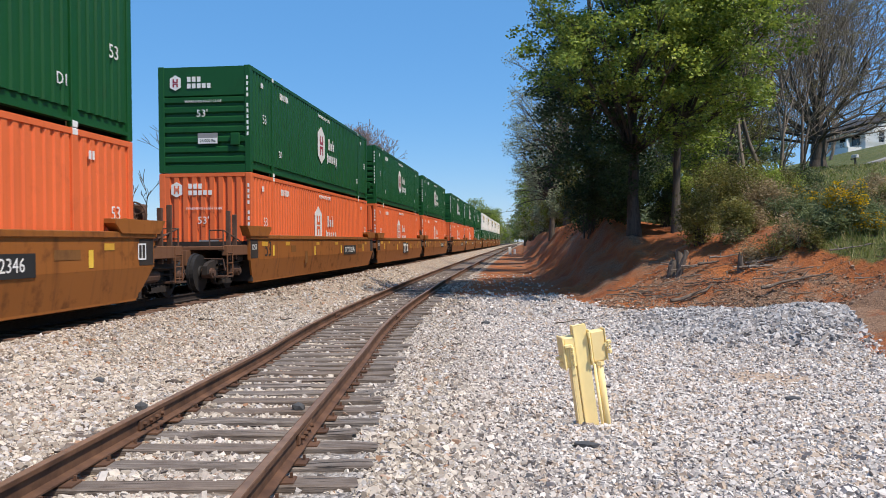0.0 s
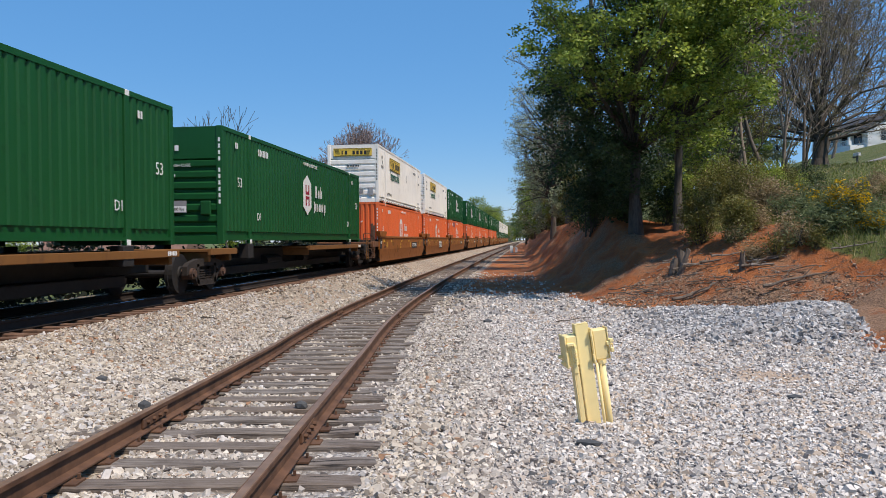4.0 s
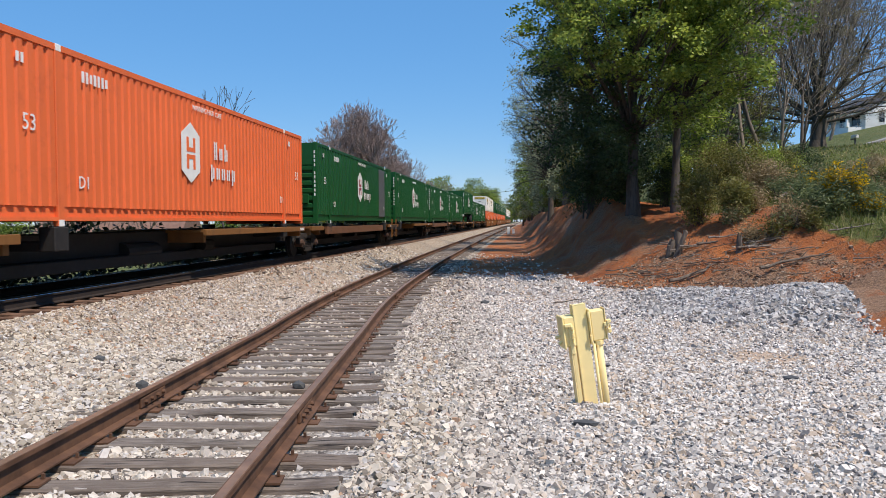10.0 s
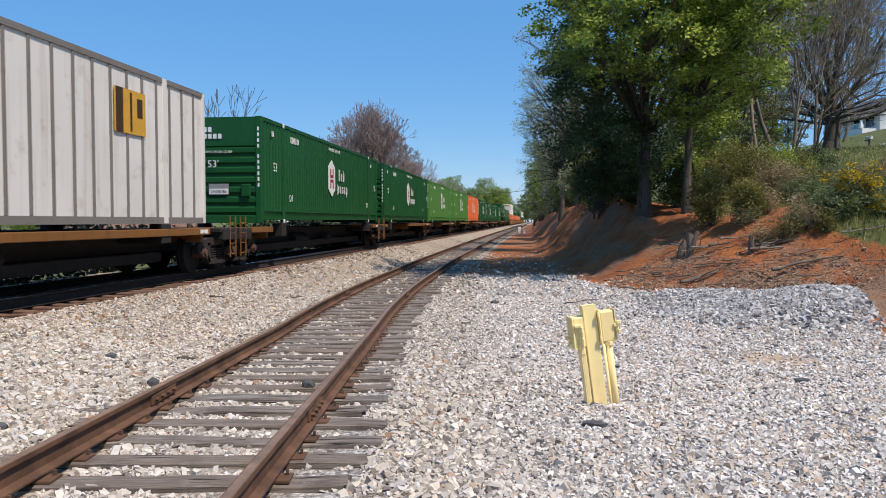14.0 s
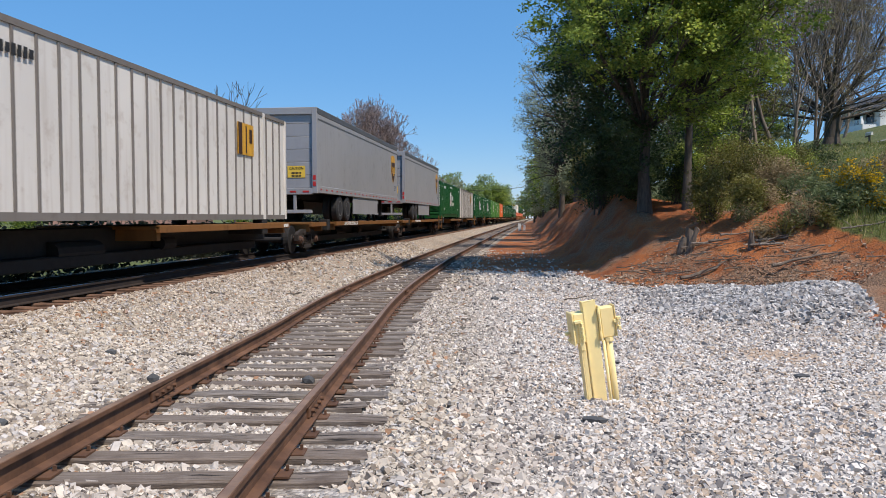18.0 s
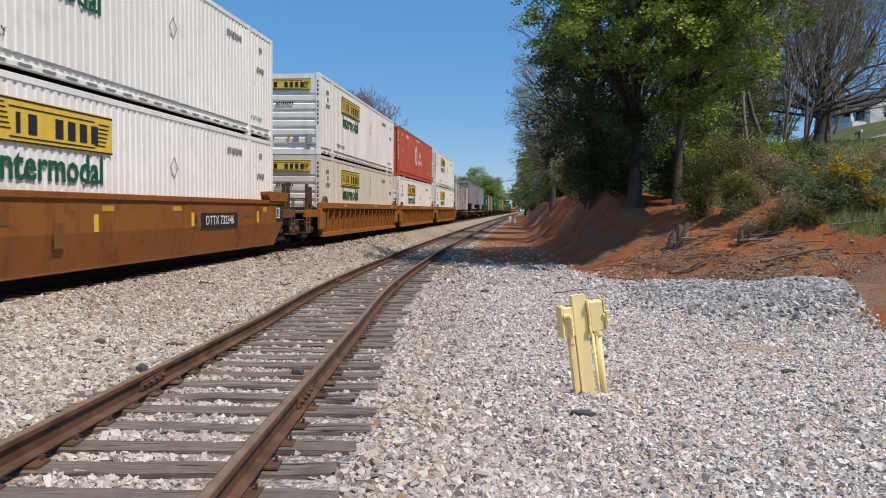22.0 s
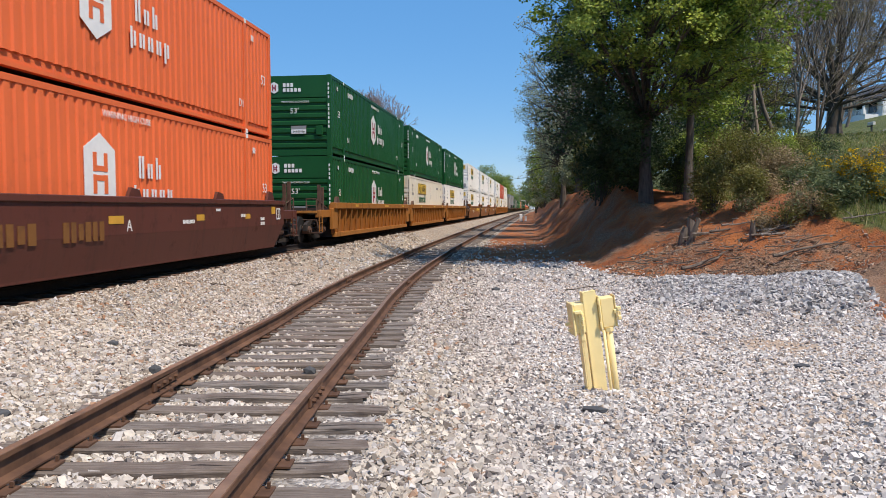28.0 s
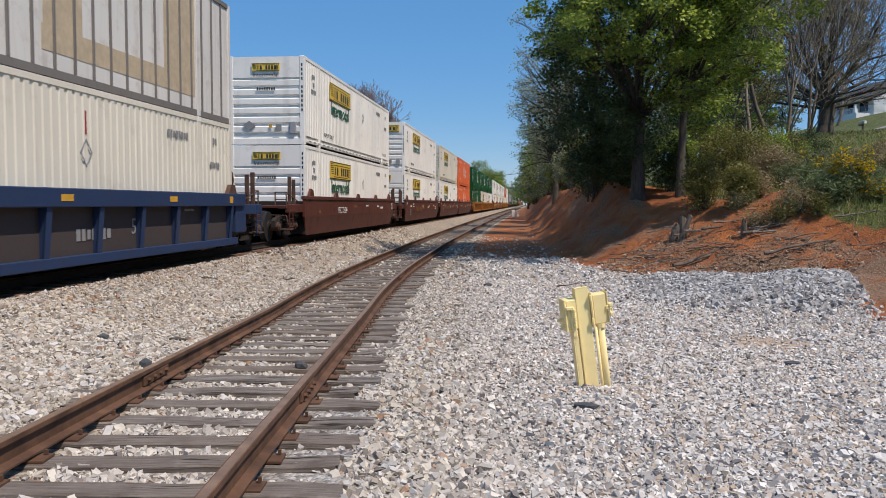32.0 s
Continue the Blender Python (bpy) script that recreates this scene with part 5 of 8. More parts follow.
def road_wheels(parent, y, z, r=0.5):
    for s in (-1, 1):
        for a, b in ((0.98, 1.25), (0.66, 0.93)):
            t = part("tyre", cached(("tyre", s, a, r), lambda: finish(lathe([(s * u, w) for u, w in ((a, r * 0.6), (a, r - 0.06), (a + 0.04, r), (b - 0.04, r), (b, r - 0.06), (b, r * 0.6))]), "tyre", M_RUBBER)), None, parent, "black rubber tyre")
            t.matrix_basis = pose(0, y, z)
            if a > 0.9:
                part("rim", cached(("rim", s, r), lambda: finish(lathe([(s * u, w) for u, w in ((1.16, r * 0.62), (1.256, r * 0.6), (1.25, r * 0.52), (1.13, r * 0.46), (1.13, r * 0.26), (1.22, r * 0.22), (1.23, r * 0.1))]), "rim", M_RIM)), None, t, "dark steel wheel rim")


def parcel_trailer():
    """A silver-grey road trailer; origin on the deck, rear doors at -y."""
    c = thing("road_trailer", "silver-grey parcel road trailer with a brown shield on its side", "trailer", "trailers on the train")
    f, h = 1.1, 3.9
    for s in (-1, 1):
        part("side_panel", cached(("ups", s), lambda: finish(boxes(*sorted_x((s * 1.26, s * 1.29), -HL + 0.08, HL - 0.05, f, h - 0.22)), "side_panel", M_UPS)), None, c)
        part("top_rail", cached(("upst", s), lambda: finish(boxes(*sorted_x((s * 1.22, s * 1.296), -HL, HL, h - 0.22, h), bevel=0.02), "top_rail", M_UPSROOF)), None, c, "dark grey top rail")
        part("side_band", cached(("upsb", s), lambda: finish(boxes(*sorted_x((s * 1.28, s * 1.294), -HL + 0.1, HL - 0.1, h - 0.42, h - 0.36)), "side_band", M_UPSROOF)), None, c)
        part("bottom_rail", cached(("upsr", s), lambda: finish(boxes(*sorted_x((s * 1.2, s * 1.3), -HL, HL, f - 0.1, f + 0.14), bevel=0.01), "bottom_rail", M_UPS)), None, c)
        part("side_skirt", cached(("upss", s), lambda: finish(boxes(*sorted_x((s * 1.22, s * 1.25), -2.4, 2.7, 0.3, f - 0.1)), "side_skirt", M_UPS)), None, c, "grey aerodynamic side skirt")
    side_marks(c, "reflector", [(-7.6 + 0.76 * i, f + 0.02, 0.2, 0.045) for i in range(21)], M_REFL, 1.302, "red reflective tape")
    part("roof", boxes((-1.25, 1.25, -HL + 0.03, HL - 0.03, h - 0.06, h - 0.02)), M_UPS, c)
    part("floor", boxes((-1.24, 1.24, -HL + 0.03, HL - 0.03, f - 0.08, f + 0.02), (-0.5, -0.38, -7.4, 3.0, f - 0.3, f - 0.08), (0.38, 0.5, -7.4, 3.0, f - 0.3, f - 0.08)), M_STEEL, c)
    part("nose", boxes((-1.25, 1.25, HL - 0.06, HL, f, h - 0.2)), M_UPS, c)
    part("door_frame", boxes((-1.295, -1.12, -HL - 0.02, -HL + 0.16, f - 0.12, h), (1.12, 1.295, -HL - 0.02, -HL + 0.16, f - 0.12, h), (-1.12, 1.12, -HL - 0.02, -HL + 0.16, h - 0.24, h), (-1.12, 1.12, -HL - 0.02, -HL + 0.16, f - 0.16, f + 0.06), bevel=0.012), M_UPS, c)
    for i in range(6):
        part("door_slat", boxes((-1.12, 1.12, -HL + 0.07, -HL + 0.11, f + 0.07 + i * 0.44, f + 0.07 + i * 0.44 + 0.428), bevel=0.008), M_UPS, c)
    end_marks(c, "caution_sign", [(0.55, f + 0.62, 0.62, 0.4)], M_DYEL, -HL + 0.062, "yellow caution sign")
    lettering("CAUTION", 0.11, M_DBLK, c, 0.55, -HL + 0.05, f + 0.73, "end")
    end_marks(c, "sign_print", word_bars(0.55, f + 0.58, 7, 0.06) + word_bars(0.55, f + 0.48, 7, 0.06), M_DBLK, -HL + 0.055)
    end_marks(c, "tail_light", [(1.2, f + 0.2, 0.1, 0.16), (1.2, f + 0.42, 0.1, 0.16), (-1.2, f + 0.2, 0.1, 0.16), (-1.2, f + 0.42, 0.1, 0.16)], M_REFL, -HL - 0.021, "red tail light")
    end_marks(c, "reflector", [(-0.9 + 0.45 * i, f - 0.06, 0.22, 0.06) for i in range(5)], M_REFL, -HL - 0.021)
    part("underride_guard", boxes((-1.1, 1.1, -HL - 0.02, -HL + 0.08, 0.3, 0.42), (-0.55, -0.45, -HL, -HL + 0.08, 0.42, f - 0.1), (0.45, 0.55, -HL, -HL + 0.08, 0.42, f - 0.1), bevel=0.01), M_UPS, c)
    road_wheels(c, -4.65, 0.5)
    road_wheels(c, -3.4, 0.5)
    part("landing_gear", boxes((-1.0, -0.86, 4.9, 5.04, 0.25, f), (0.86, 1.0, 4.9, 5.04, 0.25, f), (-1.1, -0.76, 4.8, 5.14, 0.22, 0.26), (0.76, 1.1, 4.8, 5.14, 0.22, 0.26)), M_STEEL, c)
    shield = [(-0.55, 0.62), (-0.2, 0.7), (0.2, 0.7), (0.55, 0.62), (0.56, -0.1), (0.34, -0.5), (0.0, -0.74), (-0.34, -0.5), (-0.56, -0.1)]
    p = part("shield", prism(bmesh.new(), [(u + 6.75, w + f + 1.55) for u, w in shield], "x", 1.291, 1.297), M_DGOLD, c, "brown and gold shield emblem")
    part("shield_field", prism(bmesh.new(), [(u * 0.9 + 6.75, (w * 0.9 if w < 0.5 else 0.36) + f + 1.53) for u, w in shield], "x", 1.297, 1.302), M_DBROWN, p)
    part("shield_print", bars([(6.42, f + 1.5, 0.16, 0.34), (6.76, f + 1.42, 0.16, 0.42), (7.06, f + 1.5, 0.16, 0.34)], x=1.303), M_DGOLD, p)
    lettering("53'", 0.34, M_DBLK, c, 1.294, 7.3, f + 0.55)
    return c


def hub_chassis():
    """A container chassis with landing gear and tandem wheels at its far end; origin on the deck."""
    c = thing("container_chassis", "dark road chassis carrying a green container", "trailer", "trailers on the train")
    z = 1.02
    part("chassis_frame", boxes((-0.5, -0.36, -7.9, 7.9, z - 0.2, z - 0.06), (0.36, 0.5, -7.9, 7.9, z - 0.2, z - 0.06), (-1.25, 1.25, -8.0, -7.8, z - 0.2, z), (-1.25, 1.25, 7.8, 8.0, z - 0.25, z), (-1.0, 1.0, -6.2, -6.0, z - 0.16, z), (-1.0, 1.0, 0, 0.2, z - 0.16, z - 0.05), (-1.0, 1.0, 6.0, 6.2, z - 0.16, z), bevel=0.012), M_STEEL, c)
    road_wheels(c, 5.0, 0.5)
    road_wheels(c, 6.28, 0.5)
    part("landing_gear", boxes((-0.95, -0.8, -4.6, -4.45, 0.25, z - 0.1), (0.8, 0.95, -4.6, -4.45, 0.25, z - 0.1), (-0.9, 0.9, -4.56, -4.5, 0.55, 0.62)), M_STEEL, c)
    part("mud_flap", boxes((-1.2, -0.6, 7.05, 7.08, 0.1, z - 0.2), (0.6, 1.2, 7.05, 7.08, 0.1, z - 0.2)), M_RUBBER, c)
    part("front_bolster", boxes((-1.2, 1.2, -8.1, -7.86, z - 0.28, z - 0.02), bevel=0.02), M_DWHITE, c, "pale front bolster with lights")
    return c


# ---- the consist: leading end's place at the start, car, rear and front ends, lower load, upper load ----
CONSIST = (
    (230.9, "solid", "art", "art", "G", "W"), (212.3, "solid", "art", "coup", "G", "W"), (192.6, "solid", "coup", "art", "G", "W"), (174.0, "solid", "art", "art", "G", "W"),
    (155.1, "solid", "art", "coup", "G", "W"), (134.5, "solid", "coup", "art", "G", "G"), (115.7, "solid", "art", "art", "O", "G"), (97.0, "solid", "art", "coup", "O", "G"),
    (74.7, "solid", "coup", "art", "O", "G"), (56.0, "ttx", "art", "art", "O", "G"), (37.5, "solid", "coup", "art", "O", "G"),
    (14.7, "solid", "art", "coup", "OP", "G"), (-4.0, "ttx", "art", "art", "O", "W"), (-22.5, "solid", "coup", "art", "O", "W"),
    (-43.4, "spine", "art", "coup", "G", ""), (-62.3, "spine", "coup", "art", "G", ""), (-80.7, "spinetr", "coup", "coup", "HT", ""),
    (-99.8, "spine", "art", "coup", "G", ""), (-117.0, "spinem", "art", "art", "G", ""), (-134.4, "spine", "coup", "art", "G", ""),
    (-152.1, "spinem", "art", "coup", "GP", ""), (-170.2, "spine", "art", "art", "O", ""), (-186.4, "spine", "art", "art", "L", ""), (-203.0, "spine", "art", "art", "L", ""),
    (-220.0, "spine", "coup", "art", "G", ""), (-237.9, "spine", "coup", "coup", "G", ""), (-257.8, "spine", "art", "coup", "E", ""), (-274.8, "spine", "coup", "art", "GE", ""),
    (-292.2, "spinetu", "art", "coup", "UT", ""), (-310.9, "spinetu", "art", "art", "UT", ""), (-330.5, "spine", "coup", "art", "E", ""),
    (-350.3, "ribbed", "art", "coup", "W", "W"), (-369.7, "ribbed", "art", "art", "W", "R"), (-388.0, "ribbed", "coup", "art", "C", "W"),
    (-409.6, "solid", "art", "coup", "W", "W"), (-427.9, "ttx", "art", "art", "W", "W"), (-446.8, "solidn", "coup", "art", "W", "W"),
    (-468.9, "ribbed", "art", "coup", "W", "GV"), (-487.6, "ribbed", "art", "art", "C", "G"), (-505.8, "ribbed", "coup", "art", "G", "G"),
    (-528.6, "bnsf", "art", "coup", "OR", "OV"), (-546.4, "bnsf", "art", "art", "W2", "C"), (-565.4, "bnsf", "coup", "art", "W2", "W"),
    (-587.0, "lettered", "coup", "coup", "W2", "W2"), (-609.8, "blue", "art", "coup", "C2", "T"),
)
FIRST = {}


def load(code):
    makers = {
        "G": lambda: hub_container(M_GREEN, "g", label="dark green corrugated 53-foot container with a white and red badge"),
        "GP": lambda: hub_container(M_GREEN, "g", label="dark green container with a dark repainted patch near its end", patch=(5.2, 1.5, 1.7, 2.4)),
        "GV": lambda: hub_container(M_GREEN, "gv", vertical=True, label="dark green corrugated container with a vertically ribbed end"),
        "GE": lambda: hub_container(M_GREEN, "g", label="bright green corrugated container on a spine car"),
        "L": lambda: hub_container(M_LGREEN, "l", label="faded light green corrugated container with a white and red badge"),
        "O": lambda: hub_container(M_ORANGE, "o", vertical=True, label="orange corrugated 53-foot container with a white badge"),
        "OP": lambda: hub_container(M_ORANGE, "o", vertical=True, label="orange corrugated container with a purple-brown repainted patch", patch=(-3.4, 2.5, 2.4, 0.45), patch_mat=M_PURPLE),
        "OV": lambda: hub_container(M_ORANGE, "o", vertical=True, label="orange corrugated container stacked on another orange one"),
        "OR": lambda: hub_container(M_ORANGE, "o", vertical=True, label="orange corrugated container in a red-brown well car"),
        "R": lambda: hub_container(M_REDOR, "r", vertical=True, label="faded red corrugated container on top of a white one"),
        "W": lambda: jb_container(M_WHITE, "w", "white container with a yellow sign and green lettering"),
        "W2": lambda: jb_container(M_WHITE, "w", "white container with a yellow sign and small end lettering", True, True),
        "C": lambda: jb_container(M_CREAM, "c", "cream container with a yellow sign and green lettering"),
        "C2": lambda: jb_container(M_CREAM, "c", "cream white container low in a blue well car"),
        "E": lambda: ribbed_container("worn grey-white container with vertical outside ribs and rust stains"),
        "T": lambda: ribbed_container("grey-white ribbed container with tan bands where decals were removed", True),
    }
    if code not in FIRST:
        FIRST[code] = makers[code]()
        return FIRST[code]
    return copy_thing(FIRST[code], Matrix())


def car_for(style, rear, front):
    key = (style, rear, front)
    if key in FIRST:
        return copy_thing(FIRST[key], Matrix())
    if style == "solid":
        ob = well_solid(M_WELL, "yellow-brown rust-stained well car with plain sides", rear, front, hood=True)
    elif style == "solidn":
        ob = well_solid(M_WELL, "yellow-brown well car with white numbers and bright patches", rear, front, marks="number", hood=True)
    elif style == "lettered":
        ob = well_solid(M_BNSF, "dark oxide-red well car with large white letters", rear, front, marks="letters")
    elif style == "ttx":
        ob = well_solid(M_WELL, "yellow-brown well car with a black logo panel", rear, front, marks="ttx", hood=True)
    elif style == "bnsf":
        ob = well_solid(M_BNSF, "dark oxide-red well car with faded stencils", rear, front, M_OCHRE, marks="bnsf")
    elif style == "ribbed":
        ob = well_ribbed(M_RIBW, M_WELL, "ochre well car with vertical side ribs", rear, front)
    elif style == "blue":
        ob = well_ribbed(M_BLUE, M_BLUEIN, "blue well car with dusty ribbed sides", rear, front, True)
    else:
        ob = spine_car("skeleton spine car with rusty ochre end decks", rear, front, style in ("spinetr", "spinetu"), style == "spinem", 5.0 if style == "spinetu" else -6.7)
    FIRST[key] = ob
    return ob


def place(ob, s, z):
    ob.matrix_world = pose(MAIN_X, s, z)
    MOVING.append((ob, MAIN_X, s, z))


for lead, style, rear, front, lower, upper in CONSIST:
    s = lead - HL
    place(car_for(style, rear, front), s, 0.0)
    if lower == "UT":
        if "UT" not in FIRST:
            FIRST["UT"] = tr = parcel_trailer()
        else:
            tr = copy_thing(FIRST["UT"], Matrix())
        place(tr, s, 1.01)
    elif lower == "HT":
        place(hub_chassis(), s, 1.01)
        place(load("G"), s, 2.035)
    else:
        base = 0.19 if upper else 1.115
        place(load(lower), s, base)
        if upper:
            place(load(upper), s, base + HT + 0.012)

# ---- plants ----
def leaf_material(name, lo, hi, extra=None, share=0.1):
    """Leaves: colour from leaf to leaf, some light passing through."""
    k = Mat(name, 0.55)
    geo = k.t.nodes.new("ShaderNodeNewGeometry")
    c = k.mix(geo.outputs["Random Per Island"], lo, hi)
    if extra:
        c = k.mix(k.ramp(geo.outputs["Random Per Island"], 1 - share, 1.03 - share), c, extra)
    c = k.mix(k.ramp(k.noise(0.7, 3), 0.35, 0.7), c, tuple(v * 0.6 for v in lo[:3]) + (1,))
    k.colour(c)
    tr = k.t.nodes.new("ShaderNodeBsdfTranslucent")
    k.put(c, tr.inputs[0])
    mx = k.t.nodes.new("ShaderNodeMixShader")
    mx.inputs[0].default_value = 0.42
    k.put(k.b.outputs[0], mx.inputs[1])
    k.put(tr.outputs[0], mx.inputs[2])
    k.put(mx.outputs[0], k.t.nodes["Material Output"].inputs[0])
    return k.m


M_LEAF = leaf_material("maple_leaves", (0.11, 0.19, 0.032, 1), (0.58, 0.68, 0.12, 1))
M_LEAF2 = leaf_material("young_grey_green_leaves", (0.24, 0.28, 0.16, 1), (0.5, 0.54, 0.32, 1))
M_LEAF3 = leaf_material("spring_leaves_far", (0.2, 0.3, 0.1, 1), (0.42, 0.52, 0.2, 1))
M_OLIVE = leaf_material("olive_shrub_leaves", (0.12, 0.125, 0.035, 1), (0.33, 0.31, 0.08, 1), (0.3, 0.2, 0.1, 1), 0.05)
# evergreen leaves; under the trees their dark colour also stands in for shade
M_DARK = leaf_material("evergreen_and_shade_dark_leaves", (0.03, 0.06, 0.022, 1), (0.12, 0.18, 0.06, 1))
M_BROOM = leaf_material("broom_with_yellow_flowers", (0.13, 0.18, 0.08, 1), (0.28, 0.34, 0.15, 1))
M_FLOWER = leaf_material("yellow_flowers", (0.62, 0.4, 0.01, 1), (0.8, 0.55, 0.02, 1))
M_BUDS = leaf_material("reddish_buds", (0.28, 0.2, 0.175, 1), (0.46, 0.35, 0.3, 1))
M_YBUDS = leaf_material("yellow_brown_buds", (0.2, 0.165, 0.095, 1), (0.42, 0.36, 0.19, 1))
M_GRASS = leaf_material("grass_blades", (0.17, 0.23, 0.05, 1), (0.45, 0.46, 0.13, 1), (0.7, 0.56, 0.3, 1), 0.3)
M_DRY = leaf_material("dry_weeds", (0.27, 0.2, 0.1, 1), (0.6, 0.48, 0.29, 1))


def bark_material(name, lo, hi):
    k = Mat(name, 0.9)
    g = k.noise(1.0, 6, 0.65, (14, 14, 2.2))
    k.colour(k.mix(k.ramp(g, 0.3, 0.7), lo, hi))
    return k.bump(g, 0.7, 0.03).m


M_BARK = bark_material("grey_brown_bark", (0.035, 0.028, 0.022, 1), (0.13, 0.11, 0.09, 1))
M_BARKM = bark_material("mid_grey_bark", (0.055, 0.042, 0.033, 1), (0.2, 0.16, 0.125, 1))
M_BARKP = bark_material("sunlit_grey_brown_bark", (0.11, 0.085, 0.065, 1), (0.32, 0.26, 0.2, 1))
M_BARK2 = bark_material("pale_bark", (0.11, 0.09, 0.075, 1), (0.3, 0.26, 0.22, 1))
M_TWIG = bark_material("reddish_twigs", (0.2, 0.145, 0.13, 1), (0.38, 0.29, 0.26, 1))
M_DEAD = bark_material("dead_grey_wood", (0.08, 0.065, 0.055, 1), (0.3, 0.26, 0.215, 1))


def tubes(segs, sides=5):
    """Many tapered tubes at once: rows of x0 y0 z0 x1 y1 z1 r0 r1."""
    a = np.array(segs, float)
    p, q, r0, r1 = a[:, :3], a[:, 3:6], a[:, 6], a[:, 7]
    d = q - p
    d /= np.linalg.norm(d, axis=1)[:, None] + 1e-9
    ref = np.where(np.abs(d[:, 2:3]) < 0.9, np.array([[0, 0, 1.0]]), np.array([[1.0, 0, 0]]))
    u = np.cross(d, ref)
    u /= np.linalg.norm(u, axis=1)[:, None] + 1e-9
    w = np.cross(d, u)
    ang = np.arange(sides) * math.tau / sides
    ring = np.cos(ang)[None, :, None] * u[:, None, :] + np.sin(ang)[None, :, None] * w[:, None, :]
    v = np.concatenate([p[:, None] + ring * r0[:, None, None], q[:, None] + ring * r1[:, None, None]], 1).reshape(-1, 3)
    i = np.arange(sides)
    f = np.stack([i, (i + 1) % sides, (i + 1) % sides + sides, i + sides], -1)
    return v, (f[None] + (np.arange(len(a)) * 2 * sides)[:, None, None]).reshape(-1, 4)


def grow(r, p, d, length, rad, depth, segs, tips, fork=(2, 3), spread_deg=34, up=0.12, shrink=0.74, rmin=0.012):
    """A branching limb: bent pieces, then children."""
    n = 3 if depth > 3 else 2
    for i in range(n):
        d = (d + Vector((r.gauss(0, 0.1), r.gauss(0, 0.1), r.gauss(0, 0.06) + up * 0.5))).normalized()
        q = p + d * (length / n)
        r1 = rad * (0.9 if i < n - 1 else 0.8)
        segs.append((*p, *q, max(rad, rmin), max(r1, rmin)))
        p, rad = q, r1
        if depth > 1 and i < n - 1 and r.random() < 0.55:
            s = (d + Vector((r.gauss(0, 0.7), r.gauss(0, 0.7), r.gauss(0.1, 0.4)))).normalized()
            grow(r, p.copy(), s, length * shrink * 0.75, rad * 0.5, depth - 2, segs, tips, fork, spread_deg, up, shrink, rmin)
    if depth <= 0:
        tips.append(tuple(p))
        return
    k = r.randint(*fork)
    t0 = r.uniform(0, math.tau)
    for i in range(k):
        a = radians(spread_deg) * r.uniform(0.6, 1.3)
        t = t0 + i * math.tau / k + r.uniform(-0.5, 0.5)
        side = d.orthogonal().normalized()
        side.rotate(Matrix.Rotation(t, 3, d))
        c = (d * math.cos(a) + side * math.sin(a) + Vector((0, 0, up))).normalized()
        grow(r, p.copy(), c, length * shrink * r.uniform(0.8, 1.15), rad * (0.72 if k == 2 else 0.62), depth - 1, segs, tips, fork, spread_deg, up, shrink, rmin)


def leaves(centres, per, radius, size, seed, flat=0.6, narrow=0.62):
    """Small four-cornered leaves scattered round centres."""
    g = np.random.default_rng(seed)
    c = np.repeat(np.array(centres, float), per, 0)
    n = len(c)
    off = g.normal(size=(n, 3))
    off /= np.linalg.norm(off, axis=1)[:, None] + 1e-9
    off *= (g.random((n, 1)) ** 0.45) * radius
    off[:, 2] *= flat
    c = c + off
    ax = g.normal(size=(n, 3))
    ax[:, 2] *= 0.55
    ax /= np.linalg.norm(ax, axis=1)[:, None] + 1e-9
    nr = g.normal(size=(n, 3)) + np.array([0, 0, 1.2])
    b = np.cross(nr, ax)
    b /= np.linalg.norm(b, axis=1)[:, None] + 1e-9
    s = size * g.uniform(0.6, 1.35, (n, 1))
    v = np.stack([c - ax * s * 0.5, c + b * s * narrow * 0.5 - ax * s * 0.05, c + ax * s * 0.5, c - b * s * narrow * 0.5 - ax * s * 0.05], 1).reshape(-1, 3)
    f = np.arange(4 * n).reshape(-1, 4)
    return v, f


def np_part(name, vf, mat, parent, label="", smooth=False):
    ob = new(name, mesh_np(name, vf[0], vf[1], mat, smooth))
    ob.parent = parent
    if label:
        ob["label"] = label
    return ob


def gz1(x, y):
    return float(ground_z(np.array([x]), np.array([y]))[0])


def in_ellipsoids(ells, n, seed, shell=0.35):
    g = np.random.default_rng(seed)
    vol = np.array([e[3] * e[4] * e[5] for e in ells])
    pick = g.choice(len(ells), n, p=vol / vol.sum())
    d = g.normal(size=(n, 3))
    d /= np.linalg.norm(d, axis=1)[:, None]
    rad = shell + (1 - shell) * g.random((n, 1)) ** 0.6
    e = np.array(ells, float)[pick]
    wob = 1 + 0.16 * np.sin(d[:, :1] * 7 + e[:, :1]) + 0.12 * np.cos(d[:, 2:3] * 9)
    return e[:, :3] + d * rad * wob * e[:, 3:6]


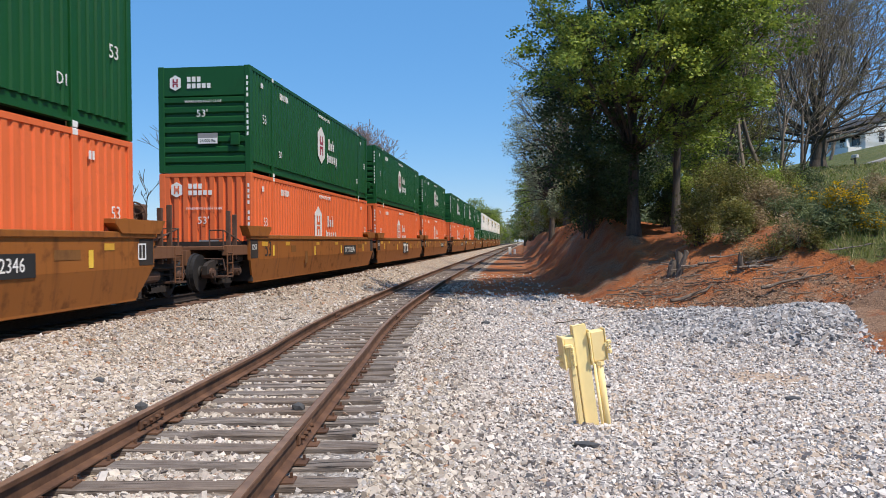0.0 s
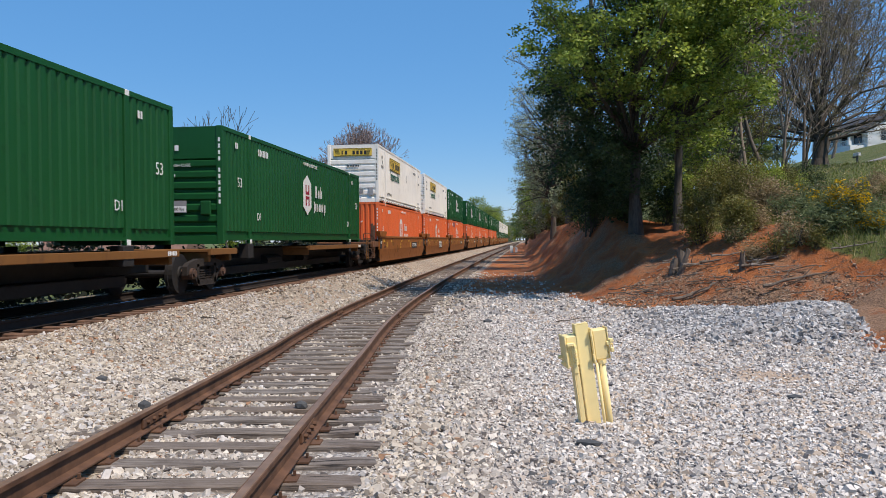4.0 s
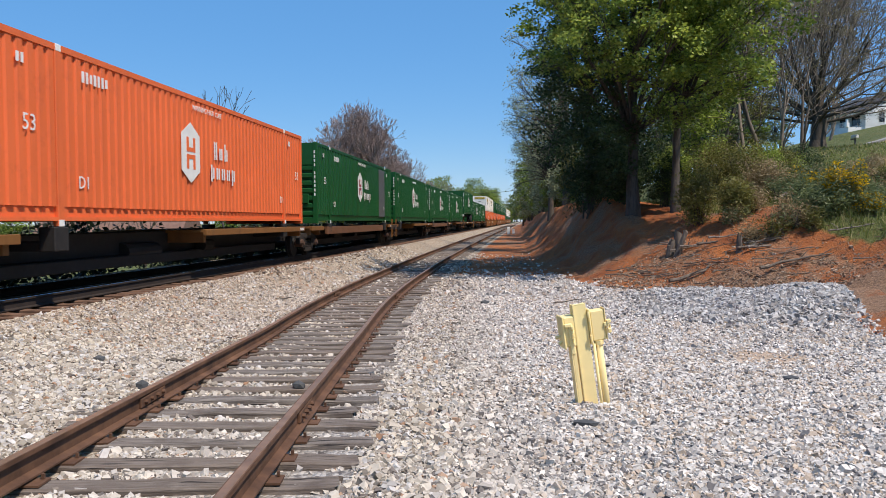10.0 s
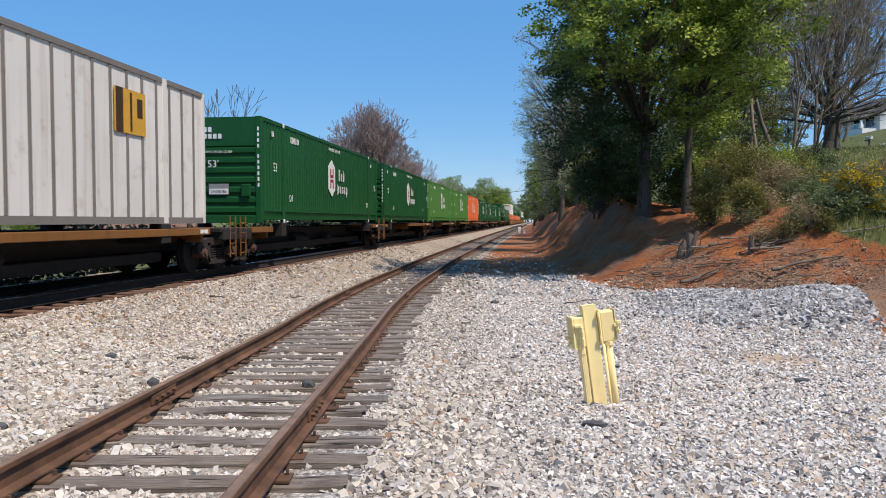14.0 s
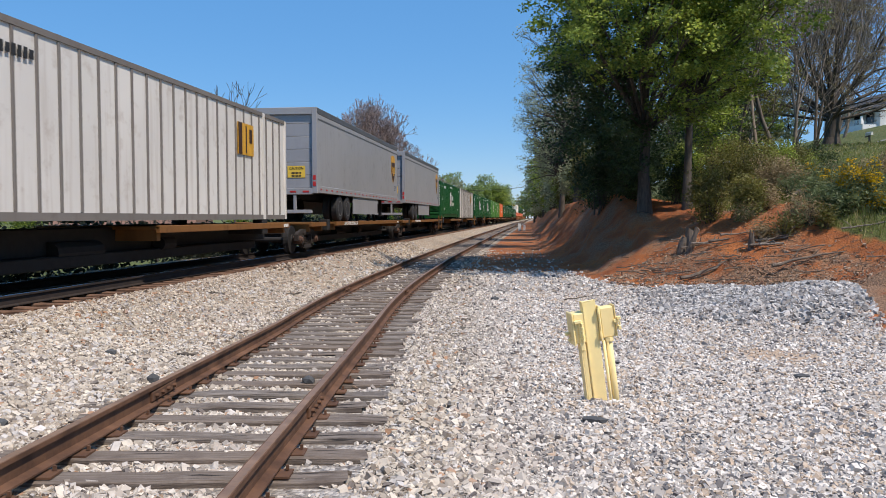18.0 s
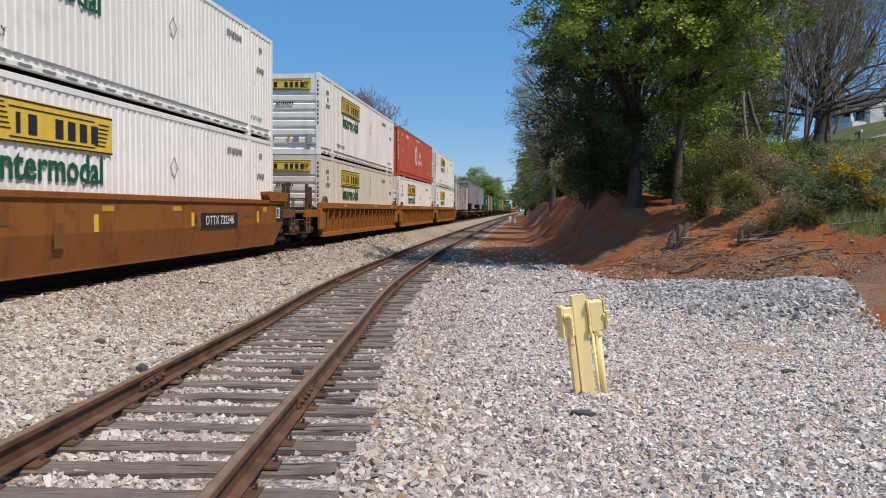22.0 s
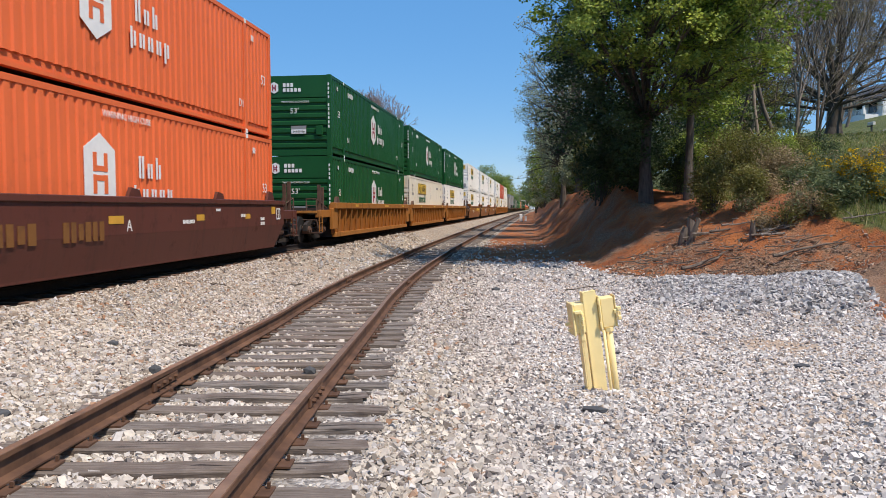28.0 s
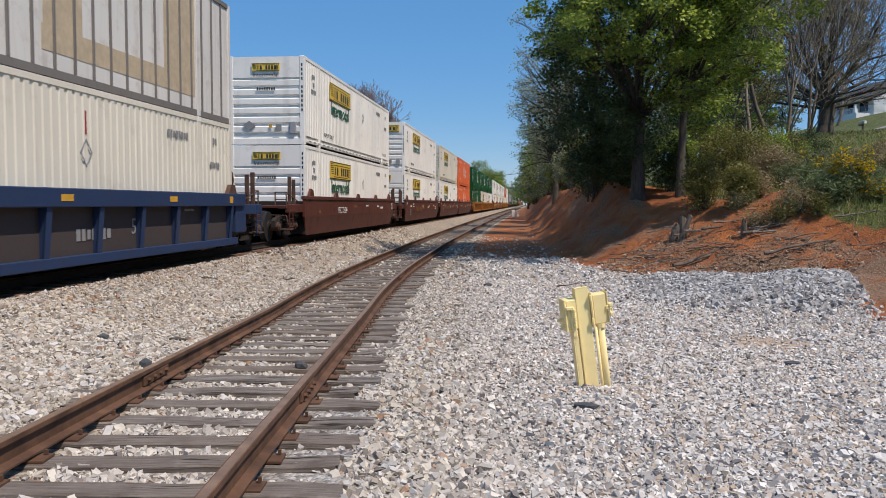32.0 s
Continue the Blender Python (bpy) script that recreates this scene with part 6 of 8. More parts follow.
def crowned_tree(label, x, y, trunk_h, r0, ells, clumps, per, clump_r, leaf, mat, seed, bark=None, limbs=26, group="", lean=(0, 0)):
    r = random.Random(seed)
    y = y * PACE
    z = gz1(x, y) - 0.15
    t = thing("tree", label, "tree", group, m=pose(x, y, z))
    rel = [(a - x, b * PACE - y, c - z, d, e, f) for a, b, c, d, e, f in ells]
    cs = in_ellipsoids(rel, clumps, seed)
    segs = []
    p, rad = Vector((0, 0, 0)), r0
    n = 7
    path = []
    for i in range(n):
        q = Vector((lean[0] * (i + 1) / n + r.uniform(-0.07, 0.07), lean[1] * (i + 1) / n + r.uniform(-0.07, 0.07), trunk_h * (i + 1) / n))
        segs.append((*p, *q, rad * (1.35 if i == 0 else 1), rad * 0.9))
        rad *= 0.88
        p = q
        path.append((q.copy(), rad))
    for c in cs[::max(1, len(cs) // limbs)]:
        s, sr = path[r.randint(2, n - 1)]
        e = Vector(c)
        if e.z < s.z:
            s, sr = path[1]
        m1 = s.lerp(e, 0.4) + Vector((r.uniform(-0.3, 0.3), r.uniform(-0.3, 0.3), 0.35))
        m2 = s.lerp(e, 0.75) + Vector((r.uniform(-0.3, 0.3), r.uniform(-0.3, 0.3), 0.25))
        a = sr * r.uniform(0.25, 0.45)
        for u, w, ra, rb in ((s, m1, a, a * 0.7), (m1, m2, a * 0.7, a * 0.45), (m2, e, a * 0.45, a * 0.15)):
            segs.append((*u, *w, ra, rb))
        for _ in range(3):
            tw = e + Vector((r.uniform(-1, 1), r.uniform(-1, 1), r.uniform(-0.5, 0.6))) * clump_r
            segs.append((*m2, *tw, a * 0.3, 0.008))
    np_part("trunk", tubes(segs, 7), bark or M_BARK, t, "rough bark trunk with limbs", True)
    np_part("crown", leaves(cs, per, clump_r, leaf, seed), mat, t, "uneven leafy crown")
    return t


def bare_tree(label, x, y, h, r0, depth, seed, bark=None, buds=None, bud_n=0, spread_deg=32, fork=(2, 3), first=0.28, group="", z=None, up=0.12, limbs=0, rmin=0.012, low=8, bias=0.8, trunk_bark=None, reach=0.24):
    r = random.Random(seed)
    y = y * PACE
    z = gz1(x, y) - 0.15 if z is None else z
    t = thing("tree", label, "tree", group, m=pose(x, y, z))
    segs, tips = [], []
    if limbs:
        p = Vector((0, 0, 0))
        rad = r0
        for i in range(4):
            q = p + Vector((r.uniform(-0.06, 0.06), r.uniform(-0.06, 0.06), h * first / 4))
            segs.append((*p, *q, rad * (1.3 if i == 0 else 1), rad * 0.95))
            p, rad = q, rad * 0.95
        for i in range(limbs):
            a = i * 2.399 + r.uniform(-0.3, 0.3)
            el = radians(low + (82 - low) * (i / max(1, limbs - 1)) ** bias)
            d = Vector((math.cos(a) * math.cos(el), math.sin(a) * math.cos(el), math.sin(el)))
            zz = h * first * (0.62 + 0.42 * i / limbs)
            grow(r, Vector((0, 0, zz)), d, h * reach, rad * (0.26 + 0.22 * i / limbs), depth, segs, tips, fork, spread_deg, up, 0.74, rmin)
    else:
        grow(r, Vector((0, 0, 0)), Vector((r.uniform(-0.08, 0.08), r.uniform(-0.08, 0.08), 1)).normalized(), h * first, r0, depth, segs, tips, fork, spread_deg, up, 0.76, rmin)
    thick = [q for q in segs if q[6] > 0.05]
    np_part("trunk", tubes(thick or segs[:4], 6), trunk_bark or bark or M_BARK, t, "bare branching trunk and limbs", True)
    np_part("twig_crown", tubes([q for q in segs if q[6] <= 0.05], 4), bark or M_BARK, t, "fine bare twigs")
    if buds:
        np_part("crown", leaves(tips, bud_n, 0.24, 0.085, seed), buds, t, "thin haze of buds")
    return t


def shrub(label, x, y, w, h, mat, seed, n=60, per=45, leaf=0.085, flowers=None, fl_n=0, stems=14, upright=False, z=None):
    r = random.Random(seed)
    y = y * PACE
    z = gz1(x, y) - 0.05 if z is None else z
    s = thing("shrub", label, "shrub", "shrubs on the bank", m=pose(x, y, z))
    cs = in_ellipsoids([(0, 0, h * 0.52, w / 2, w / 2, h * 0.5)], n, seed, 0.2)
    cs[:, 2] = np.maximum(cs[:, 2], 0.06)
    segs = []
    for i in range(stems):
        c = Vector(cs[r.randrange(n)])
        b = Vector((r.uniform(-0.14, 0.14) * w, r.uniform(-0.14, 0.14) * w, 0))
        m = b.lerp(c, 0.5) + Vector((0, 0, 0.12 * h))
        segs += [(*b, *m, 0.022, 0.014), (*m, *c, 0.014, 0.005)]
    np_part("stem", tubes(segs, 5), M_BARK, s)
    np_part("foliage", leaves(cs, per, 0.2 + 0.09 * w, leaf, seed, 1.1 if upright else 0.8, 0.25 if upright else 0.6), mat, s)
    if flowers:
        top = cs[cs[:, 2] > h * 0.36][:fl_n] * np.array([1.0, 1.0, 1.08])
        np_part("blossom", leaves(top, 42, 0.22, 0.075, seed + 1, 0.9, 0.9), flowers, s, "bright yellow flowers")["kind"] = "stuff"
    return s


# the shaded broadleaf trees over the cut
# the last crown ellipsoid is out of view above, added to shade the ground
crowned_tree("tall maple in fresh green leaf above the clay bank", 4.0, 29.6, 11.0, 0.23,
             [(3.3, 25.8, 8.5, 3.3, 4.0, 3.4), (0.95, 27.0, 7.6, 1.6, 2.2, 1.7), (5.3, 26.4, 5.6, 1.6, 1.8, 2.0), (5.9, 25.8, 8.6, 2.1, 2.2, 2.4), (3.2, 26.5, 12.2, 3.4, 3.2, 2.4)], 560, 100, 0.46, 0.12, M_LEAF, 21, limbs=60)
crowned_tree("tall slim-trunked broadleaf tree with a high spreading crown", 5.4, 29.0, 11.5, 0.16,
             [(6.7, 25.2, 7.2, 1.7, 1.9, 2.3), (5.6, 27.4, 9.6, 1.6, 1.8, 2.2), (7.0, 26.6, 10.6, 2.0, 2.0, 1.7)], 230, 100, 0.46, 0.12, M_LEAF, 27, limbs=34)
crowned_tree("broadleaf tree in dense dark foliage on the bank", 2.8, 34.6, 10.5, 0.2,
             [(2.4, 31.0, 7.0, 2.3, 3.2, 3.9), (3.3, 30.5, 4.0, 2.0, 2.4, 2.1), (2.4, 28.0, 3.9, 1.3, 2.0, 1.0)], 320, 110, 0.58, 0.12, M_DARK, 22, limbs=30)
crowned_tree("green broadleaf tree with a pale trunk on the bank", 6.3, 34.0, 12.5, 0.2,
             [(6.4, 33.4, 9.4, 2.4, 2.4, 5.2), (7.0, 33.2, 4.6, 1.5, 1.6, 2.2)], 230, 120, 0.56, 0.12, M_LEAF, 23, bark=M_BARK2, limbs=34)
crowned_tree("dark cedar among bare trees", 8.2, 37.6, 7.6, 0.14, [(8.2, 37.6, 5.2, 1.4, 1.4, 3.6), (8.2, 37.6, 8.0, 0.7, 0.7, 1.6)], 150, 60, 0.45, 0.12, M_DARK, 24, limbs=20)
crowned_tree("thin-leaved grey-green tree leaning over the cut", 2.4, 46.0, 10.0, 0.18, [(1.6, 46.0, 8.0, 3.0, 2.8, 4.6), (0.4, 45.5, 5.6, 1.4, 1.6, 1.5)], 210, 50, 0.6, 0.11, M_LEAF2, 25, limbs=90)
crowned_tree("thin-leaved grey-green tree beside the cut", 1.9, 58.0, 10.5, 0.2, [(1.4, 58.0, 8.2, 3.0, 3.0, 5.0)], 230, 50, 0.65, 0.12, M_LEAF2, 26, limbs=90)
for i, (x, y, h) in enumerate(((3.0, 72, 9), (1.8, 88, 8), (3.4, 100, 9.5), (1.2, 118, 8), (3.2, 135, 10), (1.0, 155, 9), (4.0, 175, 11), (0.9, 200, 10), (5.0, 225, 12), (2.0, 255, 12))):
    g0 = gz1(x, y * PACE)
    crowned_tree("leafy trackside tree in spring green and grey", x, y, h * 0.8, 0.17, [(x - 0.4, y, g0 + h * 0.5, h * 0.3, h * 0.34, h * 0.5)], 140, 44, 0.8, 0.24, (M_LEAF2, M_LEAF, M_LEAF3)[i % 3], 40 + i, limbs=22, group="trackside trees")
for i, (x, y, h) in enumerate(((8.5, 42, 11), (12.0, 47, 10), (9.0, 52, 11), (14.0, 56, 11), (7.0, 64, 11), (17, 66, 11), (11, 78, 11))):
    g0 = gz1(x, y * PACE)
    crowned_tree("woodland tree behind the bank in thin leaf", x, y, h * 0.85, 0.16, [(x, y, g0 + h * 0.6, h * 0.28, h * 0.28, h * 0.42)], 110, 30, 0.7, 0.17, (M_LEAF2, M_OLIVE)[i % 2], 60 + i, limbs=40, group="woodland trees")

# undergrowth along the top of the cut
for i, (x, y, w, h) in enumerate(((2.9, 39.5, 2.2, 2.6), (2.2, 43, 2.4, 3.0), (2.6, 48, 2.8, 3.4), (2.0, 53, 2.6, 3.0), (2.0, 60, 3.0, 3.6), (1.9, 67, 3.0, 3.6), (1.2, 76, 3.2, 3.6), (1.3, 84, 3.2, 4.0), (1.0, 95, 3.4, 4.0), (0.6, 108, 3.6, 4.2), (0.4, 124, 4.0, 4.6), (0.2, 145, 4.2, 5.0), (4.5, 45, 3.0, 4.0), (5.0, 54, 3.4, 4.4))):
    shrub("grey-green undergrowth at the edge of the cut", x + 0.9, y, w, h, (M_LEAF2, M_OLIVE, M_LEAF)[i % 3], 270 + i, n=int(50 + 22 * w), per=56, leaf=0.17)

# bare trees on the slope
for i, (x, y, h, r0) in enumerate(((9.0, 36.5, 14, 0.09), (10.2, 37.4, 15, 0.1), (11.6, 38.6, 15, 0.12), (12.9, 41.5, 14, 0.1), (14.8, 44.0, 14, 0.1), (10.9, 42.5, 15, 0.1), (16.8, 50.0, 13, 0.1), (12.2, 39.4, 14, 0.08))):
    bare_tree("slender bare tree with opening yellow-green buds", x, y, h, r0, 5, 80 + i, bark=M_BARKP if i % 2 else M_BARKM, buds=M_YBUDS, bud_n=18, rmin=0.013, spread_deg=26, first=0.33, group="slender bare trees", up=0.25)
bare_tree("old spreading bare tree with a thick dark trunk on the grass", 23.0, 64.7, 17.5, 0.62, 6, 95, limbs=22, first=0.2, spread_deg=27, fork=(2, 3), up=0.05, bias=1.25, bark=M_BARKP, trunk_bark=M_BARK, buds=M_YBUDS, bud_n=9, rmin=0.015)
for i, (x, y, h) in enumerate(((30, 95, 15), (37, 100, 15), (22, 90, 14), (56, 126, 15), (19, 78, 14), (33, 92, 17))):
    bare_tree("bare tree with yellow-green buds behind the house", x, y, h, 0.2, 5, 100 + i, bark=M_BARKP, buds=M_YBUDS, bud_n=12, rmin=0.02, spread_deg=28, first=0.28, group="trees behind the house")

# shrubs and weeds on the bank
for i, (x, y, w, h, mat, label) in enumerate((
        (5.4, 25.1, 1.2, 1.75, M_OLIVE, "olive cedar seedling bush on the clay"), (6.2, 23.8, 0.85, 1.2, M_OLIVE, "brownish olive bush on the clay"),
        (5.3, 30.4, 1.6, 2.0, M_DARK, "bush under the trees, coloured dark for the shade there"), (4.0, 31.9, 1.8, 2.0, M_DARK, "bush under the trees, coloured dark for the shade there"), (4.2, 34.2, 2.4, 2.6, M_DARK, "bush under the trees, coloured dark for the shade there"),
        (5.8, 30.6, 2.0, 2.6, M_LEAF, "bright green bush at the edge of the wood"), (6.9, 29.6, 2.2, 2.4, M_OLIVE, "olive green bush at the edge of the wood"), (8.2, 30.8, 2.2, 2.2, M_OLIVE, "olive green bush at the edge of the wood"),
        (9.6, 33.0, 2.2, 2.0, M_LEAF, "bright green bush below bare trees"), (11.0, 35.5, 2.2, 1.6, M_OLIVE, "olive bush below bare trees"), (12.9, 38.6, 2.2, 1.5, M_DARK, "dark green rounded bush on the grass"), (11.8, 37.2, 1.8, 1.3, M_LEAF, "green bush on the grass"),
        (8.2, 27.6, 1.6, 1.3, M_DRY, "dry brown weeds on the clay"), (7.6, 29.0, 1.4, 1.8, M_OLIVE, "olive bush above the clay"), (2.6, 33.0, 2.0, 2.8, M_DARK, "bush under the trees, coloured dark for the shade there"), (3.9, 36.2, 2.0, 3.0, M_DARK, "bush under the trees, coloured dark for the shade there"), (4.4, 38.5, 3.0, 4.0, M_DARK, "bush under the trees, coloured dark for the shade there"), (6.6, 37.0, 3.0, 4.4, M_DARK, "bush under the trees, coloured dark for the shade there"))):
    shrub(label, x, y, w, h, mat, 200 + i, n=int(46 + 30 * w), per=70, leaf=0.072)
for i, (x, y, w, h, fl) in enumerate(((8.75, 22.5, 1.1, 1.3, 34), (9.15, 22.0, 0.7, 0.55, 16), (7.9, 22.6, 0.9, 0.7, 1), (8.3, 22.3, 0.9, 0.75, 1), (9.3, 26.4, 0.8, 0.8, 6), (8.4, 25.0, 0.7, 0.7, 4), (10.3, 31.4, 1.0, 0.7, 8))):
    shrub("grey-green broom with yellow flowers on the bank", x, y, w, h, M_BROOM, 240 + i, n=int(50 * w), per=60, leaf=0.12, flowers=M_FLOWER, fl_n=fl, upright=True)

rw = random.Random(91)
for i in range(70):
    y = rw.uniform(21.5, 29.5)
    x = y * rw.uniform(0.25, 0.44)
    if toe_distance(np.array([x]), np.array([y * PACE]))[0] > 2.7:
        shrub("tuft of dry straw-coloured weeds on the bank", x, y, rw.uniform(0.3, 0.75), rw.uniform(0.25, 0.8), (M_DRY, M_BROOM, M_DRY, M_OLIVE)[i % 4], 820 + i, n=18, per=36, leaf=0.11, stems=10, upright=True)


def build_grass():
    g = np.random.default_rng(9)
    n = 60000
    x, y = g.uniform(5.0, 34.0, n), g.uniform(14.0, 80.0, n) ** 1.0
    near = g.random(n) < 0.55
    x = np.where(near, g.uniform(5.5, 15.0, n), x)
    y = np.where(near, g.uniform(16.0, 36.0, n), y)
    clay, grass, tan = zones(x, y)
    keep = grass > 0.35 + 0.4 * g.random(n)
    x, y = x[keep], y[keep]
    z = ground_z(x, y) - 0.02
    n = len(x)
    far = np.clip((y - 20) / 40, 0, 1)
    h = g.uniform(0.12, 0.36, n) * (1 - 0.35 * far)
    wdt = 0.012 + 0.03 * far
    a = g.uniform(0, math.tau, n)
    dx, dy = np.cos(a) * wdt, np.sin(a) * wdt
    lx, ly = g.normal(0, 0.09, n), g.normal(0, 0.09, n)
    v = np.stack([np.stack([x - dx, y - dy, z], -1), np.stack([x + dx, y + dy, z], -1), np.stack([x + lx, y + ly, z + h], -1)], 1).reshape(-1, 3)
    tagged(new("grass", mesh_np("grass", v, np.arange(3 * n).reshape(-1, 3), M_GRASS)), "rough green and straw-coloured grass on the slope", "grass", kind="stuff")


build_grass()

# beyond the train: bare and budding trees, woods at the end of the line
bare_tree("large round bare tree with reddish buds beyond the train", -22.9, 108.5, 18.4, 0.34, 6, 301, bark=M_TWIG, buds=M_BUDS, bud_n=3, limbs=26, first=0.5, low=2, reach=0.17, spread_deg=25, z=-3.3, up=0.12, rmin=0.022)
bare_tree("smaller bare tree with reddish buds beyond the train", -18.9, 114.5, 12.6, 0.22, 5, 302, bark=M_TWIG, buds=M_BUDS, bud_n=4, limbs=18, first=0.48, low=2, reach=0.175, spread_deg=26, z=-3.0, up=0.12, rmin=0.024)
for i, (x, y, h) in enumerate(((-33.8, 87.3, 20.0), (-29.0, 57.3, 11.0), (-32, 50, 10.0), (-36, 64, 12.0), (-27, 44, 8.0), (-30, 100, 12), (-38, 36, 11))):
    bare_tree("bare grey tree beyond the train", x, y, h, 0.16, 5, 310 + i, spread_deg=26, first=0.3, group="bare trees beyond the train", z=-3.4, rmin=0.024)


def far_trees():
    r = random.Random(77)
    kinds = []
    for k in range(4):
        h = 12.0
        kinds.append(crowned_tree("distant tree in pale spring green", -150 - 30 * k, 330, h * 0.7, 0.25,
                                  [(-150 - 30 * k + r.uniform(-1, 1), 330 + r.uniform(-1, 1), gz1(-150 - 30 * k, 330 * PACE) + h * 0.55, 3.8, 3.8, 5.6)], 120, 42, 1.05, 0.42, (M_LEAF3, M_LEAF2, M_LEAF3, M_LEAF)[k], 400 + k, limbs=16, group="distant woods"))
    spots = []
    for i in range(46):
        spots.append((r.uniform(-75, -13), r.uniform(215, 330), r.uniform(0.8, 1.35)))
    for i in range(26):
        spots.append((r.uniform(-95, -46), r.uniform(10, 200), r.uniform(0.45, 0.8)))
    for i in range(24):
        spots.append((r.uniform(2, 60), r.uniform(150, 330), r.uniform(0.8, 1.2)))
    for i in range(16):
        spots.append((r.uniform(-20, -14) if i % 2 else r.uniform(-2, 4), 300 + 40 * i, r.uniform(0.9, 1.4)))
    for i in range(14):
        spots.append((-70 + 10 * i, 1000 + r.uniform(-20, 20), r.uniform(1.6, 2.4)))
    for i in range(26):
        y = r.uniform(170, 420)
        spots.append((r.uniform(-0.5, 9) + (y - 170) * 0.004, y, r.uniform(0.7, 1.1)))
    for i in range(22):
        spots.append((r.uniform(-60, -14), r.uniform(330, 520), r.uniform(1.1, 1.7)))
    for i in range(10):
        spots.append((-20 + 3.2 * i, 860 + r.uniform(-20, 20), r.uniform(1.0, 1.5)))
    for i, (x, y, s) in enumerate(spots):
        z = gz1(x, y) if abs(x) < 60 else -3.4
        copy_thing(kinds[i % 4], Matrix.Translation((x, y, z - 0.2)) @ Matrix.Rotation(r.uniform(0, 6.28), 4, "Z") @ Matrix.Diagonal((s, s, s * r.uniform(0.85, 1.15), 1)))


far_trees()


# near-black leaves: the train's shade is put into the brush colour
M_BRUSH = leaf_material("brush_shade_in_colour", (0.01, 0.016, 0.007, 1), (0.028, 0.04, 0.014, 1))


def brush():
    g = np.random.default_rng(31)
    n = 1800
    y = g.uniform(-14, 170, n)
    x = -11.6 + g.normal(0, 0.35, n)
    top = 0.75 + 0.2 * np.sin(y * 0.37) + 0.25 * np.sin(y * 1.3 + 1)
    z = ground_z(x, y) + g.random(n) * np.maximum(top - ground_z(x, y), 0.5)
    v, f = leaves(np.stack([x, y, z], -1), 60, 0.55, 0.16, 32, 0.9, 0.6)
    tagged(new("brush", mesh_np("brush", v, f, M_BRUSH)), "low tangled brush along the far side of the main line, coloured near black for shade", "brush", kind="stuff")


brush()

# ---- houses, road and mailbox ----
M_SIDING = plain("white_clapboard", (0.78, 0.78, 0.76, 1), 0.6, 0, 0.05, 2)
M_ROOF = plain("dark_grey_shingles", (0.065, 0.07, 0.085, 1), 0.9, 0, 0.3, 3)
M_ROOFB = plain("brown_shingles", (0.2, 0.115, 0.085, 1), 0.9, 0, 0.25, 2)
M_GLASS = plain("dark_window_glass", (0.015, 0.017, 0.02, 1), 0.08, 0, 0.1)
M_ASPH = plain("pale_asphalt", (0.3, 0.29, 0.28, 1), 0.9, 0, 0.1, 2)
M_BRICK = plain("tan_house_wall", (0.35, 0.27, 0.2, 1), 0.85, 0, 0.15, 2)


def house_window(parent, x, y, z, w, h):
    fr = part("window", boxes((x - w / 2 - 0.08, x + w / 2 + 0.08, y - 0.06, y + 0.02, z - h / 2 - 0.08, z - h / 2), (x - w / 2 - 0.08, x + w / 2 + 0.08, y - 0.06, y + 0.02, z + h / 2, z + h / 2 + 0.1), (x - w / 2 - 0.08, x - w / 2, y - 0.06, y + 0.02, z - h / 2, z + h / 2), (x + w / 2, x + w / 2 + 0.08, y - 0.06, y + 0.02, z - h / 2, z + h / 2), (x - w / 2, x + w / 2, y - 0.05, y + 0.01, z - 0.03, z + 0.03)), M_SIDING, parent, "white sash window")
    for s in (-1, 1):
        part("pane", boxes((x - w / 2, x + w / 2, y - 0.03, y - 0.015, *sorted((z + s * 0.03, z + s * h / 2)))), M_GLASS, fr, "dark glass pane")


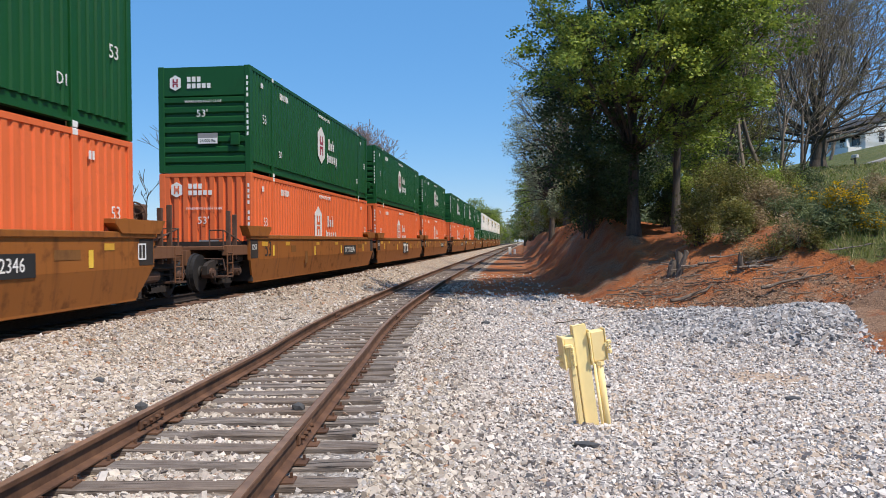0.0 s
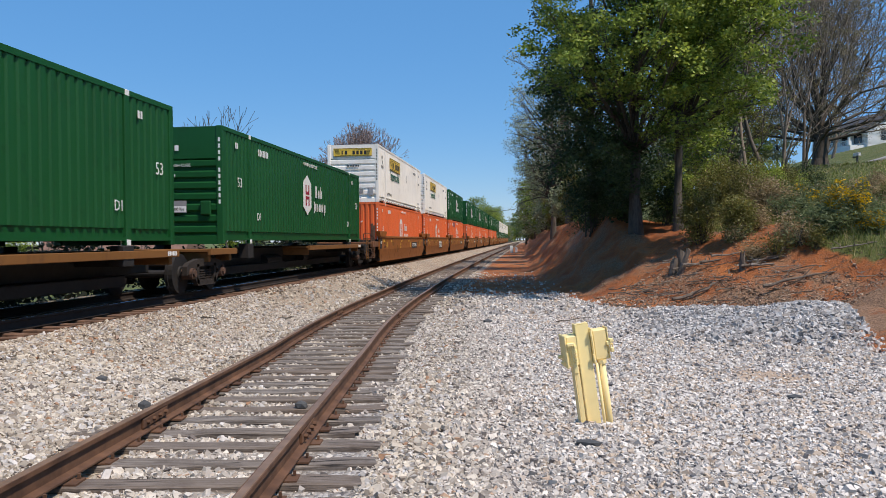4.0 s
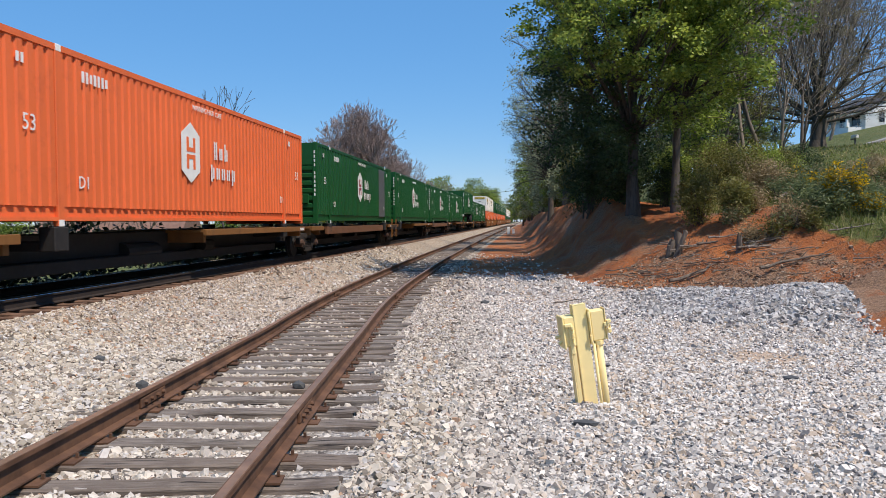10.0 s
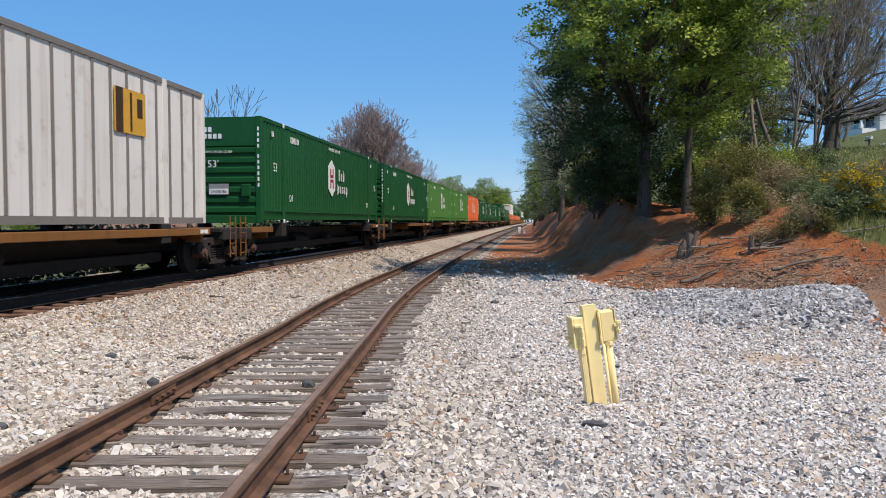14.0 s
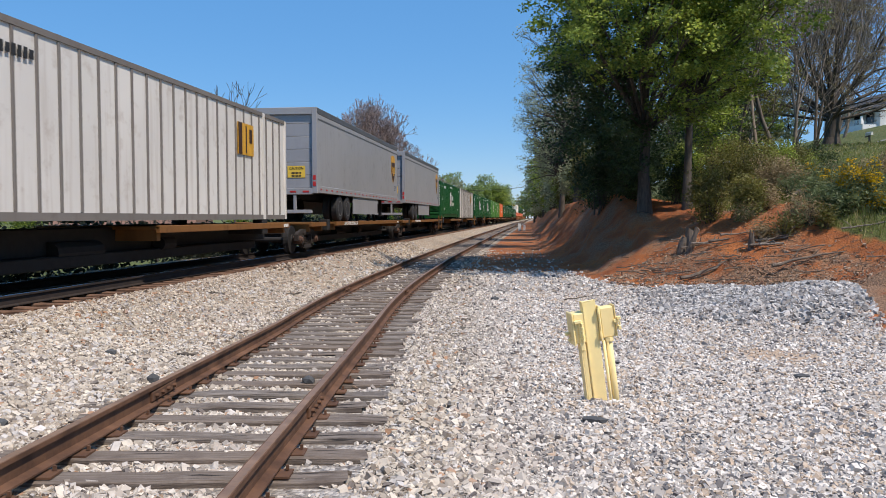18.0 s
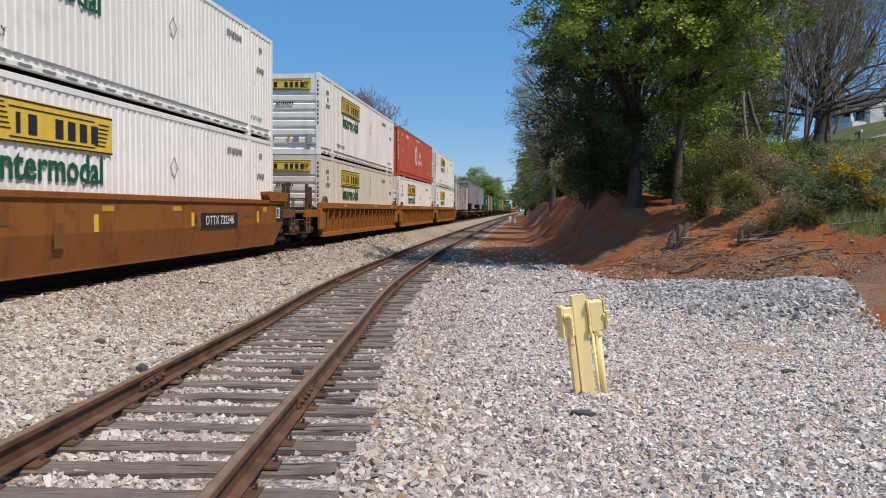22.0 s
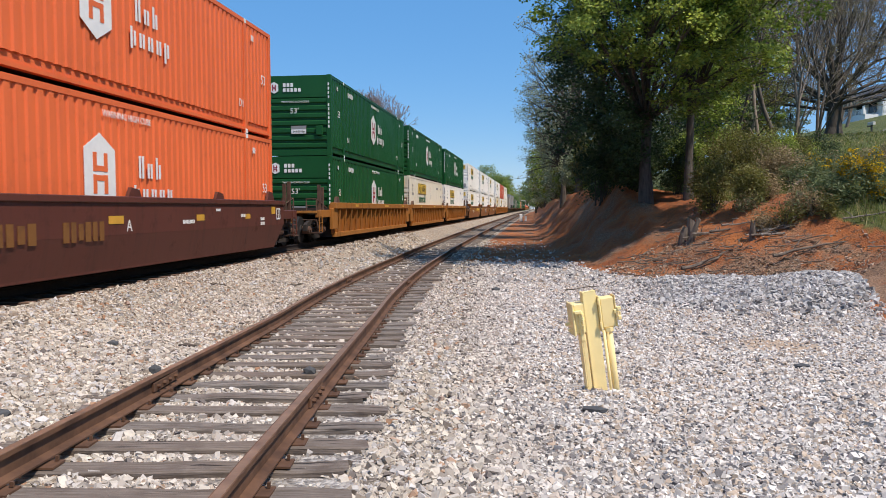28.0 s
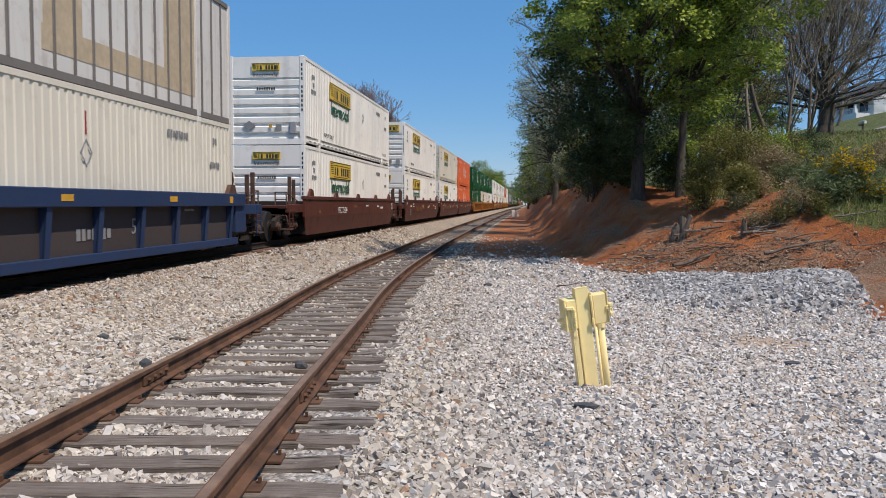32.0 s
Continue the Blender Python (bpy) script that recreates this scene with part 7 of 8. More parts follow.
def white_house():
    x, y, z = 47.9, 120.4, 13.7
    h = thing("house", "white clapboard house with a dark grey roof and a porch", "house", m=pose(x, y, z, 0, 0, 15))
    bm = bmesh.new()
    prism(bm, [(0, -1.5), (9.5, -1.5), (9.5, 2.75), (4.75, 5.25), (0, 2.75)], "y", 0, 9.5)
    part("wall", bm, M_SIDING, h, "white clapboard wall")
    lap = bmesh.new()
    for i in range(17):
        box(lap, 0.02, 9.48, -0.03, 0.0, 0.5 + i * 0.13, 0.5 + i * 0.13 + 0.02)
    part("clapboard_edges", lap, M_SIDING, h)
    rf = bmesh.new()
    for s in (-1, 1):
        e, t = 4.75 + s * 5.15, 4.75
        prism(rf, [(e, 2.5), (t, 5.26), (t, 5.5), (e, 2.74)], "y", -0.4, 9.9)
    part("roof", rf, M_ROOF, h, "dark grey shingle roof")
    house_window(h, 2.5, 0.0, 1.7, 0.85, 1.5)
    house_window(h, 4.75, 0.0, 3.6, 0.8, 1.1)
    house_window(h, 6.9, 0.0, 1.7, 0.85, 1.5)
    part("porch_floor", boxes((-2.4, -0.003, 0.4, 9.2, -1.5, 0.3)), M_SIDING, h)
    pr = bmesh.new()
    prism(pr, [(-2.8, 2.15), (-0.42, 2.62), (-0.42, 2.75), (-2.8, 2.28)], "y", 0.1, 9.5)
    part("porch_roof", pr, M_ROOF, h, "low grey porch roof")
    part("porch_beam", boxes((-2.45, -0.003, 0.4, 0.55, 1.95, 2.25), (-2.45, -2.3, 0.55, 9.2, 1.95, 2.2)), M_SIDING, h)
    for py in (0.7, 3.4, 6.2, 8.9):
        part("porch_post", boxes((-2.5, -2.25, py - 0.13, py + 0.13, 0.9, 1.95), (-2.6, -2.15, py - 0.24, py + 0.24, 0.3, 0.9)), M_SIDING, h, "white tapered porch post on a pier")
    for py in (1.2, 3.9, 6.6):
        part("porch_window", boxes((-0.05, -0.004, py, py + 1.7, 0.7, 2.0)), M_GLASS, h, "dark window under the porch")
    part("porch_railing", boxes((-2.42, -2.36, 0.9, 8.7, 0.95, 1.02), *[(-2.41, -2.37, 0.95 + 0.2 * k, 0.99 + 0.2 * k, 0.3, 0.95) for k in range(39)]), M_SIDING, h, "white porch railing")


def far_house():
    h = thing("house", "low house with a brown shingle roof beyond the tracks", "house", m=pose(-40, 75 * PACE, -3.5, 0, 0, 8))
    part("wall", boxes((-6.5, 6.5, -3.5, 3.5, 0, 3.9)), M_BRICK, h)
    bm = bmesh.new()
    prism(bm, [(-3.9, 3.8), (3.9, 3.8), (1.0, 6.1), (-1.0, 6.1)], "x", -7, 7)
    part("roof", bm, M_ROOFB, h, "brown shingle roof")
    for x in (-4, -1.5, 2, 4.5):
        house_window(h, x, -3.5, 2.2, 0.9, 1.3)


white_house()
far_house()


def build_road():
    bm = bmesh.new()
    pts = [(27.5, 74.0), (33, 75.5), (42, 77.5), (60, 80), (90, 82)]
    prev = None
    for x, y in pts:
        y = y * PACE
        a, b = bm.verts.new((x, y - 1.6, gz1(x, y - 1.6) + 0.2)), bm.verts.new((x, y + 2.4, gz1(x, y + 2.4) + 0.2))
        if prev:
            bm.faces.new((prev[0], a, b, prev[1]))
        prev = (a, b)
    e = bmesh.ops.extrude_face_region(bm, geom=bm.faces[:])
    bmesh.ops.translate(bm, vec=(0, 0, -0.3), verts=[v for v in e["geom"] if isinstance(v, bmesh.types.BMVert)])
    tagged(new("road", finish(bm, "road", M_ASPH)), "pale worn asphalt road on the hill", "road", kind="structure")


build_road()
mb = thing("mailbox", "white mailbox on a wooden post by the road", "mailbox", m=pose(28.6, 71.6 * PACE, gz1(28.6, 71.6 * PACE), 0, 0, 20))
part("post", boxes((-0.06, 0.06, -0.06, 0.06, -0.2, 1.05), (-0.06, 0.06, -0.06, 0.5, 0.9, 1.0)), M_DEAD, mb)
bm = bmesh.new()
prism(bm, [(-0.13, 1.05), (0.13, 1.05), (0.13, 1.2)] + [(0.13 * math.cos(a), 1.2 + 0.13 * math.sin(a)) for a in (0.5, 1.1, 1.57, 2.0, 2.6)] + [(-0.13, 1.2)], "y", -0.3, 0.35)
part("box", bm, M_SIDING, mb, "white rounded mailbox")

for cx, cy, cw, ch in ((-1.95, 100.5, 0.36, 0.95), (-1.4, 103.0, 0.28, 0.7)):
    rc = thing("relay_cabinet", "small white metal cabinet beside the far track", "cabinet", "trackside cabinets", m=pose(cx, cy, gz1(cx, cy) - 0.05))
    part("body", boxes((-cw / 2, cw / 2, -0.2, 0.2, 0.1, ch), bevel=0.02), M_SIDING, rc)
    part("base", boxes((-cw / 2 - 0.03, cw / 2 + 0.03, -0.23, 0.23, -0.1, 0.1)), M_ASPH, rc)
    part("door", boxes((-cw / 2 + 0.03, cw / 2 - 0.03, -0.215, -0.2, 0.15, ch - 0.06)), M_SIDING, rc)

cable = thing("utility_cable", "thin dark cable strung across the line", "cable")
segs = []
pa, pb = Vector((-22, 160, 7.2)), Vector((14, 162, 11.0))
for i in range(16):
    u, w = i / 16, (i + 1) / 16
    p, q = pa.lerp(pb, u), pa.lerp(pb, w)
    segs.append((p.x, p.y, p.z - 2.2 * 4 * u * (1 - u), q.x, q.y, q.z - 2.2 * 4 * w * (1 - w), 0.035, 0.035))
np_part("wire", tubes(segs, 5), M_DBLK, cable)

# ---- the yellow post ----
M_POST = paint("pale_yellow_paint", (0.95, 0.745, 0.36, 1), (0.55, 0.4, 0.18, 1), 0.25, 0.45, 0.0)


def yellow_post():
    x, y = 0.62, 7.72
    z = gz1(x, y) - float(post_hollow(x, y))
    p = thing("junction_post", "leaning yellow steel post with two junction boxes in the gravel", "post", m=pose(x, y, z - 0.085, 1.5, -8.0, 13))
    bm = bmesh.new()
    prism(bm, [(-0.066, -0.045), (-0.05, -0.045), (-0.046, -0.03), (0.066, -0.03), (0.066, 0.05), (0.052, 0.05), (0.052, -0.016), (-0.05, -0.016), (-0.05, 0.05), (-0.066, 0.05)], "z", -0.25, 1.05)
    bmesh.ops.bevel(bm, geom=bm.edges[:], offset=0.003, segments=2, affect="EDGES")
    part("channel", bm, M_POST, p, "yellow steel channel post")
    part("cap_plate", boxes((-0.06, 0.06, -0.015, 0.045, 1.02, 1.045), bevel=0.006), M_POST, p)
    # the box with a lid flange standing beside the channel
    b = part("junction_box", boxes((0.09, 0.225, -0.05, 0.07, 0.685, 0.97), bevel=0.01), M_POST, p)
    part("lid", boxes((0.072, 0.09, -0.06, 0.06, 0.655, 0.995), bevel=0.006), M_POST, b)
    part("side_flange", boxes((0.225, 0.236, -0.058, 0.06, 0.68, 0.985), bevel=0.004), M_POST, b)
    for z0 in (0.7, 0.92):
        part("hinge", cyl(bmesh.new(), (0.072, -0.062, z0), (0.072, -0.062, z0 + 0.05), 0.011, n=8), M_POST, b)
    lock = boxes((0.236, 0.268, -0.09, -0.05, 0.745, 0.79), bevel=0.008)
    for (u, w), (u2, w2) in zip(((0.241, 0.79), (0.243, 0.825), (0.261, 0.825)), ((0.243, 0.825), (0.261, 0.825), (0.263, 0.79))):
        cyl(lock, (u, -0.07, w), (u2, -0.07, w2), 0.007, n=6)
    part("padlock", lock, M_POST, b, "painted-over padlock")
    part("hasp", boxes((0.208, 0.258, -0.07, -0.05, 0.815, 0.85), (0.236, 0.275, -0.08, -0.03, 0.84, 0.87), bevel=0.004), M_POST, b)
    # the deeper box behind the other edge of the channel
    b2 = part("junction_box", boxes((-0.165, -0.045, -0.04, 0.12, 0.665, 0.95), bevel=0.01), M_POST, p)
    part("lid", boxes((-0.186, -0.165, -0.05, 0.13, 0.65, 0.96), bevel=0.006), M_POST, b2)
    part("bracket", boxes((-0.13, -0.09, -0.062, -0.042, 0.6, 0.88), (-0.17, -0.1, -0.075, -0.045, 0.86, 0.89), bevel=0.005), M_POST, b2)
    for i in range(5):
        part("hinge", cyl(bmesh.new(), (-0.1, -0.07, 0.69 + i * 0.036), (-0.1, -0.07, 0.715 + i * 0.036), 0.014, n=8), M_POST, b2)
    part("knob", cyl(bmesh.new(), (-0.186, 0.06, 0.76), (-0.235, 0.06, 0.755), 0.018, n=10), M_POST, b2)
    part("knob", cyl(bmesh.new(), (-0.186, 0.03, 0.71), (-0.22, 0.03, 0.7), 0.014, n=10), M_POST, b2)
    for x0, y0, z1, r in ((0.155, -0.012, 0.69, 0.032), (0.1, -0.03, 0.66, 0.014)):
        part("conduit", cyl(bmesh.new(), (x0, y0, -0.2), (x0, y0, z1), r, n=16), M_POST, p, smooth=True)
    part("conduit_fitting", cyl(bmesh.new(), (0.155, -0.012, 0.645), (0.155, -0.012, 0.683), 0.048, n=8), M_POST, p)
    part("angle_brace", boxes((-0.12, -0.082, -0.052, -0.04, -0.2, 0.66), (-0.132, -0.12, -0.052, 0.04, -0.2, 0.66), bevel=0.003), M_POST, p)


yellow_post()

# ---- wood and stones lying on the bank and the gravel ----
def limb(points, radii, sides=7):
    """One bent, tapered limb through the points, closed at both ends."""
    p, n = np.array(points, float), len(points)
    d = np.gradient(p, axis=0)
    d /= np.linalg.norm(d, axis=1)[:, None] + 1e-9
    u = np.cross(d, np.array([0.0, 0.0, 1.0]))
    u /= np.linalg.norm(u, axis=1)[:, None] + 1e-9
    w = np.cross(d, u)
    ang = np.arange(sides) * math.tau / sides
    ring = np.cos(ang)[None, :, None] * u[:, None] + np.sin(ang)[None, :, None] * w[:, None]
    bm = bmesh.new()
    rows = [[bm.verts.new(tuple(q)) for q in p[i] + ring[i] * radii[i]] for i in range(n)]
    for r0, r1 in zip(rows, rows[1:]):
        for i in range(sides):
            bm.faces.new((r0[i], r0[(i + 1) % sides], r1[(i + 1) % sides], r1[i]))
    bm.faces.new(rows[0][::-1])
    bm.faces.new(rows[-1])
    return bm


def stick(label, x, y, z, length, r0, az, tilt, mat, seed, name="branch"):
    r = random.Random(seed)
    y = y * PACE
    t = thing(name, label, name, "cut wood on the bank", m=pose(x, y, gz1(x, y) + z))
    d = Vector((math.cos(radians(az)) * math.cos(radians(tilt)), math.sin(radians(az)) * math.cos(radians(tilt)), math.sin(radians(tilt))))
    n = 8
    pts, rad = [-d * length / 2], [r0]
    for i in range(n):
        pts.append(pts[-1] + d * (length / n) + Vector((r.gauss(0, 0.02), r.gauss(0, 0.02), r.gauss(0, 0.014))) * length)
        rad.append(rad[-1] * r.uniform(0.82, 1.02))
    part("wood", limb(pts, rad), mat, t)
    for i in (2, 4, 6):
        if r0 < 0.06 and r.random() < 0.75:
            e = pts[i] + Vector((r.uniform(-0.25, 0.25), r.uniform(-0.25, 0.25), r.uniform(0.02, 0.22))) * length
            part("twig", limb([pts[i], pts[i].lerp(e, 0.5) + Vector((0, 0, 0.02)), e], [rad[i] * 0.6, rad[i] * 0.4, rad[i] * 0.15], 5), mat, t)
    return t


rs = random.Random(12)
for i in range(70):
    x, y = rs.uniform(3.0, 8.6), rs.uniform(19.8, 24.6)
    d = toe_distance(np.array([x]), np.array([y * PACE]))[0]
    if 0.15 < d < 3.2:
        stick("grey dead branch lying on the clay bank", x, y, 0.03, rs.uniform(0.5, 2.0), rs.uniform(0.008, 0.02), rs.uniform(-35, 60), rs.uniform(-2, 14), (M_DEAD, M_BARKM, M_BARKM)[i % 3], 500 + i)
stick("long dark root lying across the bank", 4.8, 21.3, 0.1, 2.4, 0.05, 24, 14, M_BARKM, 590)
stick("long dark root lying across the bank", 6.9, 20.5, 0.08, 2.2, 0.045, 14, 8, M_BARKM, 591)
stick("pale bent dead branch on the bank", 5.6, 22.7, 0.1, 0.95, 0.03, 8, 6, M_DEAD, 592)
stick("pale broken log standing out of the weeds", 8.2, 25.6, 0.3, 0.8, 0.06, 35, 28, M_DEAD, 593)


def litter():
    g = np.random.default_rng(55)
    n = 7000
    x, y = g.uniform(2.0, 9.5, n), g.uniform(19.5, 27.5, n)
    k = (litter_at(x, y) > 0.25 + 0.4 * g.random(n)) | ((g.random(n) < 0.12) & (toe_distance(x, y) > 0))
    x, y = x[k], y[k]
    n = len(x)
    z = ground_z(x, y) + 0.012
    a, l = g.uniform(0, math.tau, n), g.gamma(3, 0.024, n)
    t = g.normal(0.05, 0.16, n)
    segs = np.stack([x - np.cos(a) * l, y - np.sin(a) * l, z, x + np.cos(a) * l, y + np.sin(a) * l, z + np.maximum(t, -0.05) * l, g.uniform(0.004, 0.011, n), g.uniform(0.003, 0.008, n)], -1)
    v, f = tubes(segs, 4)
    tagged(new("wood_litter", mesh_np("wood_litter", v, f, M_CHIP)), "broken twigs and wood chips strewn on the clay", "debris", kind="stuff")


M_CHIP = leaf_material("dead_wood_chips", (0.12, 0.075, 0.05, 1), (0.55, 0.4, 0.27, 1), (0.7, 0.6, 0.48, 1))
litter()
for i, (x, y, l, r0, az) in enumerate(((6.1, 21.8, 1.1, 0.075, 15), (6.35, 22.0, 1.1, 0.065, 4), (6.6, 21.9, 1.2, 0.06, 22), (6.25, 21.6, 0.9, 0.08, 8), (4.6, 23.2, 1.5, 0.055, 34), (4.8, 23.1, 1.4, 0.06, 38), (5.1, 22.6, 0.8, 0.09, 10), (6.5, 22.3, 1.0, 0.06, 12), (7.0, 22.2, 0.5, 0.09, 40), (8.4, 21.2, 1.5, 0.05, 3))):
    stick("cut grey log in a pile on the bank", x, y, 0.05 + 0.03 * i % 0.1, l * 0.8, r0 * 0.5, az, 8, M_DEAD if i % 2 else M_BARKM, 560 + i, "log")
for i, (x, y, hgt, r0, lx) in enumerate(((4.2, 23.3, 0.5, 0.11, 0.1), (4.45, 23.3, 0.6, 0.12, -0.05), (4.3, 22.95, 0.75, 0.07, 0.35), (5.74, 21.8, 0.5, 0.065, 0.03))):
    r = random.Random(600 + i)
    st = thing("stump", "splintered grey-brown tree stump on the clay", "stump", "cut wood on the bank", m=pose(x, y * PACE, gz1(x, y * PACE) - 0.08))
    bm = bmesh.new()
    n = 10
    rings = []
    for k in range(5):
        rings.append([bm.verts.new((lx * hgt * k / 4 + math.cos(a * math.tau / n) * r0 * (1.35 - 0.1 * k) * r.uniform(0.85, 1.15), math.sin(a * math.tau / n) * r0 * (1.35 - 0.1 * k) * r.uniform(0.85, 1.15), hgt * k / 4 + (r.uniform(-0.12, 0.1) if k == 4 else 0))) for a in range(n)])
    for a, b in zip(rings, rings[1:]):
        for k in range(n):
            bm.faces.new((a[k], a[(k + 1) % n], b[(k + 1) % n], b[k]))
    bm.faces.new(rings[-1])
    bm.faces.new(rings[0][::-1])
    part("wood", bm, M_BARKM, st)

M_STONE = Mat("crushed_stone_pieces", 0.9)
_g = M_STONE.t.nodes.new("ShaderNodeNewGeometry")
_i = _g.outputs["Random Per Island"]
_t = M_STONE.attr("tan")["Fac"]
_j = M_STONE.math("FRACT", M_STONE.math("MULTIPLY", _i, 17.31))
_k = M_STONE.math("FRACT", M_STONE.math("MULTIPLY", _i, 71.7))
_c1 = M_STONE.mix(_i, (0.35, 0.325, 0.305, 1), (0.82, 0.775, 0.72, 1))
_c1 = M_STONE.mix(M_STONE.ramp(_j, 0.72, 0.76), _c1, (0.5, 0.4, 0.31, 1))
_c1 = M_STONE.mix(M_STONE.ramp(_k, 0.9, 0.92), _c1, (0.13, 0.125, 0.13, 1))
_c2 = M_STONE.mix(_i, (0.235, 0.188, 0.14, 1), (0.67, 0.59, 0.48, 1))
_c2 = M_STONE.mix(M_STONE.ramp(_j, 0.7, 0.75), _c2, M_STONE.mix(_k, (0.3, 0.29, 0.28, 1), (0.7, 0.68, 0.66, 1)))
_c2 = M_STONE.mix(M_STONE.ramp(_j, 0.965, 0.975), _c2, (0.36, 0.19, 0.1, 1))
_c2 = M_STONE.mix(M_STONE.ramp(_k, 0.93, 0.95), _c2, (0.15, 0.12, 0.1, 1))
_c = M_STONE.mix(_t, _c1, _c2)
_c = M_STONE.mix(M_STONE.math("SUBTRACT", _t, 1.0), _c, M_STONE.mix(_i, (0.16, 0.06, 0.025, 1), (0.45, 0.34, 0.24, 1)))
_c = M_STONE.mix(M_STONE.math("MULTIPLY", _t, -1.0), _c, M_STONE.mix(_i, (0.085, 0.09, 0.095, 1), (0.5, 0.5, 0.5, 1)))
_c = M_STONE.mix(M_STONE.math("MULTIPLY", M_STONE.ramp(M_STONE.noise(25, 4, shift=False), 0.45, 0.7), 0.35), _c, (0.3, 0.27, 0.24, 1))
M_STONE.colour(_c)
M_STONE = M_STONE.bump(M_STONE.noise(60, 3, shift=False), 0.4, 0.004).m
M_DARKSTONE = plain("dark_blue_grey_stone", (0.07, 0.075, 0.08, 1), 0.85, 0, 0.35, 12)


def stone_field(name, label, n, area, size, seed, tan_fn, keep_fn, lift=0.25):
    g = np.random.default_rng(seed)
    x, y = area(g, n)
    k = keep_fn(x, y, g)
    x, y = x[k], y[k]
    n = len(x)
    z = ground_z(x, y)
    s = size(g, x, y, n)
    cube = np.array([(a, b, c) for c in (-1, 1) for b in (-1, 1) for a in (-1, 1)], float) * 0.5
    v = cube[None] * np.stack([g.uniform(0.8, 1.5, n), g.uniform(0.6, 1.05, n), g.uniform(0.35, 0.85, n)], -1)[:, None] + g.normal(0, 0.08, (n, 8, 3))
    v[:, 4:, :2] *= g.uniform(0.3, 0.95, (n, 1, 2))
    q = np.stack([np.ones(n), g.normal(0, 0.4, n), g.normal(0, 0.4, n), np.zeros(n)], -1)
    half = g.uniform(0, math.pi, n)
    q = np.stack([q[:, 0] * np.cos(half), q[:, 1] * np.cos(half) + q[:, 2] * np.sin(half), q[:, 2] * np.cos(half) - q[:, 1] * np.sin(half), np.sin(half)], -1)
    q /= np.linalg.norm(q, axis=1)[:, None]
    w, a, b, c = q.T
    R = np.stack([np.stack([1 - 2 * (b * b + c * c), 2 * (a * b - c * w), 2 * (a * c + b * w)], -1), np.stack([2 * (a * b + c * w), 1 - 2 * (a * a + c * c), 2 * (b * c - a * w)], -1), np.stack([2 * (a * c - b * w), 2 * (b * c + a * w), 1 - 2 * (a * a + b * b)], -1)], 1)
    v = np.einsum("nij,nkj->nki", R, v) * s[:, None, None]
    v += np.stack([x, y, z + s * lift], -1)[:, None]
    f = np.array([(0, 2, 3, 1), (4, 5, 7, 6), (0, 1, 5, 4), (2, 6, 7, 3), (0, 4, 6, 2), (1, 3, 7, 5)])
    me = mesh_np(name, v.reshape(-1, 3), (f[None] + (np.arange(n) * 8)[:, None, None]).reshape(-1, 4), M_STONE)
    t = np.repeat(tan_fn(x, y), 8).astype(np.float32)
    me.attributes.new("tan", "FLOAT", "POINT").data.foreach_set("value", np.ascontiguousarray(t))
    tagged(new(name, me), label, "gravel", kind="stuff")


def loose(label, x, y, sx, sy, sz, seed, az=0, mat=None, sink=0.3, name="stone"):
    r = random.Random(seed)
    bm = bmesh.new()
    bmesh.ops.create_icosphere(bm, subdivisions=1, radius=0.5)
    for v in bm.verts:
        v.co = Vector((v.co.x * sx, v.co.y * sy, v.co.z * sz)) * r.uniform(0.82, 1.15)
    ob = new(name, finish(bm, name, mat or M_DARKSTONE))
    y = y * PACE
    ob.matrix_world = pose(x, y, gz1(x, y) + sz * (0.5 - sink), 0, 0, az)
    return tagged(ob, label, name, "loose pieces on the gravel")


loose("dark stone among pale ballast", -5.1, 8.95, 0.15, 0.1, 0.11, 1, 20)
loose("dark broken wood piece on the ballast", -4.39, 9.45, 0.34, 0.09, 0.1, 2, -12, M_BARK, name="wood_piece")
loose("dark stone beside the rail", -3.95, 7.75, 0.14, 0.12, 0.16, 3, 0)
loose("dark flat stone by the post", 0.5, 6.62, 0.26, 0.13, 0.09, 4, -10)
loose("grey stone at the ballast edge", -4.35, 5.9, 0.2, 0.15, 0.12, 5, 0)
rk = loose("blue-grey stone lying on a tie", -2.35, 7.95, 0.16, 0.12, 0.1, 6, 0)
rk.location.z += 0.06
loose("dark stone on the gravel", -0.9, 17.6, 0.28, 0.2, 0.14, 7, 30)
loose("dark stone on the gravel", 2.9, 8.9, 0.2, 0.14, 0.08, 8, 10)
stick("thin dry stick lying on the gravel", 1.0, 17.8, 0.03, 0.9, 0.016, 35, 3, M_BARK, 701)
stick("thin dry stick lying on the gravel", -0.4, 7.3, 0.03, 0.55, 0.007, 8, 2, M_BARKM, 702)
stick("thin dry stick lying on the ballast", -6.2, 14.5, 0.03, 0.7, 0.018, -40, 3, M_BARK, 703)
stick("thin dry stick lying on the ballast", -5.6, 17.5, 0.03, 0.8, 0.018, 60, 3, M_BARK, 704)

build_siding()
build_main()


def tan_at(x, y):
    band = np.exp(-((x + 0.9 + 0.07 * (y - 5)) / 0.8) ** 2) * 0.9
    return np.clip(np.maximum(zones(x, y)[2], band) + 0.15 * wobble(x, y, 1.1, 4.0), 0, 1) + 0.4 * smooth01((-5.6 - x) / 1.4)


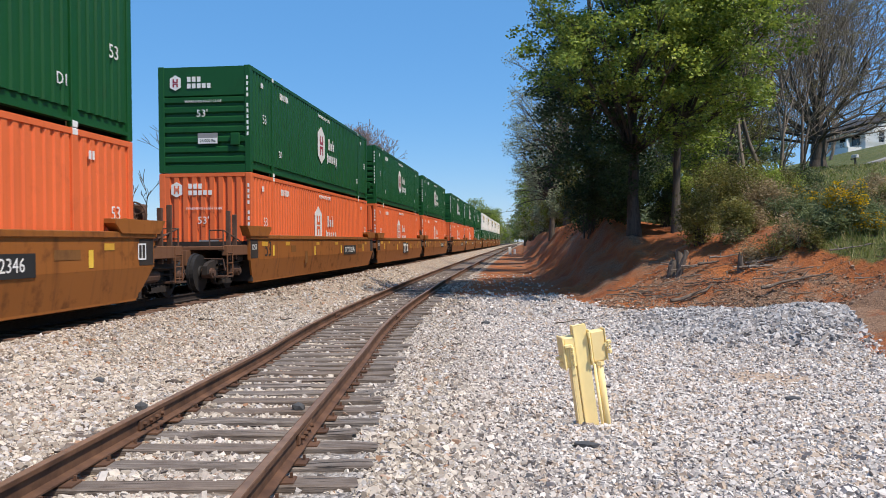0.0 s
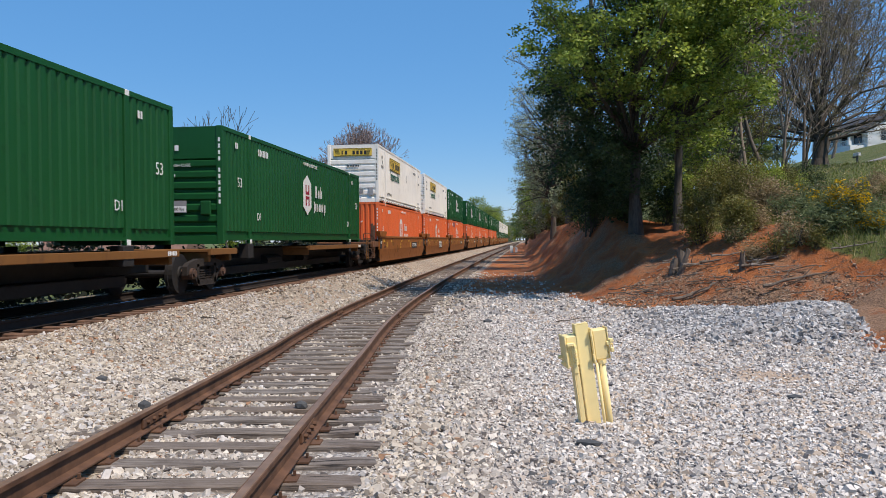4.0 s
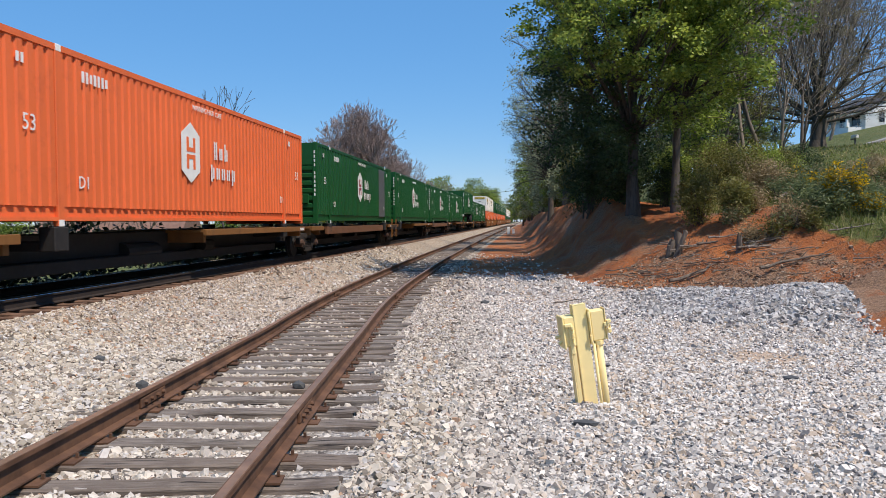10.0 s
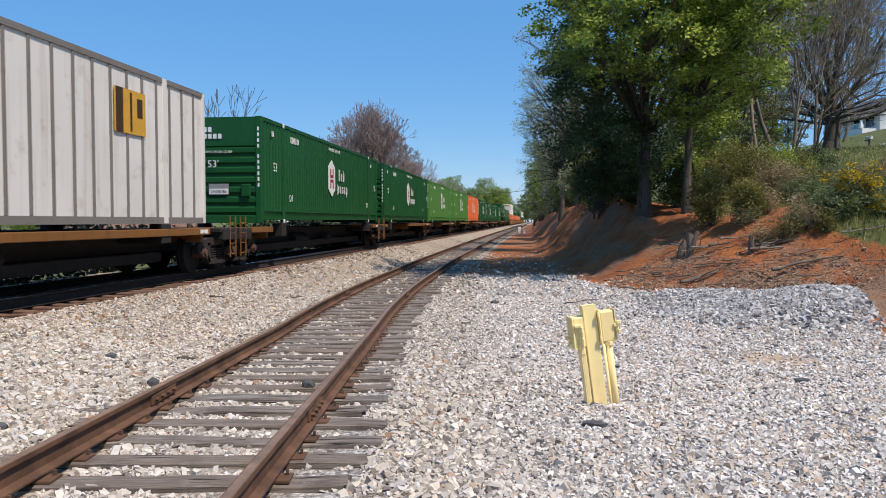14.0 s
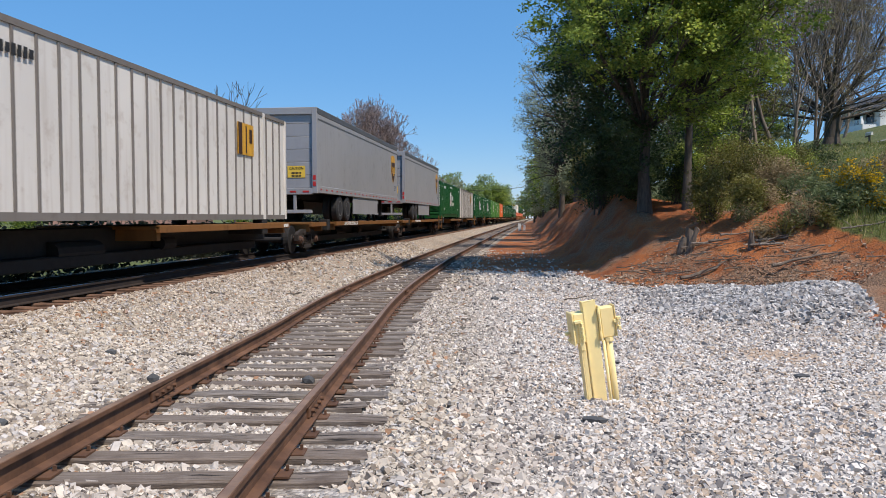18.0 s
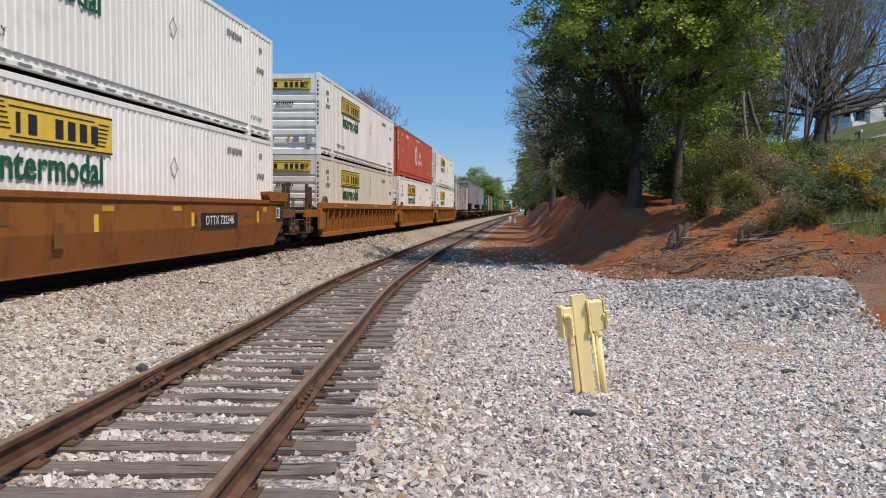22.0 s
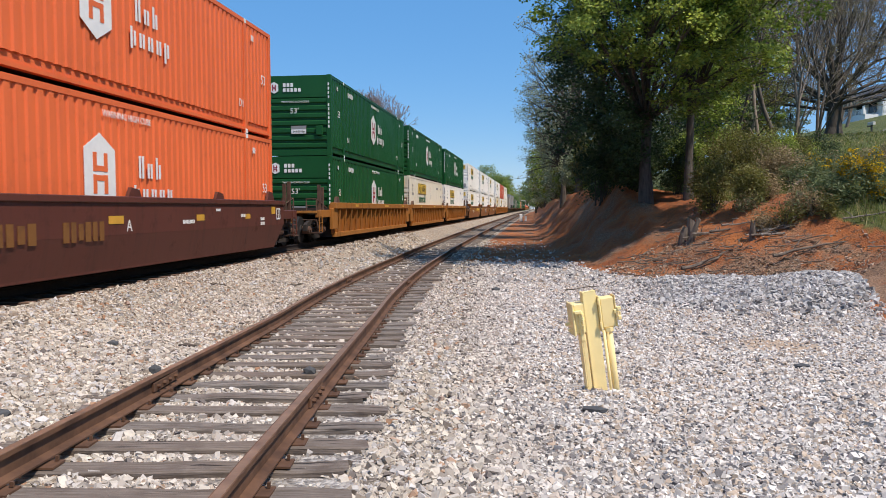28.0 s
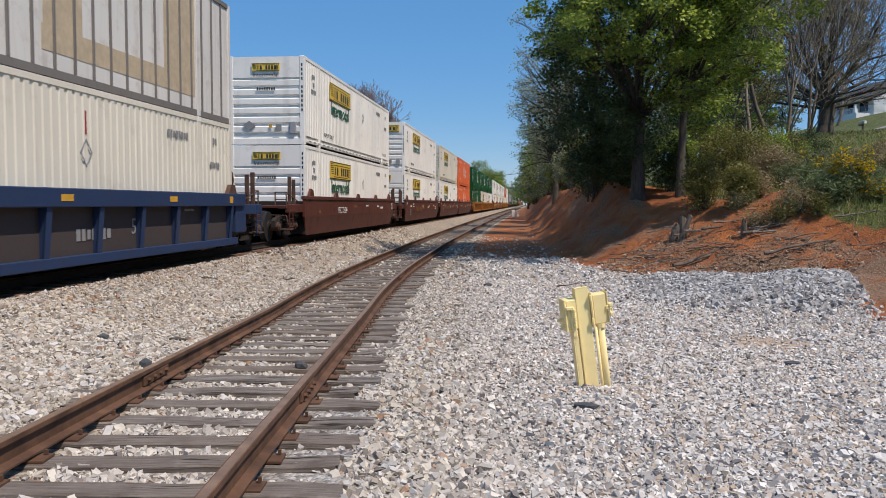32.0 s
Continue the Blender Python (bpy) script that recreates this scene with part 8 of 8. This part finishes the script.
def clear_of_track(x, y, g):
    """Stones lie between and beside the ties, not on them."""
    p = y / PACE
    sx = np.where(p < 12.39, -2.41 - 0.109 * (p - 4.43), -4.3 + 1.022 * np.exp(-np.maximum(p - 12.39, 0) / 9.4))
    ties = np.array(TIE_Y)
    yy = y + (x - sx) * 0.11
    d = np.min(np.abs(yy[:, None] - ties[None, :]), axis=1) if len(ties) else np.full(len(x), 9.0)
    on_tie = (d < 0.145) & (x - sx < 1.33) & (x - sx > -1.02) & (g.random(len(x)) > 0.03)
    on_rail = np.abs(np.abs(x - sx) - 0.7535) < 0.11
    main = (x < MAIN_X + 1.42)
    sandy = sand_at(x, y) > 0.25 + 0.9 * g.random(len(x))
    dirt = (y > 27.6 + 2.0 * g.random(len(x))) & (x > -2.9 + 0.8 * g.random(len(x))) & (g.random(len(x)) > 0.12)
    return ~(on_tie | on_rail | main | sandy | dirt) & (toe_distance(x, y) < 0.05 + 0.3 * g.random(len(x)) ** 2)


def wedge(y0, y1, power=1.0):
    """Even spread over the strip that lies ahead, from y0 to y1."""
    def area(g, n):
        y = np.sqrt(g.uniform(y0 * y0, y1 * y1, n))
        x = y * g.uniform(-0.74, 0.46, n)
        return x, y
    return area


stone_field("gravel_near", "pale grey and tan crushed stone", 98000, wedge(3.0, 10.5), lambda g, x, y, n: g.gamma(5, 0.0066, n).clip(0.012, 0.08) * np.where(x > -0.2, 0.74, 0.95), 1, tan_at, clear_of_track, 0.12)
stone_field("gravel_middle", "pale grey and tan crushed stone", 95000, wedge(10.5, 20.0), lambda g, x, y, n: g.gamma(6, 0.0052, n).clip(0.016, 0.075), 2, tan_at, clear_of_track, 0.12)
stone_field("gravel_far", "pale grey and tan crushed stone", 46000, wedge(20.0, 44.0), lambda g, x, y, n: g.gamma(6, 0.009, n).clip(0.03, 0.1), 3, tan_at, clear_of_track)
stone_field("gravel_pile", "heap of coarse grey crushed stone", 26000, lambda g, n: (g.normal(4.9, 1.0, n), g.normal(17.0, 1.05, n)), lambda g, x, y, n: g.gamma(6, 0.0092, n).clip(0.025, 0.11), 4, lambda x, y: np.full(len(x), -0.7), lambda x, y, g: toe_distance(x, y) < 0.25, 0.3)
stone_field("clay_rubble", "small brown stones and clods on the clay bank", 16000, lambda g, n: (g.uniform(2.0, 9.5, n), g.uniform(19.0, 25.0, n)), lambda g, x, y, n: g.gamma(3, 0.009, n).clip(0.01, 0.1), 5, lambda x, y: np.full(len(x), 2.0), lambda x, y, g: (toe_distance(x, y) > 0.0) & (toe_distance(x, y) < 1.0 + 2.2 * g.random(len(x))))


def motions():
    for ob, x, s, z in MOVING:
        walk(ob, [(0, pose(x, s, z)), (CLIP, pose(x, s + SPEED * CLIP, z))])


motions()
